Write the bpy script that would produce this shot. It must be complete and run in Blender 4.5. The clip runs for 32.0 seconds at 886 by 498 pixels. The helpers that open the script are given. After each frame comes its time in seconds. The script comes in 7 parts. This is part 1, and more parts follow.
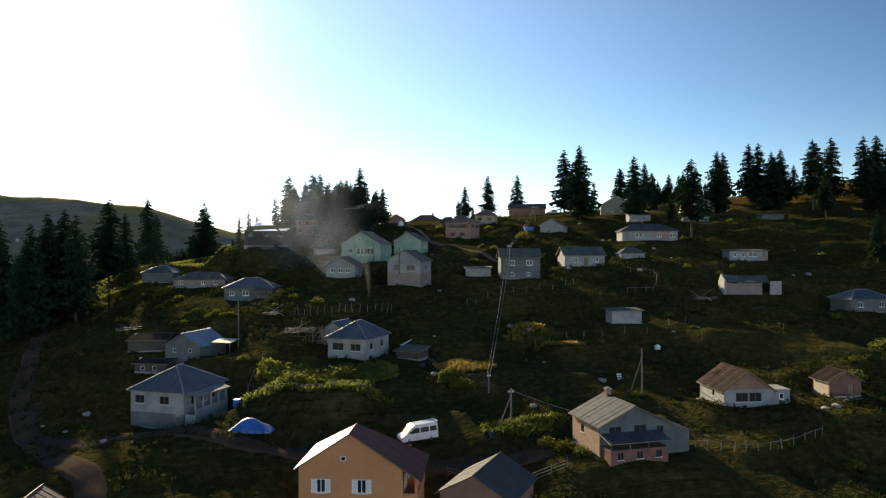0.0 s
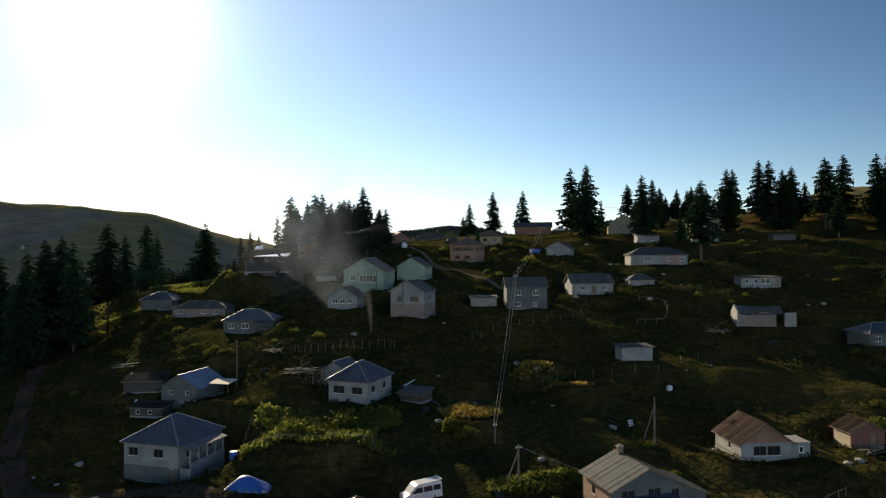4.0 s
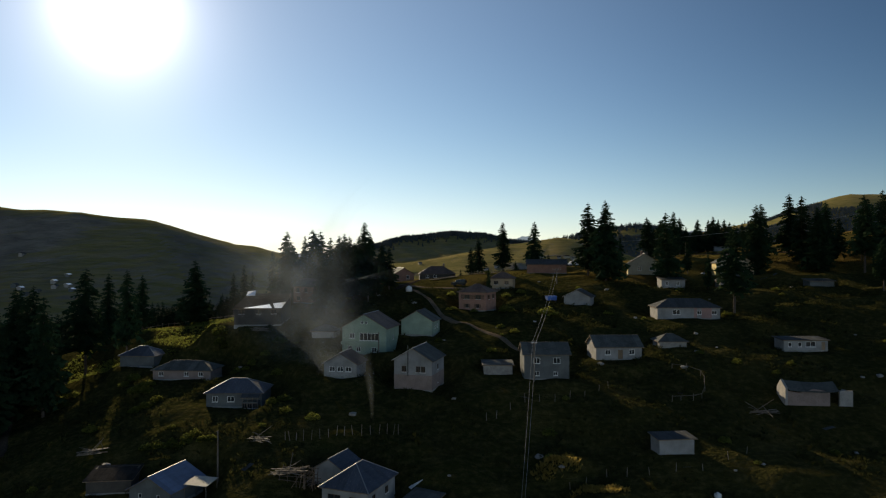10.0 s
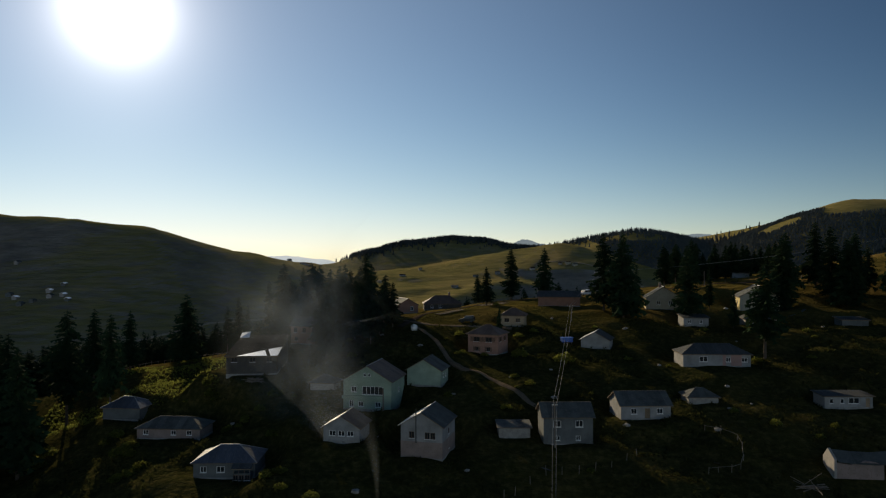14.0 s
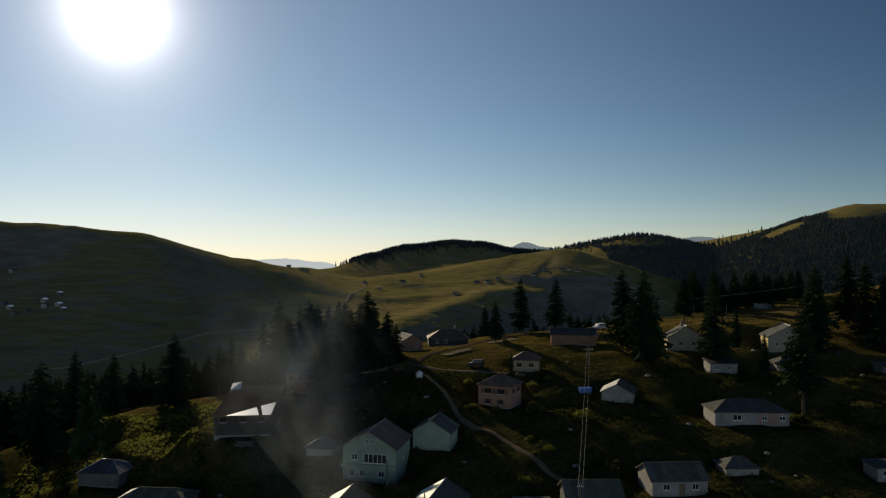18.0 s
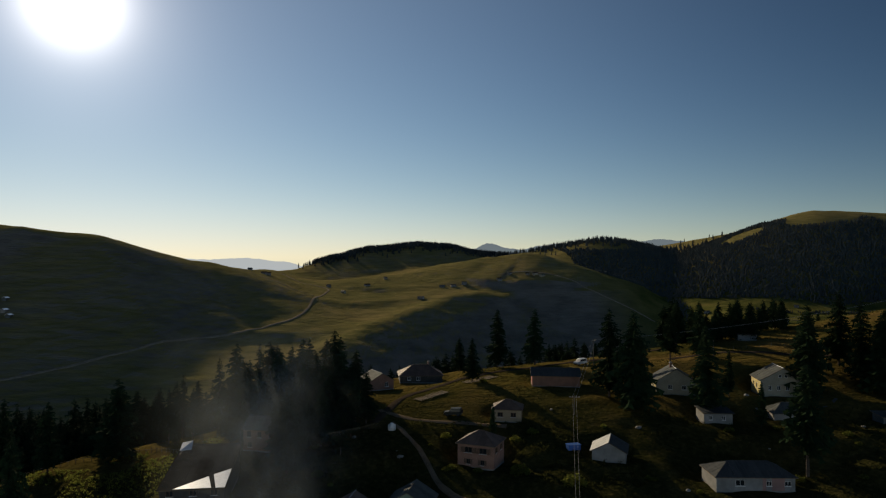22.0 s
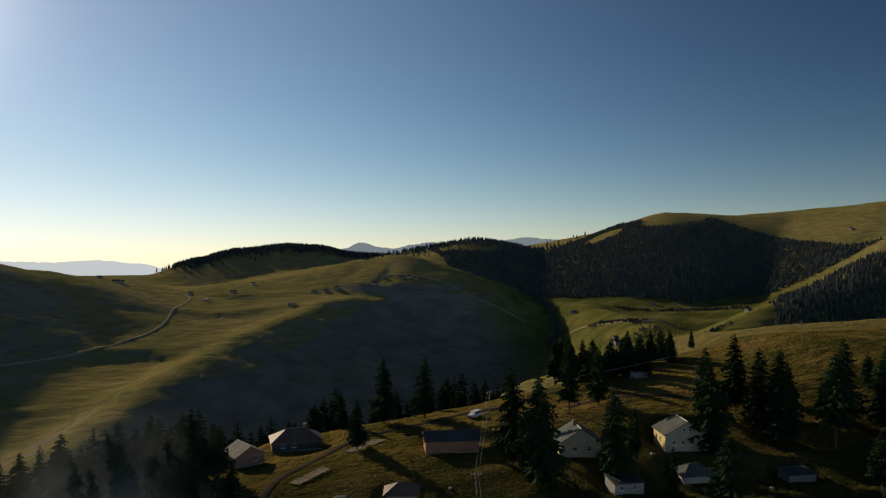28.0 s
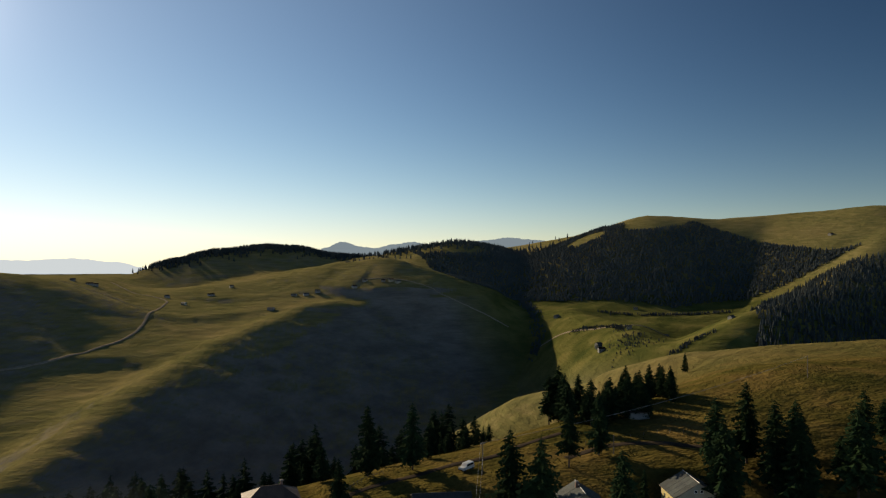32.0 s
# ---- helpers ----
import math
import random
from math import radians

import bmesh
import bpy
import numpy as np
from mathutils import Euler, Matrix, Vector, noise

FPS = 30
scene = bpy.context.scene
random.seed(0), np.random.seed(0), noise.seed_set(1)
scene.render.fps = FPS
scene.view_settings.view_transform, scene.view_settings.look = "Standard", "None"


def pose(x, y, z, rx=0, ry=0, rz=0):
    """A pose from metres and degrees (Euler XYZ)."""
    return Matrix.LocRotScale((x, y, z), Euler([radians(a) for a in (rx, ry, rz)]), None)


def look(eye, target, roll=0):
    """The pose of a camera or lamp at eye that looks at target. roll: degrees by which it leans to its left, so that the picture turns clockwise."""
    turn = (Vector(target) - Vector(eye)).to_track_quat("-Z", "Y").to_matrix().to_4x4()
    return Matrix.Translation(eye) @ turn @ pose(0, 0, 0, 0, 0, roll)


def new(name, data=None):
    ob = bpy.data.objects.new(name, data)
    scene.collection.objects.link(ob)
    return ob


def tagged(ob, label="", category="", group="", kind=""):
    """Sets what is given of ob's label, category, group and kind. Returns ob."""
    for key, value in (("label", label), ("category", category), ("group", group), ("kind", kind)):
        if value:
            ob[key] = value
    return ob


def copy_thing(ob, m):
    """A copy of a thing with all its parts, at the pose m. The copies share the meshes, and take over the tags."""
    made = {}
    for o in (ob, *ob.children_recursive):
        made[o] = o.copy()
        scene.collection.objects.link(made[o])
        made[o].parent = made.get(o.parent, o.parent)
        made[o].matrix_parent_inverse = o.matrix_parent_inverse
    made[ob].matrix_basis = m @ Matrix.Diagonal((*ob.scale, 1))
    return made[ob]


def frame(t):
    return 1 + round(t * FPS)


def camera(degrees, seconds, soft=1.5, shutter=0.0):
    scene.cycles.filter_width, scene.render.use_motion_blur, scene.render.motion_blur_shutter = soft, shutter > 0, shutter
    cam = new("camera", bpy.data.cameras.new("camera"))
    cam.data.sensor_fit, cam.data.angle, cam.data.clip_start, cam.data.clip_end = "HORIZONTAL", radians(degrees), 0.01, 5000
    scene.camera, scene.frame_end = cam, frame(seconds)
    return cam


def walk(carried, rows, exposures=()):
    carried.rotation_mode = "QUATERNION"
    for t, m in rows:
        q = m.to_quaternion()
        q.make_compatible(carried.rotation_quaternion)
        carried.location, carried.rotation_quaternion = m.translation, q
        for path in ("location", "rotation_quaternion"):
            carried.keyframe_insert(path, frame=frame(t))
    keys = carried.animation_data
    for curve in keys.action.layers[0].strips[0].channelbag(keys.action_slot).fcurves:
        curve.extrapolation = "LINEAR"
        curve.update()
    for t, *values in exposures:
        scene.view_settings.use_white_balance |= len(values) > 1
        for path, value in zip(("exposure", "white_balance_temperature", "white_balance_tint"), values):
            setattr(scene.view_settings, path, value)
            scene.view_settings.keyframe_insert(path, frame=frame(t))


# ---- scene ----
cam = camera(66.4, 32.0, soft=1.2)
PATH = [
    (0, (-0.569, -0.099, 41.447), (-0.556, 1.901, 41.458), -0.1),
    (0.5, (-0.514, 0.325, 42.087), (-0.502, 2.325, 42.1), -0.2),
    (1, (-0.587, 0.706, 42.904), (-0.576, 2.706, 42.915), -0.2),
    (1.5, (-0.635, 1.09, 43.687), (-0.625, 3.09, 43.698), -0.2),
    (2, (-0.514, 1.493, 44.39), (-0.507, 3.493, 44.402), -0.2),
    (2.5, (-0.534, 1.932, 45.154), (-0.528, 3.932, 45.166), -0.2),
    (3, (-0.465, 2.333, 45.859), (-0.462, 4.332, 45.874), -0.3),
    (3.5, (-0.433, 2.85, 46.55), (-0.432, 4.85, 46.567), -0.3),
    (5.5, (-0.139, 6.056, 50.047), (-0.148, 8.056, 50.061), -0.4),
    (6, (-0.386, 7.426, 50.937), (-0.393, 9.426, 50.951), -0.3),
    (6.5, (-0.522, 8.645, 51.862), (-0.53, 10.645, 51.877), -0.2),
    (7, (-0.67, 10.006, 52.867), (-0.677, 12.006, 52.881), -0.2),
    (7.5, (-0.793, 11.504, 53.811), (-0.8, 13.504, 53.826), -0.2),
    (8, (-0.924, 12.772, 54.779), (-0.932, 14.772, 54.795), -0.1),
    (8.5, (-1.187, 14.114, 55.764), (-1.194, 16.114, 55.781), -0.0),
    (9, (-1.338, 15.538, 56.868), (-1.346, 17.538, 56.886), -0.0),
    (9.5, (-1.478, 16.951, 57.96), (-1.487, 18.951, 57.979), -0.1),
    (10, (-1.806, 18.345, 58.927), (-1.815, 20.345, 58.948), -0.0),
    (10.5, (-2.158, 19.736, 59.969), (-2.166, 21.736, 59.991), -0.0),
    (11, (-2.389, 21.171, 61.15), (-2.396, 23.171, 61.172), -0.1),
    (11.5, (-2.648, 22.572, 62.254), (-2.656, 24.572, 62.277), -0.0),
    (12, (-2.989, 23.976, 63.315), (-2.996, 25.976, 63.339), -0.1),
    (12.5, (-3.201, 25.299, 64.432), (-3.208, 27.299, 64.456), -0.1),
    (13, (-3.491, 26.784, 65.512), (-3.498, 28.784, 65.537), -0.0),
    (13.5, (-3.718, 28.3, 66.548), (-3.725, 30.3, 66.574), -0.1),
    (14, (-3.907, 29.65, 67.707), (-3.914, 31.65, 67.733), -0.0),
    (14.5, (-4.183, 30.89, 68.714), (-4.19, 32.889, 68.742), -0.0),
    (16.5, (-5.159, 37.168, 73.435), (-5.164, 39.168, 73.463), 0.0),
    (17, (-5.287, 38.881, 74.598), (-5.292, 40.881, 74.626), 0.0),
    (17.5, (-5.495, 40.484, 75.809), (-5.501, 42.484, 75.838), 0.0),
    (18, (-5.783, 42.169, 76.987), (-5.789, 44.168, 77.017), 0.0),
    (18.5, (-6.06, 43.786, 78.133), (-6.066, 45.786, 78.163), 0.1),
    (19, (-6.33, 45.511, 79.254), (-6.336, 47.511, 79.286), 0.1),
    (19.5, (-6.64, 47.185, 80.407), (-6.646, 49.185, 80.439), 0.1),
    (20, (-7.151, 48.938, 81.595), (-7.152, 50.938, 81.625), 0.2),
    (20.5, (-7.583, 50.81, 82.794), (-7.563, 52.81, 82.822), 0.4),
    (21, (-7.795, 52.434, 83.851), (-7.746, 54.433, 83.879), 0.3),
    (21.5, (-8.082, 54.149, 84.987), (-8.008, 56.148, 85.014), 0.4),
    (22, (-8.421, 55.731, 86.031), (-8.321, 57.728, 86.059), 0.4),
    (22.5, (-8.544, 57.67, 87.16), (-8.418, 59.666, 87.187), 0.2),
    (23, (-8.68, 59.729, 88.174), (-8.529, 61.723, 88.201), 0.0),
    (23.5, (-8.842, 61.878, 89.116), (-8.66, 63.87, 89.143), -0.0),
    (24, (-8.705, 64.025, 90.087), (-8.497, 66.014, 90.114), -0.1),
    (24.5, (-8.829, 65.964, 91.111), (-8.596, 67.95, 91.137), -0.2),
    (25, (-8.909, 67.525, 92.14), (-8.649, 69.508, 92.165), -0.1),
    (25.5, (-9.002, 69.1, 93.079), (-8.708, 71.078, 93.104), -0.2),
    (26, (-9.109, 70.722, 94.151), (-8.771, 72.693, 94.175), -0.2),
    (26.5, (-9.189, 72.072, 95.228), (-8.814, 74.036, 95.251), -0.1),
    (28.5, (-9.235, 78.908, 99.566), (-8.738, 80.845, 99.585), -0.2),
    (29, (-9.21, 80.559, 100.732), (-8.696, 82.492, 100.75), -0.1),
    (29.5, (-8.982, 82.18, 101.958), (-8.458, 84.11, 101.975), -0.1),
    (30, (-8.942, 83.882, 103.22), (-8.419, 85.813, 103.237), -0.1),
    (30.5, (-8.818, 85.752, 104.54), (-8.293, 87.682, 104.557), -0.1),
    (31, (-8.63, 87.543, 105.855), (-8.1, 89.472, 105.871), 0.0),
    (31.5, (-8.356, 89.299, 107.237), (-7.828, 91.228, 107.253), 0.0),
    (32, (-8.053, 91.31, 108.409), (-7.526, 93.239, 108.424), 0.1),
]
walk(cam, [(t, look(eye, target, roll)) for t, eye, target, roll in PATH],
     ((0, 1.7, 6800, 15), (3.5, 1.3, 6800, 15), (6, 1.05, 6800, 15), (9, 0.75, 6800, 15), (13, 0.36, 6800, 15), (19, 0.1, 6800, 15), (24, -0.04, 6800, 15), (26.5, 0.08, 6800, 15), (29, 0.43, 6800, 15), (32, 0.52, 6800, 15)))

# ---- light ----
SUN_AZ, SUN_EL = radians(-26.0), radians(18.4)      # east of north, above the horizon
TO_SUN = Vector((math.sin(SUN_AZ) * math.cos(SUN_EL), math.cos(SUN_AZ) * math.cos(SUN_EL), math.sin(SUN_EL)))
ANTI = 1.7      # boost of the unseen sky opposite the sun, to fill the shaded slopes
world = bpy.data.worlds.new("sky")
world.use_nodes = True
scene.world = world
wn, wl = world.node_tree.nodes, world.node_tree.links
wn.clear()
sky = wn.new("ShaderNodeTexSky")
sky.sky_type, sky.sun_disc = "NISHITA", False
sky.sun_elevation, sky.sun_rotation = SUN_EL, SUN_AZ
sky.altitude, sky.air_density, sky.dust_density, sky.ozone_density = 2200, 0.8, 0.1, 1.0
bg = wn.new("ShaderNodeBackground")
bg.inputs[1].default_value = 0.047
# the bright ring of air round the sun
co = wn.new("ShaderNodeTexCoord")
dt = wn.new("ShaderNodeVectorMath"); dt.operation = "DOT_PRODUCT"
dt.inputs[1].default_value = TO_SUN
wl.new(co.outputs["Generated"], dt.inputs[0])
glow = None
for power, gain, hue in ((900.0, 34.0, (1.0, 0.98, 0.93)), (200.0, 8.0, (1.0, 0.98, 0.94)), (45.0, 1.8, (0.98, 0.98, 1.0)), (7.0, 1.7, (0.90, 0.96, 1.0)), (2.6, 1.5, (0.66, 0.90, 1.0))):
    cl = wn.new("ShaderNodeMath"); cl.operation = "MAXIMUM"; cl.inputs[1].default_value = 0.0
    wl.new(dt.outputs["Value"], cl.inputs[0])
    pw = wn.new("ShaderNodeMath"); pw.operation = "POWER"; pw.inputs[1].default_value = power
    wl.new(cl.outputs[0], pw.inputs[0])
    ml = wn.new("ShaderNodeMath"); ml.operation = "MULTIPLY"; ml.inputs[1].default_value = gain
    wl.new(pw.outputs[0], ml.inputs[0])
    tint = wn.new("ShaderNodeVectorMath"); tint.operation = "SCALE"
    tint.inputs[0].default_value = hue
    wl.new(ml.outputs[0], tint.inputs["Scale"])
    if glow is None:
        glow = tint
    else:
        ad = wn.new("ShaderNodeVectorMath"); ad.operation = "ADD"
        wl.new(glow.outputs[0], ad.inputs[0]); wl.new(tint.outputs[0], ad.inputs[1])
        glow = ad
sumv = wn.new("ShaderNodeVectorMath"); sumv.operation = "ADD"
low = wn.new("ShaderNodeVectorMath"); low.operation = "SCALE"; low.inputs["Scale"].default_value = 0.2
deep = wn.new("ShaderNodeGamma"); deep.inputs[1].default_value = 1.62
high = wn.new("ShaderNodeVectorMath"); high.operation = "MULTIPLY"; high.inputs[1].default_value = (9.2, 8.0, 6.25)
wl.new(sky.outputs[0], low.inputs[0]); wl.new(low.outputs[0], deep.inputs[0]); wl.new(deep.outputs[0], high.inputs[0])
# the sky is darkest a quarter turn away from the sun
sq = wn.new("ShaderNodeMath"); sq.operation = "MULTIPLY"
wl.new(dt.outputs["Value"], sq.inputs[0]); wl.new(dt.outputs["Value"], sq.inputs[1])
ph = wn.new("ShaderNodeMath"); ph.operation = "MULTIPLY_ADD"; ph.inputs[1].default_value, ph.inputs[2].default_value = 0.53, 0.63
wl.new(sq.outputs[0], ph.inputs[0])
# and is boosted out of view, opposite the sun, as fill for the shade
anti = wn.new("ShaderNodeMapRange"); anti.interpolation_type = "SMOOTHSTEP"
anti.inputs[1].default_value, anti.inputs[2].default_value, anti.inputs[4].default_value = 0.1, -0.7, ANTI
wl.new(dt.outputs["Value"], anti.inputs[0])
both_ways = wn.new("ShaderNodeMath"); both_ways.operation = "ADD"
wl.new(ph.outputs[0], both_ways.inputs[0]); wl.new(anti.outputs[0], both_ways.inputs[1])
phase = wn.new("ShaderNodeVectorMath"); phase.operation = "SCALE"
wl.new(high.outputs[0], phase.inputs[0]); wl.new(both_ways.outputs[0], phase.inputs["Scale"])
rich = wn.new("ShaderNodeHueSaturation"); rich.inputs["Saturation"].default_value = 1.14
den = wn.new("ShaderNodeVectorMath"); den.operation = "MULTIPLY_ADD"
den.inputs[1].default_value, den.inputs[2].default_value = (0.04, 0.04, 0.04), (1, 1, 1)
wl.new(phase.outputs[0], den.inputs[0])
soft = wn.new("ShaderNodeVectorMath"); soft.operation = "DIVIDE"
wl.new(phase.outputs[0], soft.inputs[0]); wl.new(den.outputs[0], soft.inputs[1])
wl.new(soft.outputs[0], rich.inputs["Color"])
wl.new(rich.outputs[0], sumv.inputs[0]); wl.new(glow.outputs[0], sumv.inputs[1])
wl.new(sumv.outputs[0], bg.inputs[0])
wo = wn.new("ShaderNodeOutputWorld")
wl.new(bg.outputs[0], wo.inputs[0])
sun = new("sun", bpy.data.lights.new("sun", "SUN"))
sun.data.energy, sun.data.angle, sun.data.color = 3.3, radians(0.55), (1.0, 0.86, 0.58)
sun.matrix_world = look(TO_SUN * 900, (0, 0, 0))


# ---- materials ----
def mat(name, a, b=None, scale=1.0, rough=0.8, metal=0.0, c=None, fine=8.0, bump=0.3, dist=0.02, rand=0.0, spec=0.3, stretch=None):
    """A surface of colour a, blotched with b at the given size in metres and with c in smaller specks; rand: lightness shift from object to object."""
    m = bpy.data.materials.new(name)
    m.use_nodes = True
    n, l = m.node_tree.nodes, m.node_tree.links
    p = n["Principled BSDF"]
    p.inputs["Roughness"].default_value, p.inputs["Metallic"].default_value = rough, metal
    p.inputs["Specular IOR Level"].default_value = spec
    b, c = b or tuple(v * 0.7 for v in a), c or tuple(v * 1.15 for v in a)
    tc = n.new("ShaderNodeTexCoord")
    mp = n.new("ShaderNodeMapping")
    mp.inputs["Scale"].default_value = stretch or (1, 1, 1)
    l.new(tc.outputs["Object"], mp.inputs[0])
    big = n.new("ShaderNodeTexNoise")
    big.inputs["Scale"].default_value, big.inputs["Detail"].default_value = 1 / scale, 4
    small = n.new("ShaderNodeTexNoise")
    small.inputs["Scale"].default_value, small.inputs["Detail"].default_value = fine / scale, 3
    l.new(mp.outputs[0], big.inputs[0]); l.new(mp.outputs[0], small.inputs[0])
    def ramp(src, lo, hi):
        r = n.new("ShaderNodeMapRange")
        r.inputs[1].default_value, r.inputs[2].default_value = lo, hi
        l.new(src, r.inputs[0])
        return r.outputs[0]
    def mix(f, x, y):
        k = n.new("ShaderNodeMix"); k.data_type = "RGBA"
        l.new(f, k.inputs["Factor"])
        for s, v in (("A", x), ("B", y)):
            i = next(q for q in k.inputs if q.name == s and q.type == "RGBA")
            if isinstance(v, tuple):
                i.default_value = (*v, 1)
            else:
                l.new(v, i)
        return next(q for q in k.outputs if q.type == "RGBA")
    col = mix(ramp(big.outputs[0], 0.38, 0.66), a, b)
    col = mix(ramp(small.outputs[0], 0.56, 0.78), col, c)
    if rand:
        oi = n.new("ShaderNodeObjectInfo")
        hs = n.new("ShaderNodeHueSaturation")
        r = n.new("ShaderNodeMapRange")
        r.inputs[3].default_value, r.inputs[4].default_value = 1 - rand, 1 + rand
        l.new(oi.outputs["Random"], r.inputs[0]); l.new(r.outputs[0], hs.inputs["Value"]); l.new(col, hs.inputs["Color"])
        col = hs.outputs[0]
    l.new(col, p.inputs["Base Color"])
    bp = n.new("ShaderNodeBump")
    bp.inputs["Strength"].default_value, bp.inputs["Distance"].default_value = bump, dist
    l.new(small.outputs[0], bp.inputs["Height"]); l.new(bp.outputs[0], p.inputs["Normal"])
    return m


M = {
    "white": mat("white_plaster", (0.265, 0.265, 0.262), (0.172, 0.172, 0.169), 2.2, 0.9, c=(0.229, 0.220, 0.198), fine=6),
    "mint": mat("pale_green_plaster", (0.265, 0.340, 0.262), (0.205, 0.262, 0.205), 2.2, 0.9, c=(0.215, 0.250, 0.200), fine=6),
    "grey": mat("grey_render", (0.119, 0.128, 0.128), (0.081, 0.088, 0.088), 2.0, 0.95, c=(0.079, 0.079, 0.077), fine=7),
    "block": mat("bare_blockwork", (0.290, 0.273, 0.255), (0.220, 0.211, 0.202), 1.2, 0.95, c=(0.370, 0.352, 0.326), fine=9),
    "orange": mat("orange_plaster", (0.50, 0.22, 0.10), (0.43, 0.19, 0.09), 3.0, 0.9, c=(0.36, 0.17, 0.09), fine=6),
    "salmon": mat("salmon_brickwork", (0.317, 0.176, 0.132), (0.246, 0.136, 0.101), 1.5, 0.95, c=(0.458, 0.334, 0.264), fine=10),
    "pink": mat("pink_plaster", (0.317, 0.194, 0.176), (0.246, 0.154, 0.141), 2.0, 0.9, c=(0.308, 0.211, 0.185), fine=6),
    # timber side wall, its sunlight put into the lighter wood colour
    "log": mat("sunlit_log_boards", (0.38, 0.25, 0.17), (0.28, 0.18, 0.125), 0.5, 0.9, fine=6, stretch=(0.3, 0.3, 4)),
    "brick": mat("dull_red_brick", (0.185, 0.088, 0.066), (0.135, 0.064, 0.05), 1.2, 0.95, fine=9),
    "dusk": mat("brown_grey_render", (0.24, 0.185, 0.165), (0.18, 0.14, 0.125), 1.6, 0.95, c=(0.13, 0.10, 0.09), fine=7),
    # for left walls: yellow lightened by the sun that falls on that side
    "yellow": mat("sunlit_yellow_plaster", (0.62, 0.50, 0.22), (0.52, 0.42, 0.19), 2.5, 0.9, c=(0.42, 0.35, 0.19), fine=6),
    "cream": mat("cream_plaster", (0.36, 0.325, 0.245), (0.29, 0.26, 0.20), 2.5, 0.9, c=(0.24, 0.215, 0.17), fine=6),
    "tan": mat("tan_render", (0.32, 0.25, 0.165), (0.26, 0.20, 0.135), 2.0, 0.95, fine=7),
    "brown": mat("brown_brick", (0.26, 0.14, 0.10), (0.20, 0.11, 0.08), 1.4, 0.95, fine=9),
    "stone": mat("field_stone", (0.26, 0.25, 0.23), (0.18, 0.17, 0.16), 0.8, 0.95, c=(0.36, 0.35, 0.32), fine=5, bump=0.8, dist=0.06),
    "tin": mat("grey_sheet_metal", (0.060, 0.067, 0.071), (0.045, 0.050, 0.054), 1.4, 0.7, 0.15, c=(0.095, 0.092, 0.088), fine=5, spec=0.12, rand=0.12, stretch=(3, 0.6, 1)),
    "bluetin": mat("blue_grey_sheet_metal", (0.062, 0.076, 0.104), (0.046, 0.056, 0.076), 1.8, 0.55, 0.2, c=(0.15, 0.15, 0.15), fine=5, rand=0.13, stretch=(3, 0.6, 1)),
    "rust": mat("rusty_sheet_metal", (0.034, 0.019, 0.015), (0.019, 0.013, 0.011), 0.9, 0.9, 0.0, c=(0.11, 0.098, 0.09), fine=4, spec=0.05, rand=0.7, stretch=(3, 0.6, 1)),
    "redroof": mat("dark_red_roof_sheet", (0.12, 0.034, 0.030), (0.085, 0.026, 0.024), 2.0, 0.6, 0.1, fine=5, rand=0.14),
    "darkroof": mat("dark_weathered_roof", (0.075, 0.085, 0.08), (0.05, 0.055, 0.055), 1.6, 0.85, 0.0, c=(0.13, 0.12, 0.11), fine=5, rand=0.2),
    "wood": mat("weathered_wood", (0.21, 0.15, 0.095), (0.13, 0.095, 0.065), 0.6, 0.85, fine=7, rand=0.25, stretch=(1, 1, 0.25)),
    "post": mat("grey_post_wood", (0.17, 0.145, 0.115), (0.12, 0.10, 0.085), 0.5, 0.9, fine=7, rand=0.25),
    "frame": mat("white_window_frame", (0.72, 0.72, 0.70), rough=0.5),
    "darkframe": mat("brown_window_frame", (0.12, 0.075, 0.05), rough=0.6),
    "glass": mat("dark_window_glass", (0.018, 0.022, 0.026), rough=0.18, spec=0.35, bump=0.02),
    "chimney": mat("chimney_brick", (0.24, 0.15, 0.12), rough=0.95, scale=0.6, fine=6),
    "bark": mat("spruce_bark", (0.095, 0.072, 0.055), (0.06, 0.047, 0.038), 0.5, 0.95, fine=6, bump=0.6),
    # metal ridge caps, paled for the low sun along roof edges
    "flashing": mat("sun_edge_flashing", (0.30, 0.31, 0.32), (0.22, 0.23, 0.24), 1.0, 0.55, 0.4, fine=5),
    "shinytin": mat("shiny_sheet_metal", (0.72, 0.73, 0.74), (0.62, 0.63, 0.64), 1.5, 0.28, 0.85, fine=4, bump=0.08),
    # pale metal; on roof slopes it stands in for direct sun
    "paletin": mat("pale_sunlit_sheet_metal", (0.62, 0.62, 0.60), (0.52, 0.52, 0.50), 1.5, 0.5, 0.2, fine=4),
    "awning": mat("cream_sheet", (0.46, 0.44, 0.38), (0.38, 0.36, 0.31), 1.2, 0.8, fine=6),
    "soil": mat("packed_dirt", (0.066, 0.050, 0.037), (0.046, 0.036, 0.027), 3.0, 0.95, c=(0.095, 0.075, 0.055), fine=9, dist=0.05, spec=0.0),
    # brighter, bluer copy of the blue-grey metal for a roof facing the light
    "bluesheet": mat("lit_blue_roof_sheet", (0.12, 0.17, 0.27), (0.095, 0.135, 0.22), 1.8, 0.5, 0.15, fine=5, rand=0.13, stretch=(3, 0.6, 1)),
    "trodden": mat("trodden_earth", (0.15, 0.115, 0.082), (0.105, 0.082, 0.058), 3.0, 0.95, c=(0.21, 0.17, 0.125), fine=9, dist=0.05, spec=0.0),
    "gravel": mat("pale_gravel", (0.31, 0.25, 0.18), (0.22, 0.175, 0.125), 4.0, 0.95, c=(0.46, 0.40, 0.32), fine=9, dist=0.05, spec=0.0),
}


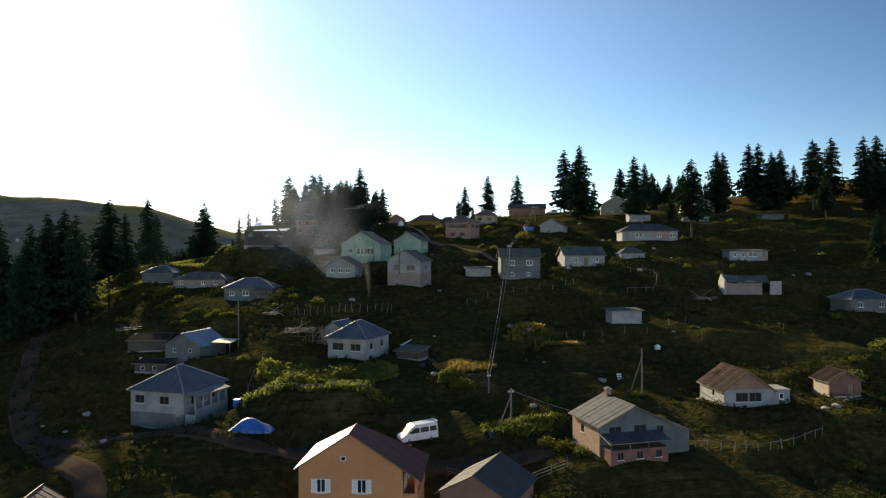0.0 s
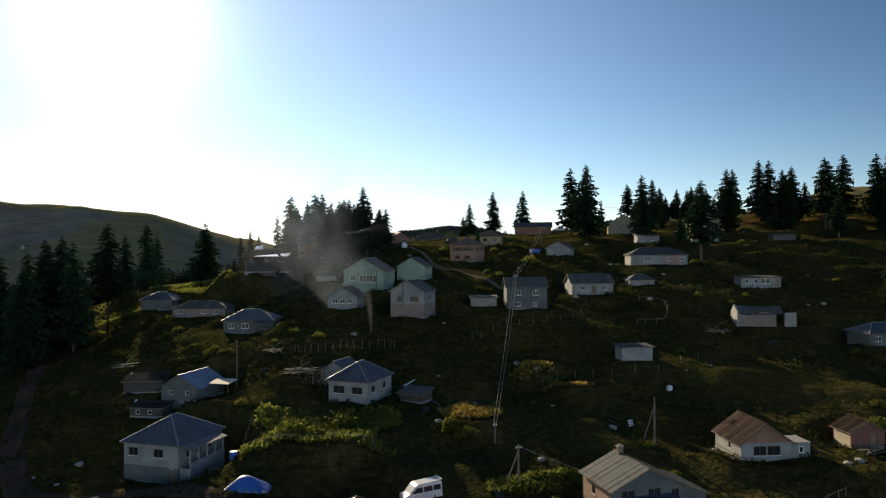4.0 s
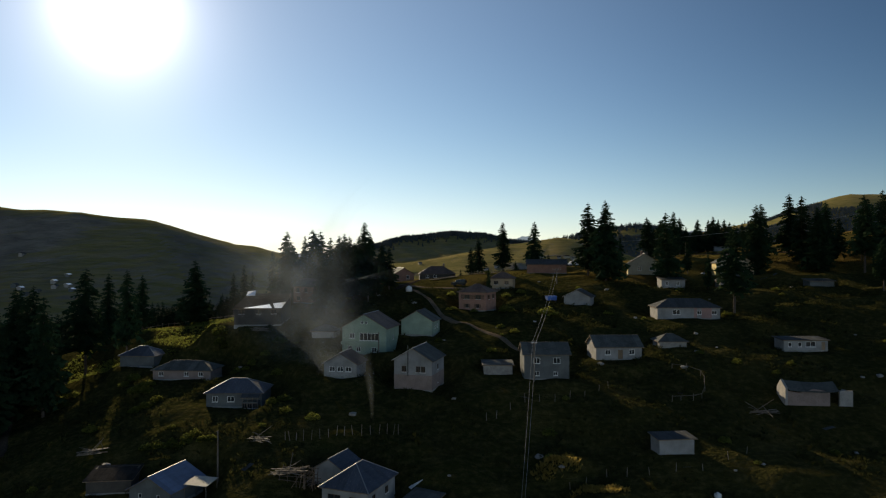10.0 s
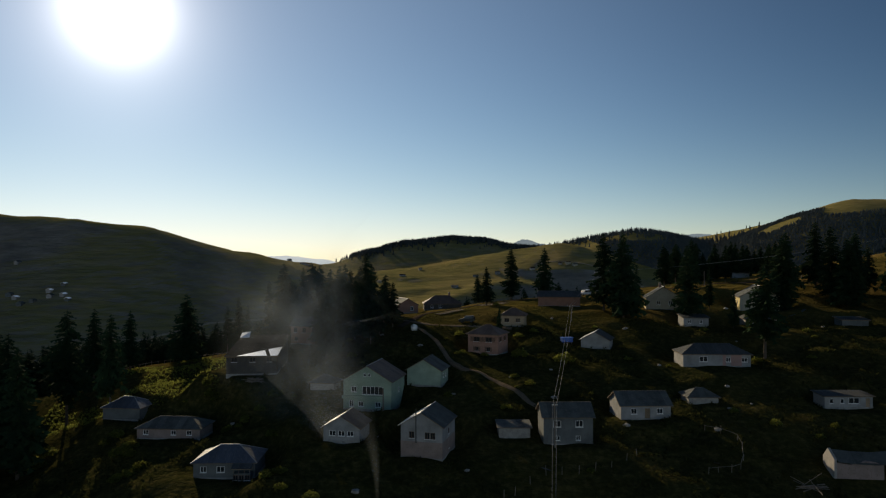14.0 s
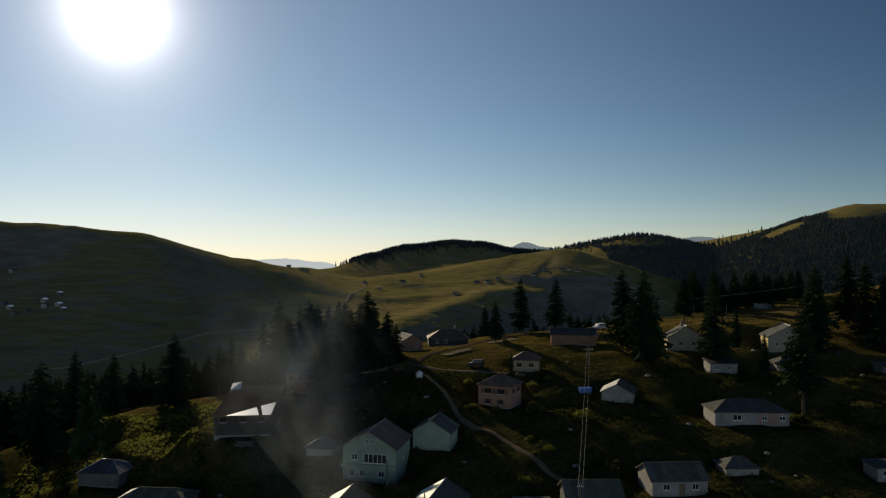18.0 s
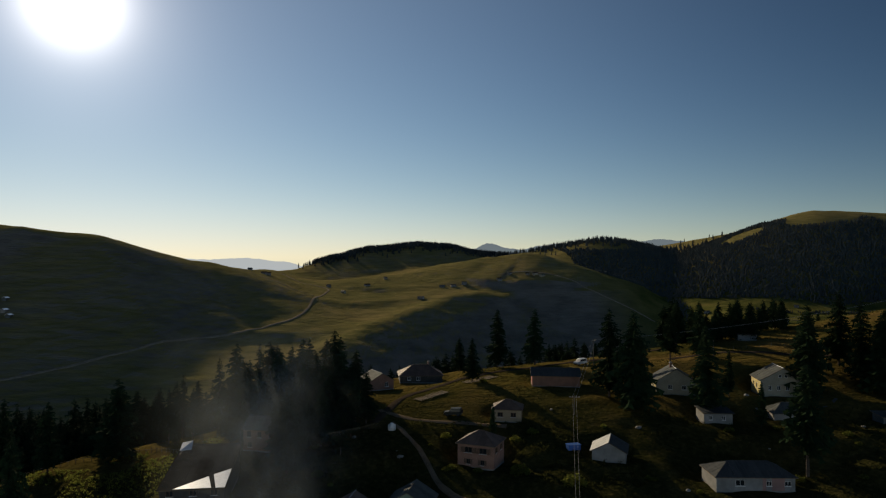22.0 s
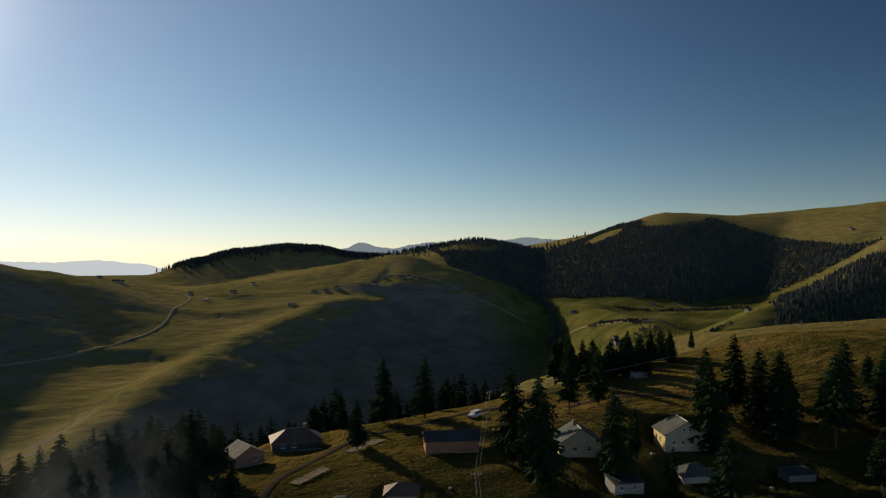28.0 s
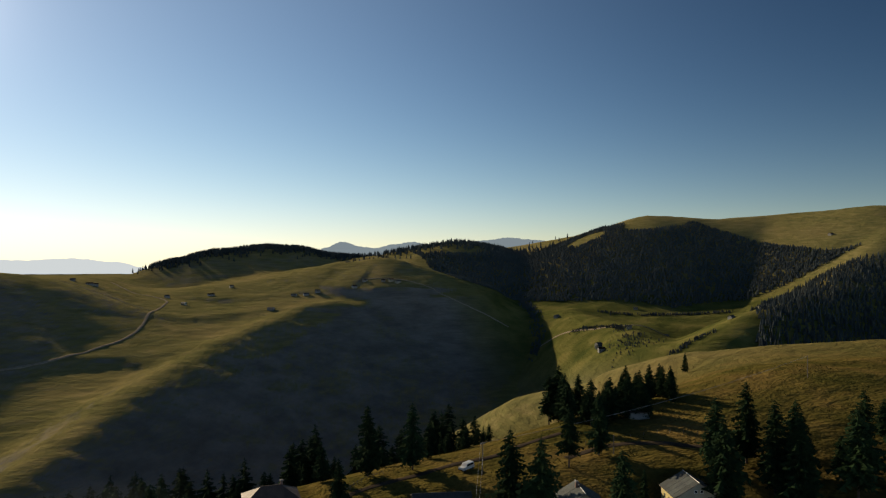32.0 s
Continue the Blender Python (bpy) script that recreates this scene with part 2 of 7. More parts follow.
def leafy(name, a, b, thr=0.35, scale=0.5):
    m = mat(name, a, b, scale, 1.0, fine=5, rand=0.22, spec=0.02)
    n, l = m.node_tree.nodes, m.node_tree.links
    p = n["Principled BSDF"]
    t = n.new("ShaderNodeBsdfTranslucent")
    l.new(p.inputs["Base Color"].links[0].from_socket, t.inputs[0])
    k = n.new("ShaderNodeMixShader")
    k.inputs[0].default_value = thr
    out = n["Material Output"]
    l.new(p.outputs[0], k.inputs[1]); l.new(t.outputs[0], k.inputs[2]); l.new(k.outputs[0], out.inputs[0])
    return m


M["spruce"] = leafy("spruce_needles", (0.022, 0.042, 0.018), (0.014, 0.027, 0.013), 0.18, 1.5)
# weeds brightened for sun through their leaves, rough grass darkened for the slope's shade
M["weed"] = leafy("weeds_and_shrubs", (0.150, 0.160, 0.034), (0.085, 0.100, 0.022), 0.6, 3.0)
M["rough"] = leafy("rough_dark_grass", (0.042, 0.044, 0.014), (0.022, 0.026, 0.009), 0.42, 6.0)
# dry grass whose gold colour holds the patches of low sun
M["sunlit_straw"] = leafy("sunlit_dry_grass", (0.260, 0.190, 0.050), (0.150, 0.115, 0.032), 0.55, 5.0)
# far spruces paler and bluer than near ones: distance haze put into the colour
M["farwood"] = leafy("hazed_far_spruce", (0.070, 0.082, 0.082), (0.056, 0.067, 0.068), 0.25, 30)


def grass_material():
    m = bpy.data.materials.new("mountain_meadow")
    m.use_nodes = True
    n, l = m.node_tree.nodes, m.node_tree.links
    p = n["Principled BSDF"]
    p.inputs["Roughness"].default_value, p.inputs["Specular IOR Level"].default_value = 1.0, 0.0
    g = n.new("ShaderNodeNewGeometry")
    def tex(scale, detail, dim=(1, 1, 1), rough=0.6):
        mp = n.new("ShaderNodeMapping"); mp.inputs["Scale"].default_value = dim
        l.new(g.outputs["Position"], mp.inputs[0])
        t = n.new("ShaderNodeTexNoise")
        t.inputs["Scale"].default_value, t.inputs["Detail"].default_value, t.inputs["Roughness"].default_value = scale, detail, rough
        l.new(mp.outputs[0], t.inputs[0])
        return t.outputs[0]
    def ramp(src, *stops):
        r = n.new("ShaderNodeValToRGB")
        e = r.color_ramp.elements
        while len(e) < len(stops):
            e.new(0.5)
        for q, (pos, colour) in zip(e, stops):
            q.position, q.color = pos, (*colour, 1)
        l.new(src, r.inputs[0])
        return r.outputs[0]
    def mix(f, x, y, mode="MIX"):
        k = n.new("ShaderNodeMix"); k.data_type = "RGBA"; k.blend_type = mode
        if isinstance(f, float):
            k.inputs[0].default_value = f
        else:
            l.new(f, k.inputs[0])
        s = [q for q in k.inputs if q.type == "RGBA"]
        l.new(x, s[0]); l.new(y, s[1])
        return next(q for q in k.outputs if q.type == "RGBA")
    # village slope: its deep shade is put into these near-black greens
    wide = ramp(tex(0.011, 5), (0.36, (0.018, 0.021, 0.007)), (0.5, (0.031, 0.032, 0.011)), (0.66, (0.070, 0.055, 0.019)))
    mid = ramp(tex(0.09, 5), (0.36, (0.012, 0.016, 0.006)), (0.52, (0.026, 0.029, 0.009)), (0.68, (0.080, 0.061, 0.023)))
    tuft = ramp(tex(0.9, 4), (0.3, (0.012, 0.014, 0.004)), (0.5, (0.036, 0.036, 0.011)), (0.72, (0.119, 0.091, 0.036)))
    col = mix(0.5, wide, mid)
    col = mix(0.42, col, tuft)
    # the open hills beyond the village: drier grass, paled to stand in for haze
    sp = n.new("ShaderNodeSeparateXYZ")
    l.new(g.outputs["Position"], sp.inputs[0])
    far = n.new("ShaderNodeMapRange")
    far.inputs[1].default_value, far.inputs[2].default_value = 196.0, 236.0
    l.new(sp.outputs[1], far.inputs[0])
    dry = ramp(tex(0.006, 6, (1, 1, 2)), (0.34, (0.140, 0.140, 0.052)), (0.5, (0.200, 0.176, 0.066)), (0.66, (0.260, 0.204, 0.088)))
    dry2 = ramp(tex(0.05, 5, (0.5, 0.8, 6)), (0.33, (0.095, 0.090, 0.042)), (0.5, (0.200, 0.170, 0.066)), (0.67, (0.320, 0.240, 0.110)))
    # the brown meadow on the village crest, its sunshine put into the colour
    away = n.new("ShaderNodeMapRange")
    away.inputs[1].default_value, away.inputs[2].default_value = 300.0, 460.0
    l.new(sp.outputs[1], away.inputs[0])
    lit_crest = ramp(tex(0.045, 6), (0.34, (0.080, 0.073, 0.018)), (0.5, (0.148, 0.110, 0.029)), (0.66, (0.225, 0.145, 0.047)))
    lit_crest = mix(0.35, lit_crest, tuft)
    # the valley floor keeps greener, shorter grass
    deepv = n.new("ShaderNodeMapRange")
    deepv.inputs[1].default_value, deepv.inputs[2].default_value = 85.0, 15.0
    l.new(sp.outputs[2], deepv.inputs[0])
    right = n.new("ShaderNodeMapRange")
    right.inputs[1].default_value, right.inputs[2].default_value = 330.0, 460.0
    l.new(sp.outputs[0], right.inputs[0])
    both = n.new("ShaderNodeMath"); both.operation = "MULTIPLY"
    l.new(deepv.outputs[0], both.inputs[0]); l.new(right.outputs[0], both.inputs[1])
    green = ramp(tex(0.02, 6), (0.34, (0.062, 0.074, 0.022)), (0.5, (0.110, 0.112, 0.032)), (0.66, (0.175, 0.155, 0.050)))
    # steep western hillsides: haze over their shade painted in as grey-brown
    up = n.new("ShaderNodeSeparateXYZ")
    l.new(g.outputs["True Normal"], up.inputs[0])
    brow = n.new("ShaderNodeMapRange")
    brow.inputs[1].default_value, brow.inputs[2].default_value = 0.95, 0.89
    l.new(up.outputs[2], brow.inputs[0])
    haze_grey = ramp(tex(0.02, 6, (1, 1, 3)), (0.34, (0.128, 0.118, 0.108)), (0.5, (0.178, 0.162, 0.145)), (0.66, (0.235, 0.210, 0.185)))
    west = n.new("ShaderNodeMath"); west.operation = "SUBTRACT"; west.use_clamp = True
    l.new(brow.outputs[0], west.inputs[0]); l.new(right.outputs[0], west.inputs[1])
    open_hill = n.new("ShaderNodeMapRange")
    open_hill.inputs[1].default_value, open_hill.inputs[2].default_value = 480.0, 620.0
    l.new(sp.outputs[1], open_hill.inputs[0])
    haze_mask = n.new("ShaderNodeMath"); haze_mask.operation = "MULTIPLY"
    l.new(west.outputs[0], haze_mask.inputs[0]); l.new(open_hill.outputs[0], haze_mask.inputs[1])
    hills = mix(haze_mask.outputs[0], mix(0.45, dry, dry2), mix(0.12, haze_grey, dry2))
    col = mix(far.outputs[0], col, mix(away.outputs[0], lit_crest, mix(both.outputs[0], hills, green)))
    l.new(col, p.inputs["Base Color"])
    steps = tex(0.22, 3, (0.35, 1.0, 5.0))
    sc = n.new("ShaderNodeMath"); sc.operation = "MULTIPLY"; sc.inputs[1].default_value = 0.7
    l.new(tex(1.3, 3), sc.inputs[0])
    ad = n.new("ShaderNodeMath"); ad.operation = "ADD"
    l.new(steps, ad.inputs[0]); l.new(sc.outputs[0], ad.inputs[1])
    # cattle steps on the far hillsides
    cs = n.new("ShaderNodeMath"); cs.operation = "MULTIPLY"
    l.new(tex(0.07, 5, (0.35, 0.6, 3.0), 0.7), cs.inputs[0]); l.new(far.outputs[0], cs.inputs[1])
    ck = n.new("ShaderNodeMath"); ck.operation = "MULTIPLY_ADD"; ck.inputs[1].default_value = 7.0
    l.new(cs.outputs[0], ck.inputs[0]); l.new(ad.outputs[0], ck.inputs[2])
    ad = ck
    bp = n.new("ShaderNodeBump")
    bp.inputs["Strength"].default_value, bp.inputs["Distance"].default_value = 0.9, 0.7
    l.new(ad.outputs[0], bp.inputs["Height"]); l.new(bp.outputs[0], p.inputs["Normal"])
    return m


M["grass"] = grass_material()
# ---- the lie of the land ----
def sm(a, b, v):
    u = np.clip((v - a) / (b - a), 0.0, 1.0)
    return u * u * (3 - 2 * u)


CREST_X = (-400, -150, -80, -40, 0, 50, 100, 168, 230, 420)
CREST_Y = (150, 175, 195, 206, 226, 236, 250, 262, 275, 330)
CREST_Z = (-25, 22, 40, 48.5, 52.5, 56, 61, 70.5, 69, 56)
FALL_D = (0, 20, 48, 72, 115, 145, 200, 320)
FALL_Z = (0, 2.2, 9, 14.2, 28.3, 35.2, 48, 66)
# crest lines of the country round the village: (x, y, z), then the fall of their sides and the roundness of their tops
RIDGES = (
    (((-1250, 1250, 168), (-880, 1160, 152), (-700, 1150, 138), (-600, 1120, 130), (-500, 1140, 113)), 0.60, 30, 900),
    (((-500, 1140, 113), (-376, 1228, 77), (-345, 1500, 60), (-380, 2060, 46)), 0.40, 60, 900),
    (((-400, 2070, 34), (-324, 2095, 40), (-245, 2105, 61), (-202, 2114, 86), (-97, 2137, 112), (14, 2158, 126), (96, 2188, 122), (166, 2220, 107), (330, 2260, 92)), 0.41, 80, 480),
    (((-172, 620, -44), (-136, 769, -29), (-103, 895, -21), (-36, 1084, -5), (60, 1265, 15), (120, 1300, 20)), 0.60, 22, 900),
    (((65, 1554, 50), (163, 1579, 89), (258, 1553, 101), (300, 1530, 86)), 0.335, 26, 200),
    (((300, 1530, 84), (330, 1510, 66), (407, 1490, 22), (470, 1450, -40), (500, 1400, -90)), 0.55, 14, 900),
    (((-245, 620, -72), (-220, 769, -56), (-190, 895, -44), (-110, 1084, -16), (-20, 1265, 6), (80, 1390, 26), (130, 1490, 46)), 0.14, 40, 130),
    (((80, 1640, 62), (140, 1670, 80), (190, 1690, 90)), 0.26, 60, 180),
    (((330, 2150, 100), (520, 1885, 136), (640, 2000, 128)), 0.40, 70, 900),
    (((640, 2050, 121), (813, 2251, 130), (930, 1980, 163), (1026, 1724, 213), (1180, 1650, 204), (1330, 1600, 214), (1430, 1390, 228)), 0.47, 80, 900),
    (((1430, 1300, 205), (1120, 1130, 105), (880, 990, 50), (668, 891, 28), (540, 815, 8)), 0.58, 30, 300),
    (((600, 1370, -6), (700, 1285, -8), (800, 1205, -8), (920, 1165, 4)), 0.18, 50, 110),
    (((455, 700, -26), (490, 880, -12), (545, 1010, -2), (580, 1310, -2)), 1.15, 75, 900),
    (((150, 1750, 72), (-20, 1620, 46), (-170, 1440, 26), (-225, 1200, 0), (-250, 1000, -30), (-280, 800, -84)), 0.10, 60, 230),
    (((190, 450, 30), (235, 419, 47), (272, 385, 57), (305, 368, 61), (400, 345, 63)), 0.30, 18, 60),
)


def land(x, y):
    x, y = np.asarray(x, float), np.asarray(y, float)
    yc, zc = np.interp(x, CREST_X, CREST_Y), np.interp(x, CREST_X, CREST_Z)
    d = yc - y
    front = zc - np.interp(d, FALL_D, FALL_Z)
    east = sm(90, 230, x)
    back = (-d - 22).clip(0)
    fall = (1 - east) * (np.interp(x, (-84, -44), (0.36, 0.60)) * (np.sqrt(back**2 + 30**2) - 30)) + east * (0.16 * back + 0.40 * (np.sqrt((back - 120).clip(0)**2 + 40**2) - 40))
    back = sm(178, 204, y)
    low = (1 - back) * np.interp(x, (-130, -90, -60, -44, -28), (8.0, 6.3, 3.6, 3.2, 0.0)) + back * np.interp(x, (-130, -95, -88, -78, -62, -44, -28), (2.0, 0.7, 0.4, 1.8, 2.8, 1.5, 0.0))
    near = np.where(d >= 0, front, zc - fall) - low * sm(78, 100, y)      # the west side lies lower
    floor = -170 + 0.09 * (y - 620).clip(0) + 0.05 * (y - 1180).clip(0) + 0.01 * np.abs(x - 150)
    floor = np.minimum(floor, -5)
    stack = [near, floor]
    for pts, k, w, reach in RIDGES:
        best = np.full(x.shape, -1e4)
        for (ax, ay, az), (bx, by, bz) in zip(pts, pts[1:]):
            ux, uy = bx - ax, by - ay
            s = np.clip(((x - ax) * ux + (y - ay) * uy) / (ux * ux + uy * uy), 0, 1)
            q = np.hypot(x - ax - s * ux, y - ay - s * uy)
            best = np.maximum(best, az + s * (bz - az) - k * (np.sqrt(q * q + w * w) - w) - 0.35 * (q - reach).clip(0))
        stack.append(best)
    s = np.stack(stack)
    m = s.max(0)
    h = m + 8.0 * np.log(np.exp((s - m) / 8.0).sum(0))
    for px, py, r, pz in PADS:
        q = np.hypot(x - px, y - py)
        u = 1 - sm(r * 0.92, r * 1.65, q)
        h = h * (1 - u) + pz * u
    return h


PADS = []


# ---- helpers of this scene ----
def mesh_of(name, verts, faces, material, smooth=False):
    me = bpy.data.meshes.new(name)
    me.from_pydata([tuple(v) for v in verts], [], faces)
    me.materials.append(M[material] if isinstance(material, str) else material)
    if smooth:
        me.polygons.foreach_set("use_smooth", [True] * len(me.polygons))
    me.update()
    return me


def put(name, me, parent=None, m=None, label=""):
    ob = new(name, me)
    if parent is not None:
        ob.parent = parent
    if m is not None:
        ob.matrix_basis = m
    if label:
        ob["label"] = label
    return ob


class Geo:
    """A heap of vertices and faces."""

    def __init__(self):
        self.v, self.f = [], []

    def add(self, vs, fs):
        o = len(self.v)
        self.v += [tuple(q) for q in vs]
        self.f += [tuple(i + o for i in q) for q in fs]
        return self

    def box(self, x0, x1, y0, y1, z0, z1, m=None):
        vs = [Vector(q) for q in ((x0, y0, z0), (x1, y0, z0), (x1, y1, z0), (x0, y1, z0), (x0, y0, z1), (x1, y0, z1), (x1, y1, z1), (x0, y1, z1))]
        if m is not None:
            vs = [m @ q for q in vs]
        return self.add(vs, [(0, 3, 2, 1), (4, 5, 6, 7), (0, 1, 5, 4), (1, 2, 6, 5), (2, 3, 7, 6), (3, 0, 4, 7)])

    def tube(self, a, b, r0, r1, n=8):
        a, b = Vector(a), Vector(b)
        q = (b - a).to_track_quat("Z", "Y").to_matrix()
        ring = [Vector((math.cos(i * math.tau / n), math.sin(i * math.tau / n), 0)) for i in range(n)]
        vs = [a + q @ (p * r0) for p in ring] + [b + q @ (p * r1) for p in ring]
        fs = [(i, (i + 1) % n, n + (i + 1) % n, n + i) for i in range(n)] + [tuple(range(n - 1, -1, -1)), tuple(range(n, 2 * n))]
        return self.add(vs, fs)

    def slab(self, poly, t):
        """A flat polygon with thickness t downwards."""
        n = len(poly)
        low = [Vector(p) - Vector((0, 0, t)) for p in poly]
        return self.add(list(poly) + low, [tuple(range(n)), tuple(range(2 * n - 1, n - 1, -1))] + [(i, n + i, n + (i + 1) % n, (i + 1) % n) for i in range(n)])

    def mesh(self, name, material, smooth=False):
        return mesh_of(name, self.v, self.f, material, smooth)


# ---- ground ----
def spread(a, b, lo, hi, step, grow, top):
    """Grid lines: even between a and b, then wider and wider out to lo and hi."""
    mid = list(np.arange(a, b, step))
    up, s = [mid[-1]], step
    while up[-1] < hi:
        s = min(s * grow, top)
        up.append(up[-1] + s)
    down, s = [mid[0]], step
    while down[-1] > lo:
        s = min(s * grow, top)
        down.append(down[-1] - s)
    return np.array(down[:0:-1] + mid + up[1:])


def ripple(x, y, size, seed):
    """Smooth random relief between -1 and 1."""
    rng = np.random.RandomState(seed)
    g = rng.rand(256, 256)
    u, v = x / size, y / size
    i, j = np.floor(u).astype(int), np.floor(v).astype(int)
    a, b = u - i, v - j
    a, b = a * a * (3 - 2 * a), b * b * (3 - 2 * b)
    i, j = i % 256, j % 256
    i2, j2 = (i + 1) % 256, (j + 1) % 256
    return 2 * ((g[i, j] * (1 - a) + g[i2, j] * a) * (1 - b) + (g[i, j2] * (1 - a) + g[i2, j2] * a) * b) - 1


def ground(x, y):
    x, y = np.asarray(x, float), np.asarray(y, float)
    far = sm(300, 700, y)
    h = land(x, y)
    steep = sm(8, 40, np.interp(x, CREST_X, CREST_Y) - y) * sm(-60, 40, y)
    calm = 1.0
    for px, py, r, pz in PADS:
        calm = calm * sm(r * 0.9, r * 1.7, np.hypot(x - px, y - py))
    h = h + steep * calm * ((1.0 + 0.2 * sm(5, 40, x)) * ripple(x, y * 1.6, 17, 6) + 0.6 * ripple(x, y * 1.3, 6.5, 7)) + (0.12 + 0.2 * steep) * ripple(x, y, 3.1, 2) + 0.22 * ripple(x, y, 9, 1) + far * (2.2 * ripple(x, y, 170, 3) + 1.3 * ripple(x, y, 60, 4) + 0.7 * ripple(x, y * 1.4, 24, 5) + 0.35 * ripple(x, y * 2.2, 11, 8))
    return h


def gz(x, y):
    return float(ground(np.array([x]), np.array([y]))[0])


# ---- houses: their plan ----
HOUSES = []


def house(label, x, y, z, yaw, w, d, h, roof, rh, wall, cover, **more):
    """Notes a house: middle of its plan, floor height, turn, width, depth, wall height, roof form and height, wall and roof surfaces."""
    HOUSES.append(dict(label=label, x=x, y=y, z=z, yaw=yaw, w=w, d=d, h=h, roof=roof, rh=rh, wall=wall, cover=cover, **more))
    PADS.append((x, y, math.hypot(w, d) * 0.56, z + more.get("sink", 0.0)))


house("white two-storey house with blue-grey hipped metal roof", -38.0, 98.0, 17.3, -16.6, 8.6, 9.6, 5.3, "hip", 2.7, "white", "bluetin", base=2.2, base_wall="grey",
      front=((-2.8, 3.4, 1.5, 1.1), (1.2, 3.4, 1.5, 1.1)), right=((-2.6, 3.2, 1.0, 1.2), (-0.4, 3.2, 1.0, 1.2), (1.8, 3.2, 1.0, 1.2)), door=("front", 3.4, 0.0, 0.9, 1.9), frames="darkframe", veranda=(1.7, 7.4, 2.2))
house("white house with blue-grey hipped metal roof below the pasture", -13.9, 113.2, 24.2, -21.0, 6.9, 8.5, 3.6, "hip", 2.4, "white", "bluetin",
      frames="darkframe", front=((-1.6, 1.5, 2.0, 1.15), (1.6, 1.5, 1.8, 1.1)), right=((-2.3, 1.6, 1.0, 1.0), (1.6, 1.6, 1.0, 1.0)))
house("small white outbuilding with blue-grey gabled roof", -17.8, 119.0, 25.6, -21.0, 5.0, 5.0, 2.5, "gable_y", 1.5, "white", "bluetin", right=((0.0, 1.0, 0.8, 0.8),))
house("grey house with timber side, sheet roof and low porch", 21.0, 81.2, 18.2, 15.0, 8.7, 7.0, 3.6, "gable_y", 2.0, "grey", "tin", frames="darkframe", left_wall="log",
      front=((-2.4, 2.15, 1.6, 1.2), (0.8, 2.15, 1.6, 1.2), (3.4, 1.7, 0.9, 1.4)), left=((-0.8, 1.8, 0.8, 0.9),), porch=(-0.6, 7.2, 2.2, 2.1, "brick", "bluetin"), chimney=(0.0, 2.6), lean_right=3.0)
house("white cottage with rusty patched metal roof", 40.4, 93.3, 20.8, 4.0, 6.8, 7.0, 2.4, "gable_y", 2.4, "white", "rust", gable_wall="brown",
      frames="darkframe", front=((-0.9, 0.75, 1.7, 1.2), (0.95, 0.75, 1.7, 1.2)), left=((0.5, 1.0, 0.6, 0.8),), wing=(4.6, 2.4, 3.2, 2.2, "white"))
house("small brown hut with rusty sheet roof", 55.6, 95.2, 21.4, 5.0, 4.7, 3.6, 2.3, "gable_y", 1.3, "brick", "rust", left_wall="cream", door=("front", 0.8, 0.0, 0.8, 1.8))
house("orange two-storey house with dark red roof", -8.9, 69.8, 13.8, -4.0, 10.2, 8.0, 6.9, "gable_hip", 3.3, "orange", "redroof", shutters=True,
      front=((-2.9, 4.3, 0.9, 1.35), (1.1, 4.3, 0.9, 1.35), (-2.9, 1.3, 0.9, 1.35), (1.1, 1.3, 0.9, 1.35), (-0.7, 7.4, 0.5, 0.5)), right=((-1.5, 4.3, 1.0, 1.3), (1.5, 4.3, 1.0, 1.3)), balcony=True, over_right=1.5, cover_left="paletin")
house("low brown hut beside the dirt road", -41.2, 67.6, 13.6, 8.0, 4.8, 5.0, 2.3, "gable_y", 1.6, "brown", "brownroof")
house("low hut with wide grey metal roof", 4.6, 71.5, 14.8, -24.0, 7.6, 8.0, 2.3, "gable_y", 2.1, "brown", "tin")
house("pale green three-level house with glazed balcony", -18.2, 166.8, 38.0, -12.0, 9.8, 9.5, 5.8, "gable_y", 2.8, "mint", "brownroof", sink=-0.4,
      front=((-2.7, 3.4, 1.1, 1.1), (1.1, 3.0, 4.2, 1.6), (-0.45, 6.5, 0.55, 0.6), (0.45, 6.5, 0.55, 0.6), (-3.2, 0.5, 0.9, 1.3), (-1.3, 0.6, 1.0, 1.0), (2.2, 0.6, 1.1, 1.0)), right=((0.5, 2.8, 0.9, 0.9),), band=(2.15, 0.6), bright_edge=True)
house("pale green gabled house with dark roof", -7.6, 173.4, 41.2, -14.0, 7.2, 6.5, 3.4, "gable_y", 2.1, "mint", "darkroof", right=((-0.8, 1.4, 0.8, 0.9), (1.2, 1.4, 0.8, 0.9)))
house("white gabled house on a brown-grey lower storey", -6.8, 146.3, 34.4, -15.0, 7.2, 8.4, 5.6, "gable_y", 2.1, "white", "darkroof", base=2.8, base_wall="dusk",
      front=((-1.7, 3.3, 0.9, 1.1), (1.0, 3.3, 0.85, 1.1), (1.95, 3.3, 0.85, 1.1)), right=((0.0, 3.4, 0.9, 1.0), (0.0, 0.9, 0.8, 0.8)), pipe=(-0.9, 2.6), frames="darkframe", bright_edge=True, cover_left="paletin")
house("small white house with brown gabled roof", -21.2, 148.8, 36.2, -10.0, 6.4, 6.0, 2.6, "gable_y", 1.9, "white", "brownroof", bright_edge=True, cover_left="paletin",
      front=((-1.6, 1.0, 1.1, 0.9), (0.0, 1.0, 1.1, 0.9), (1.6, 1.0, 1.1, 0.9)))
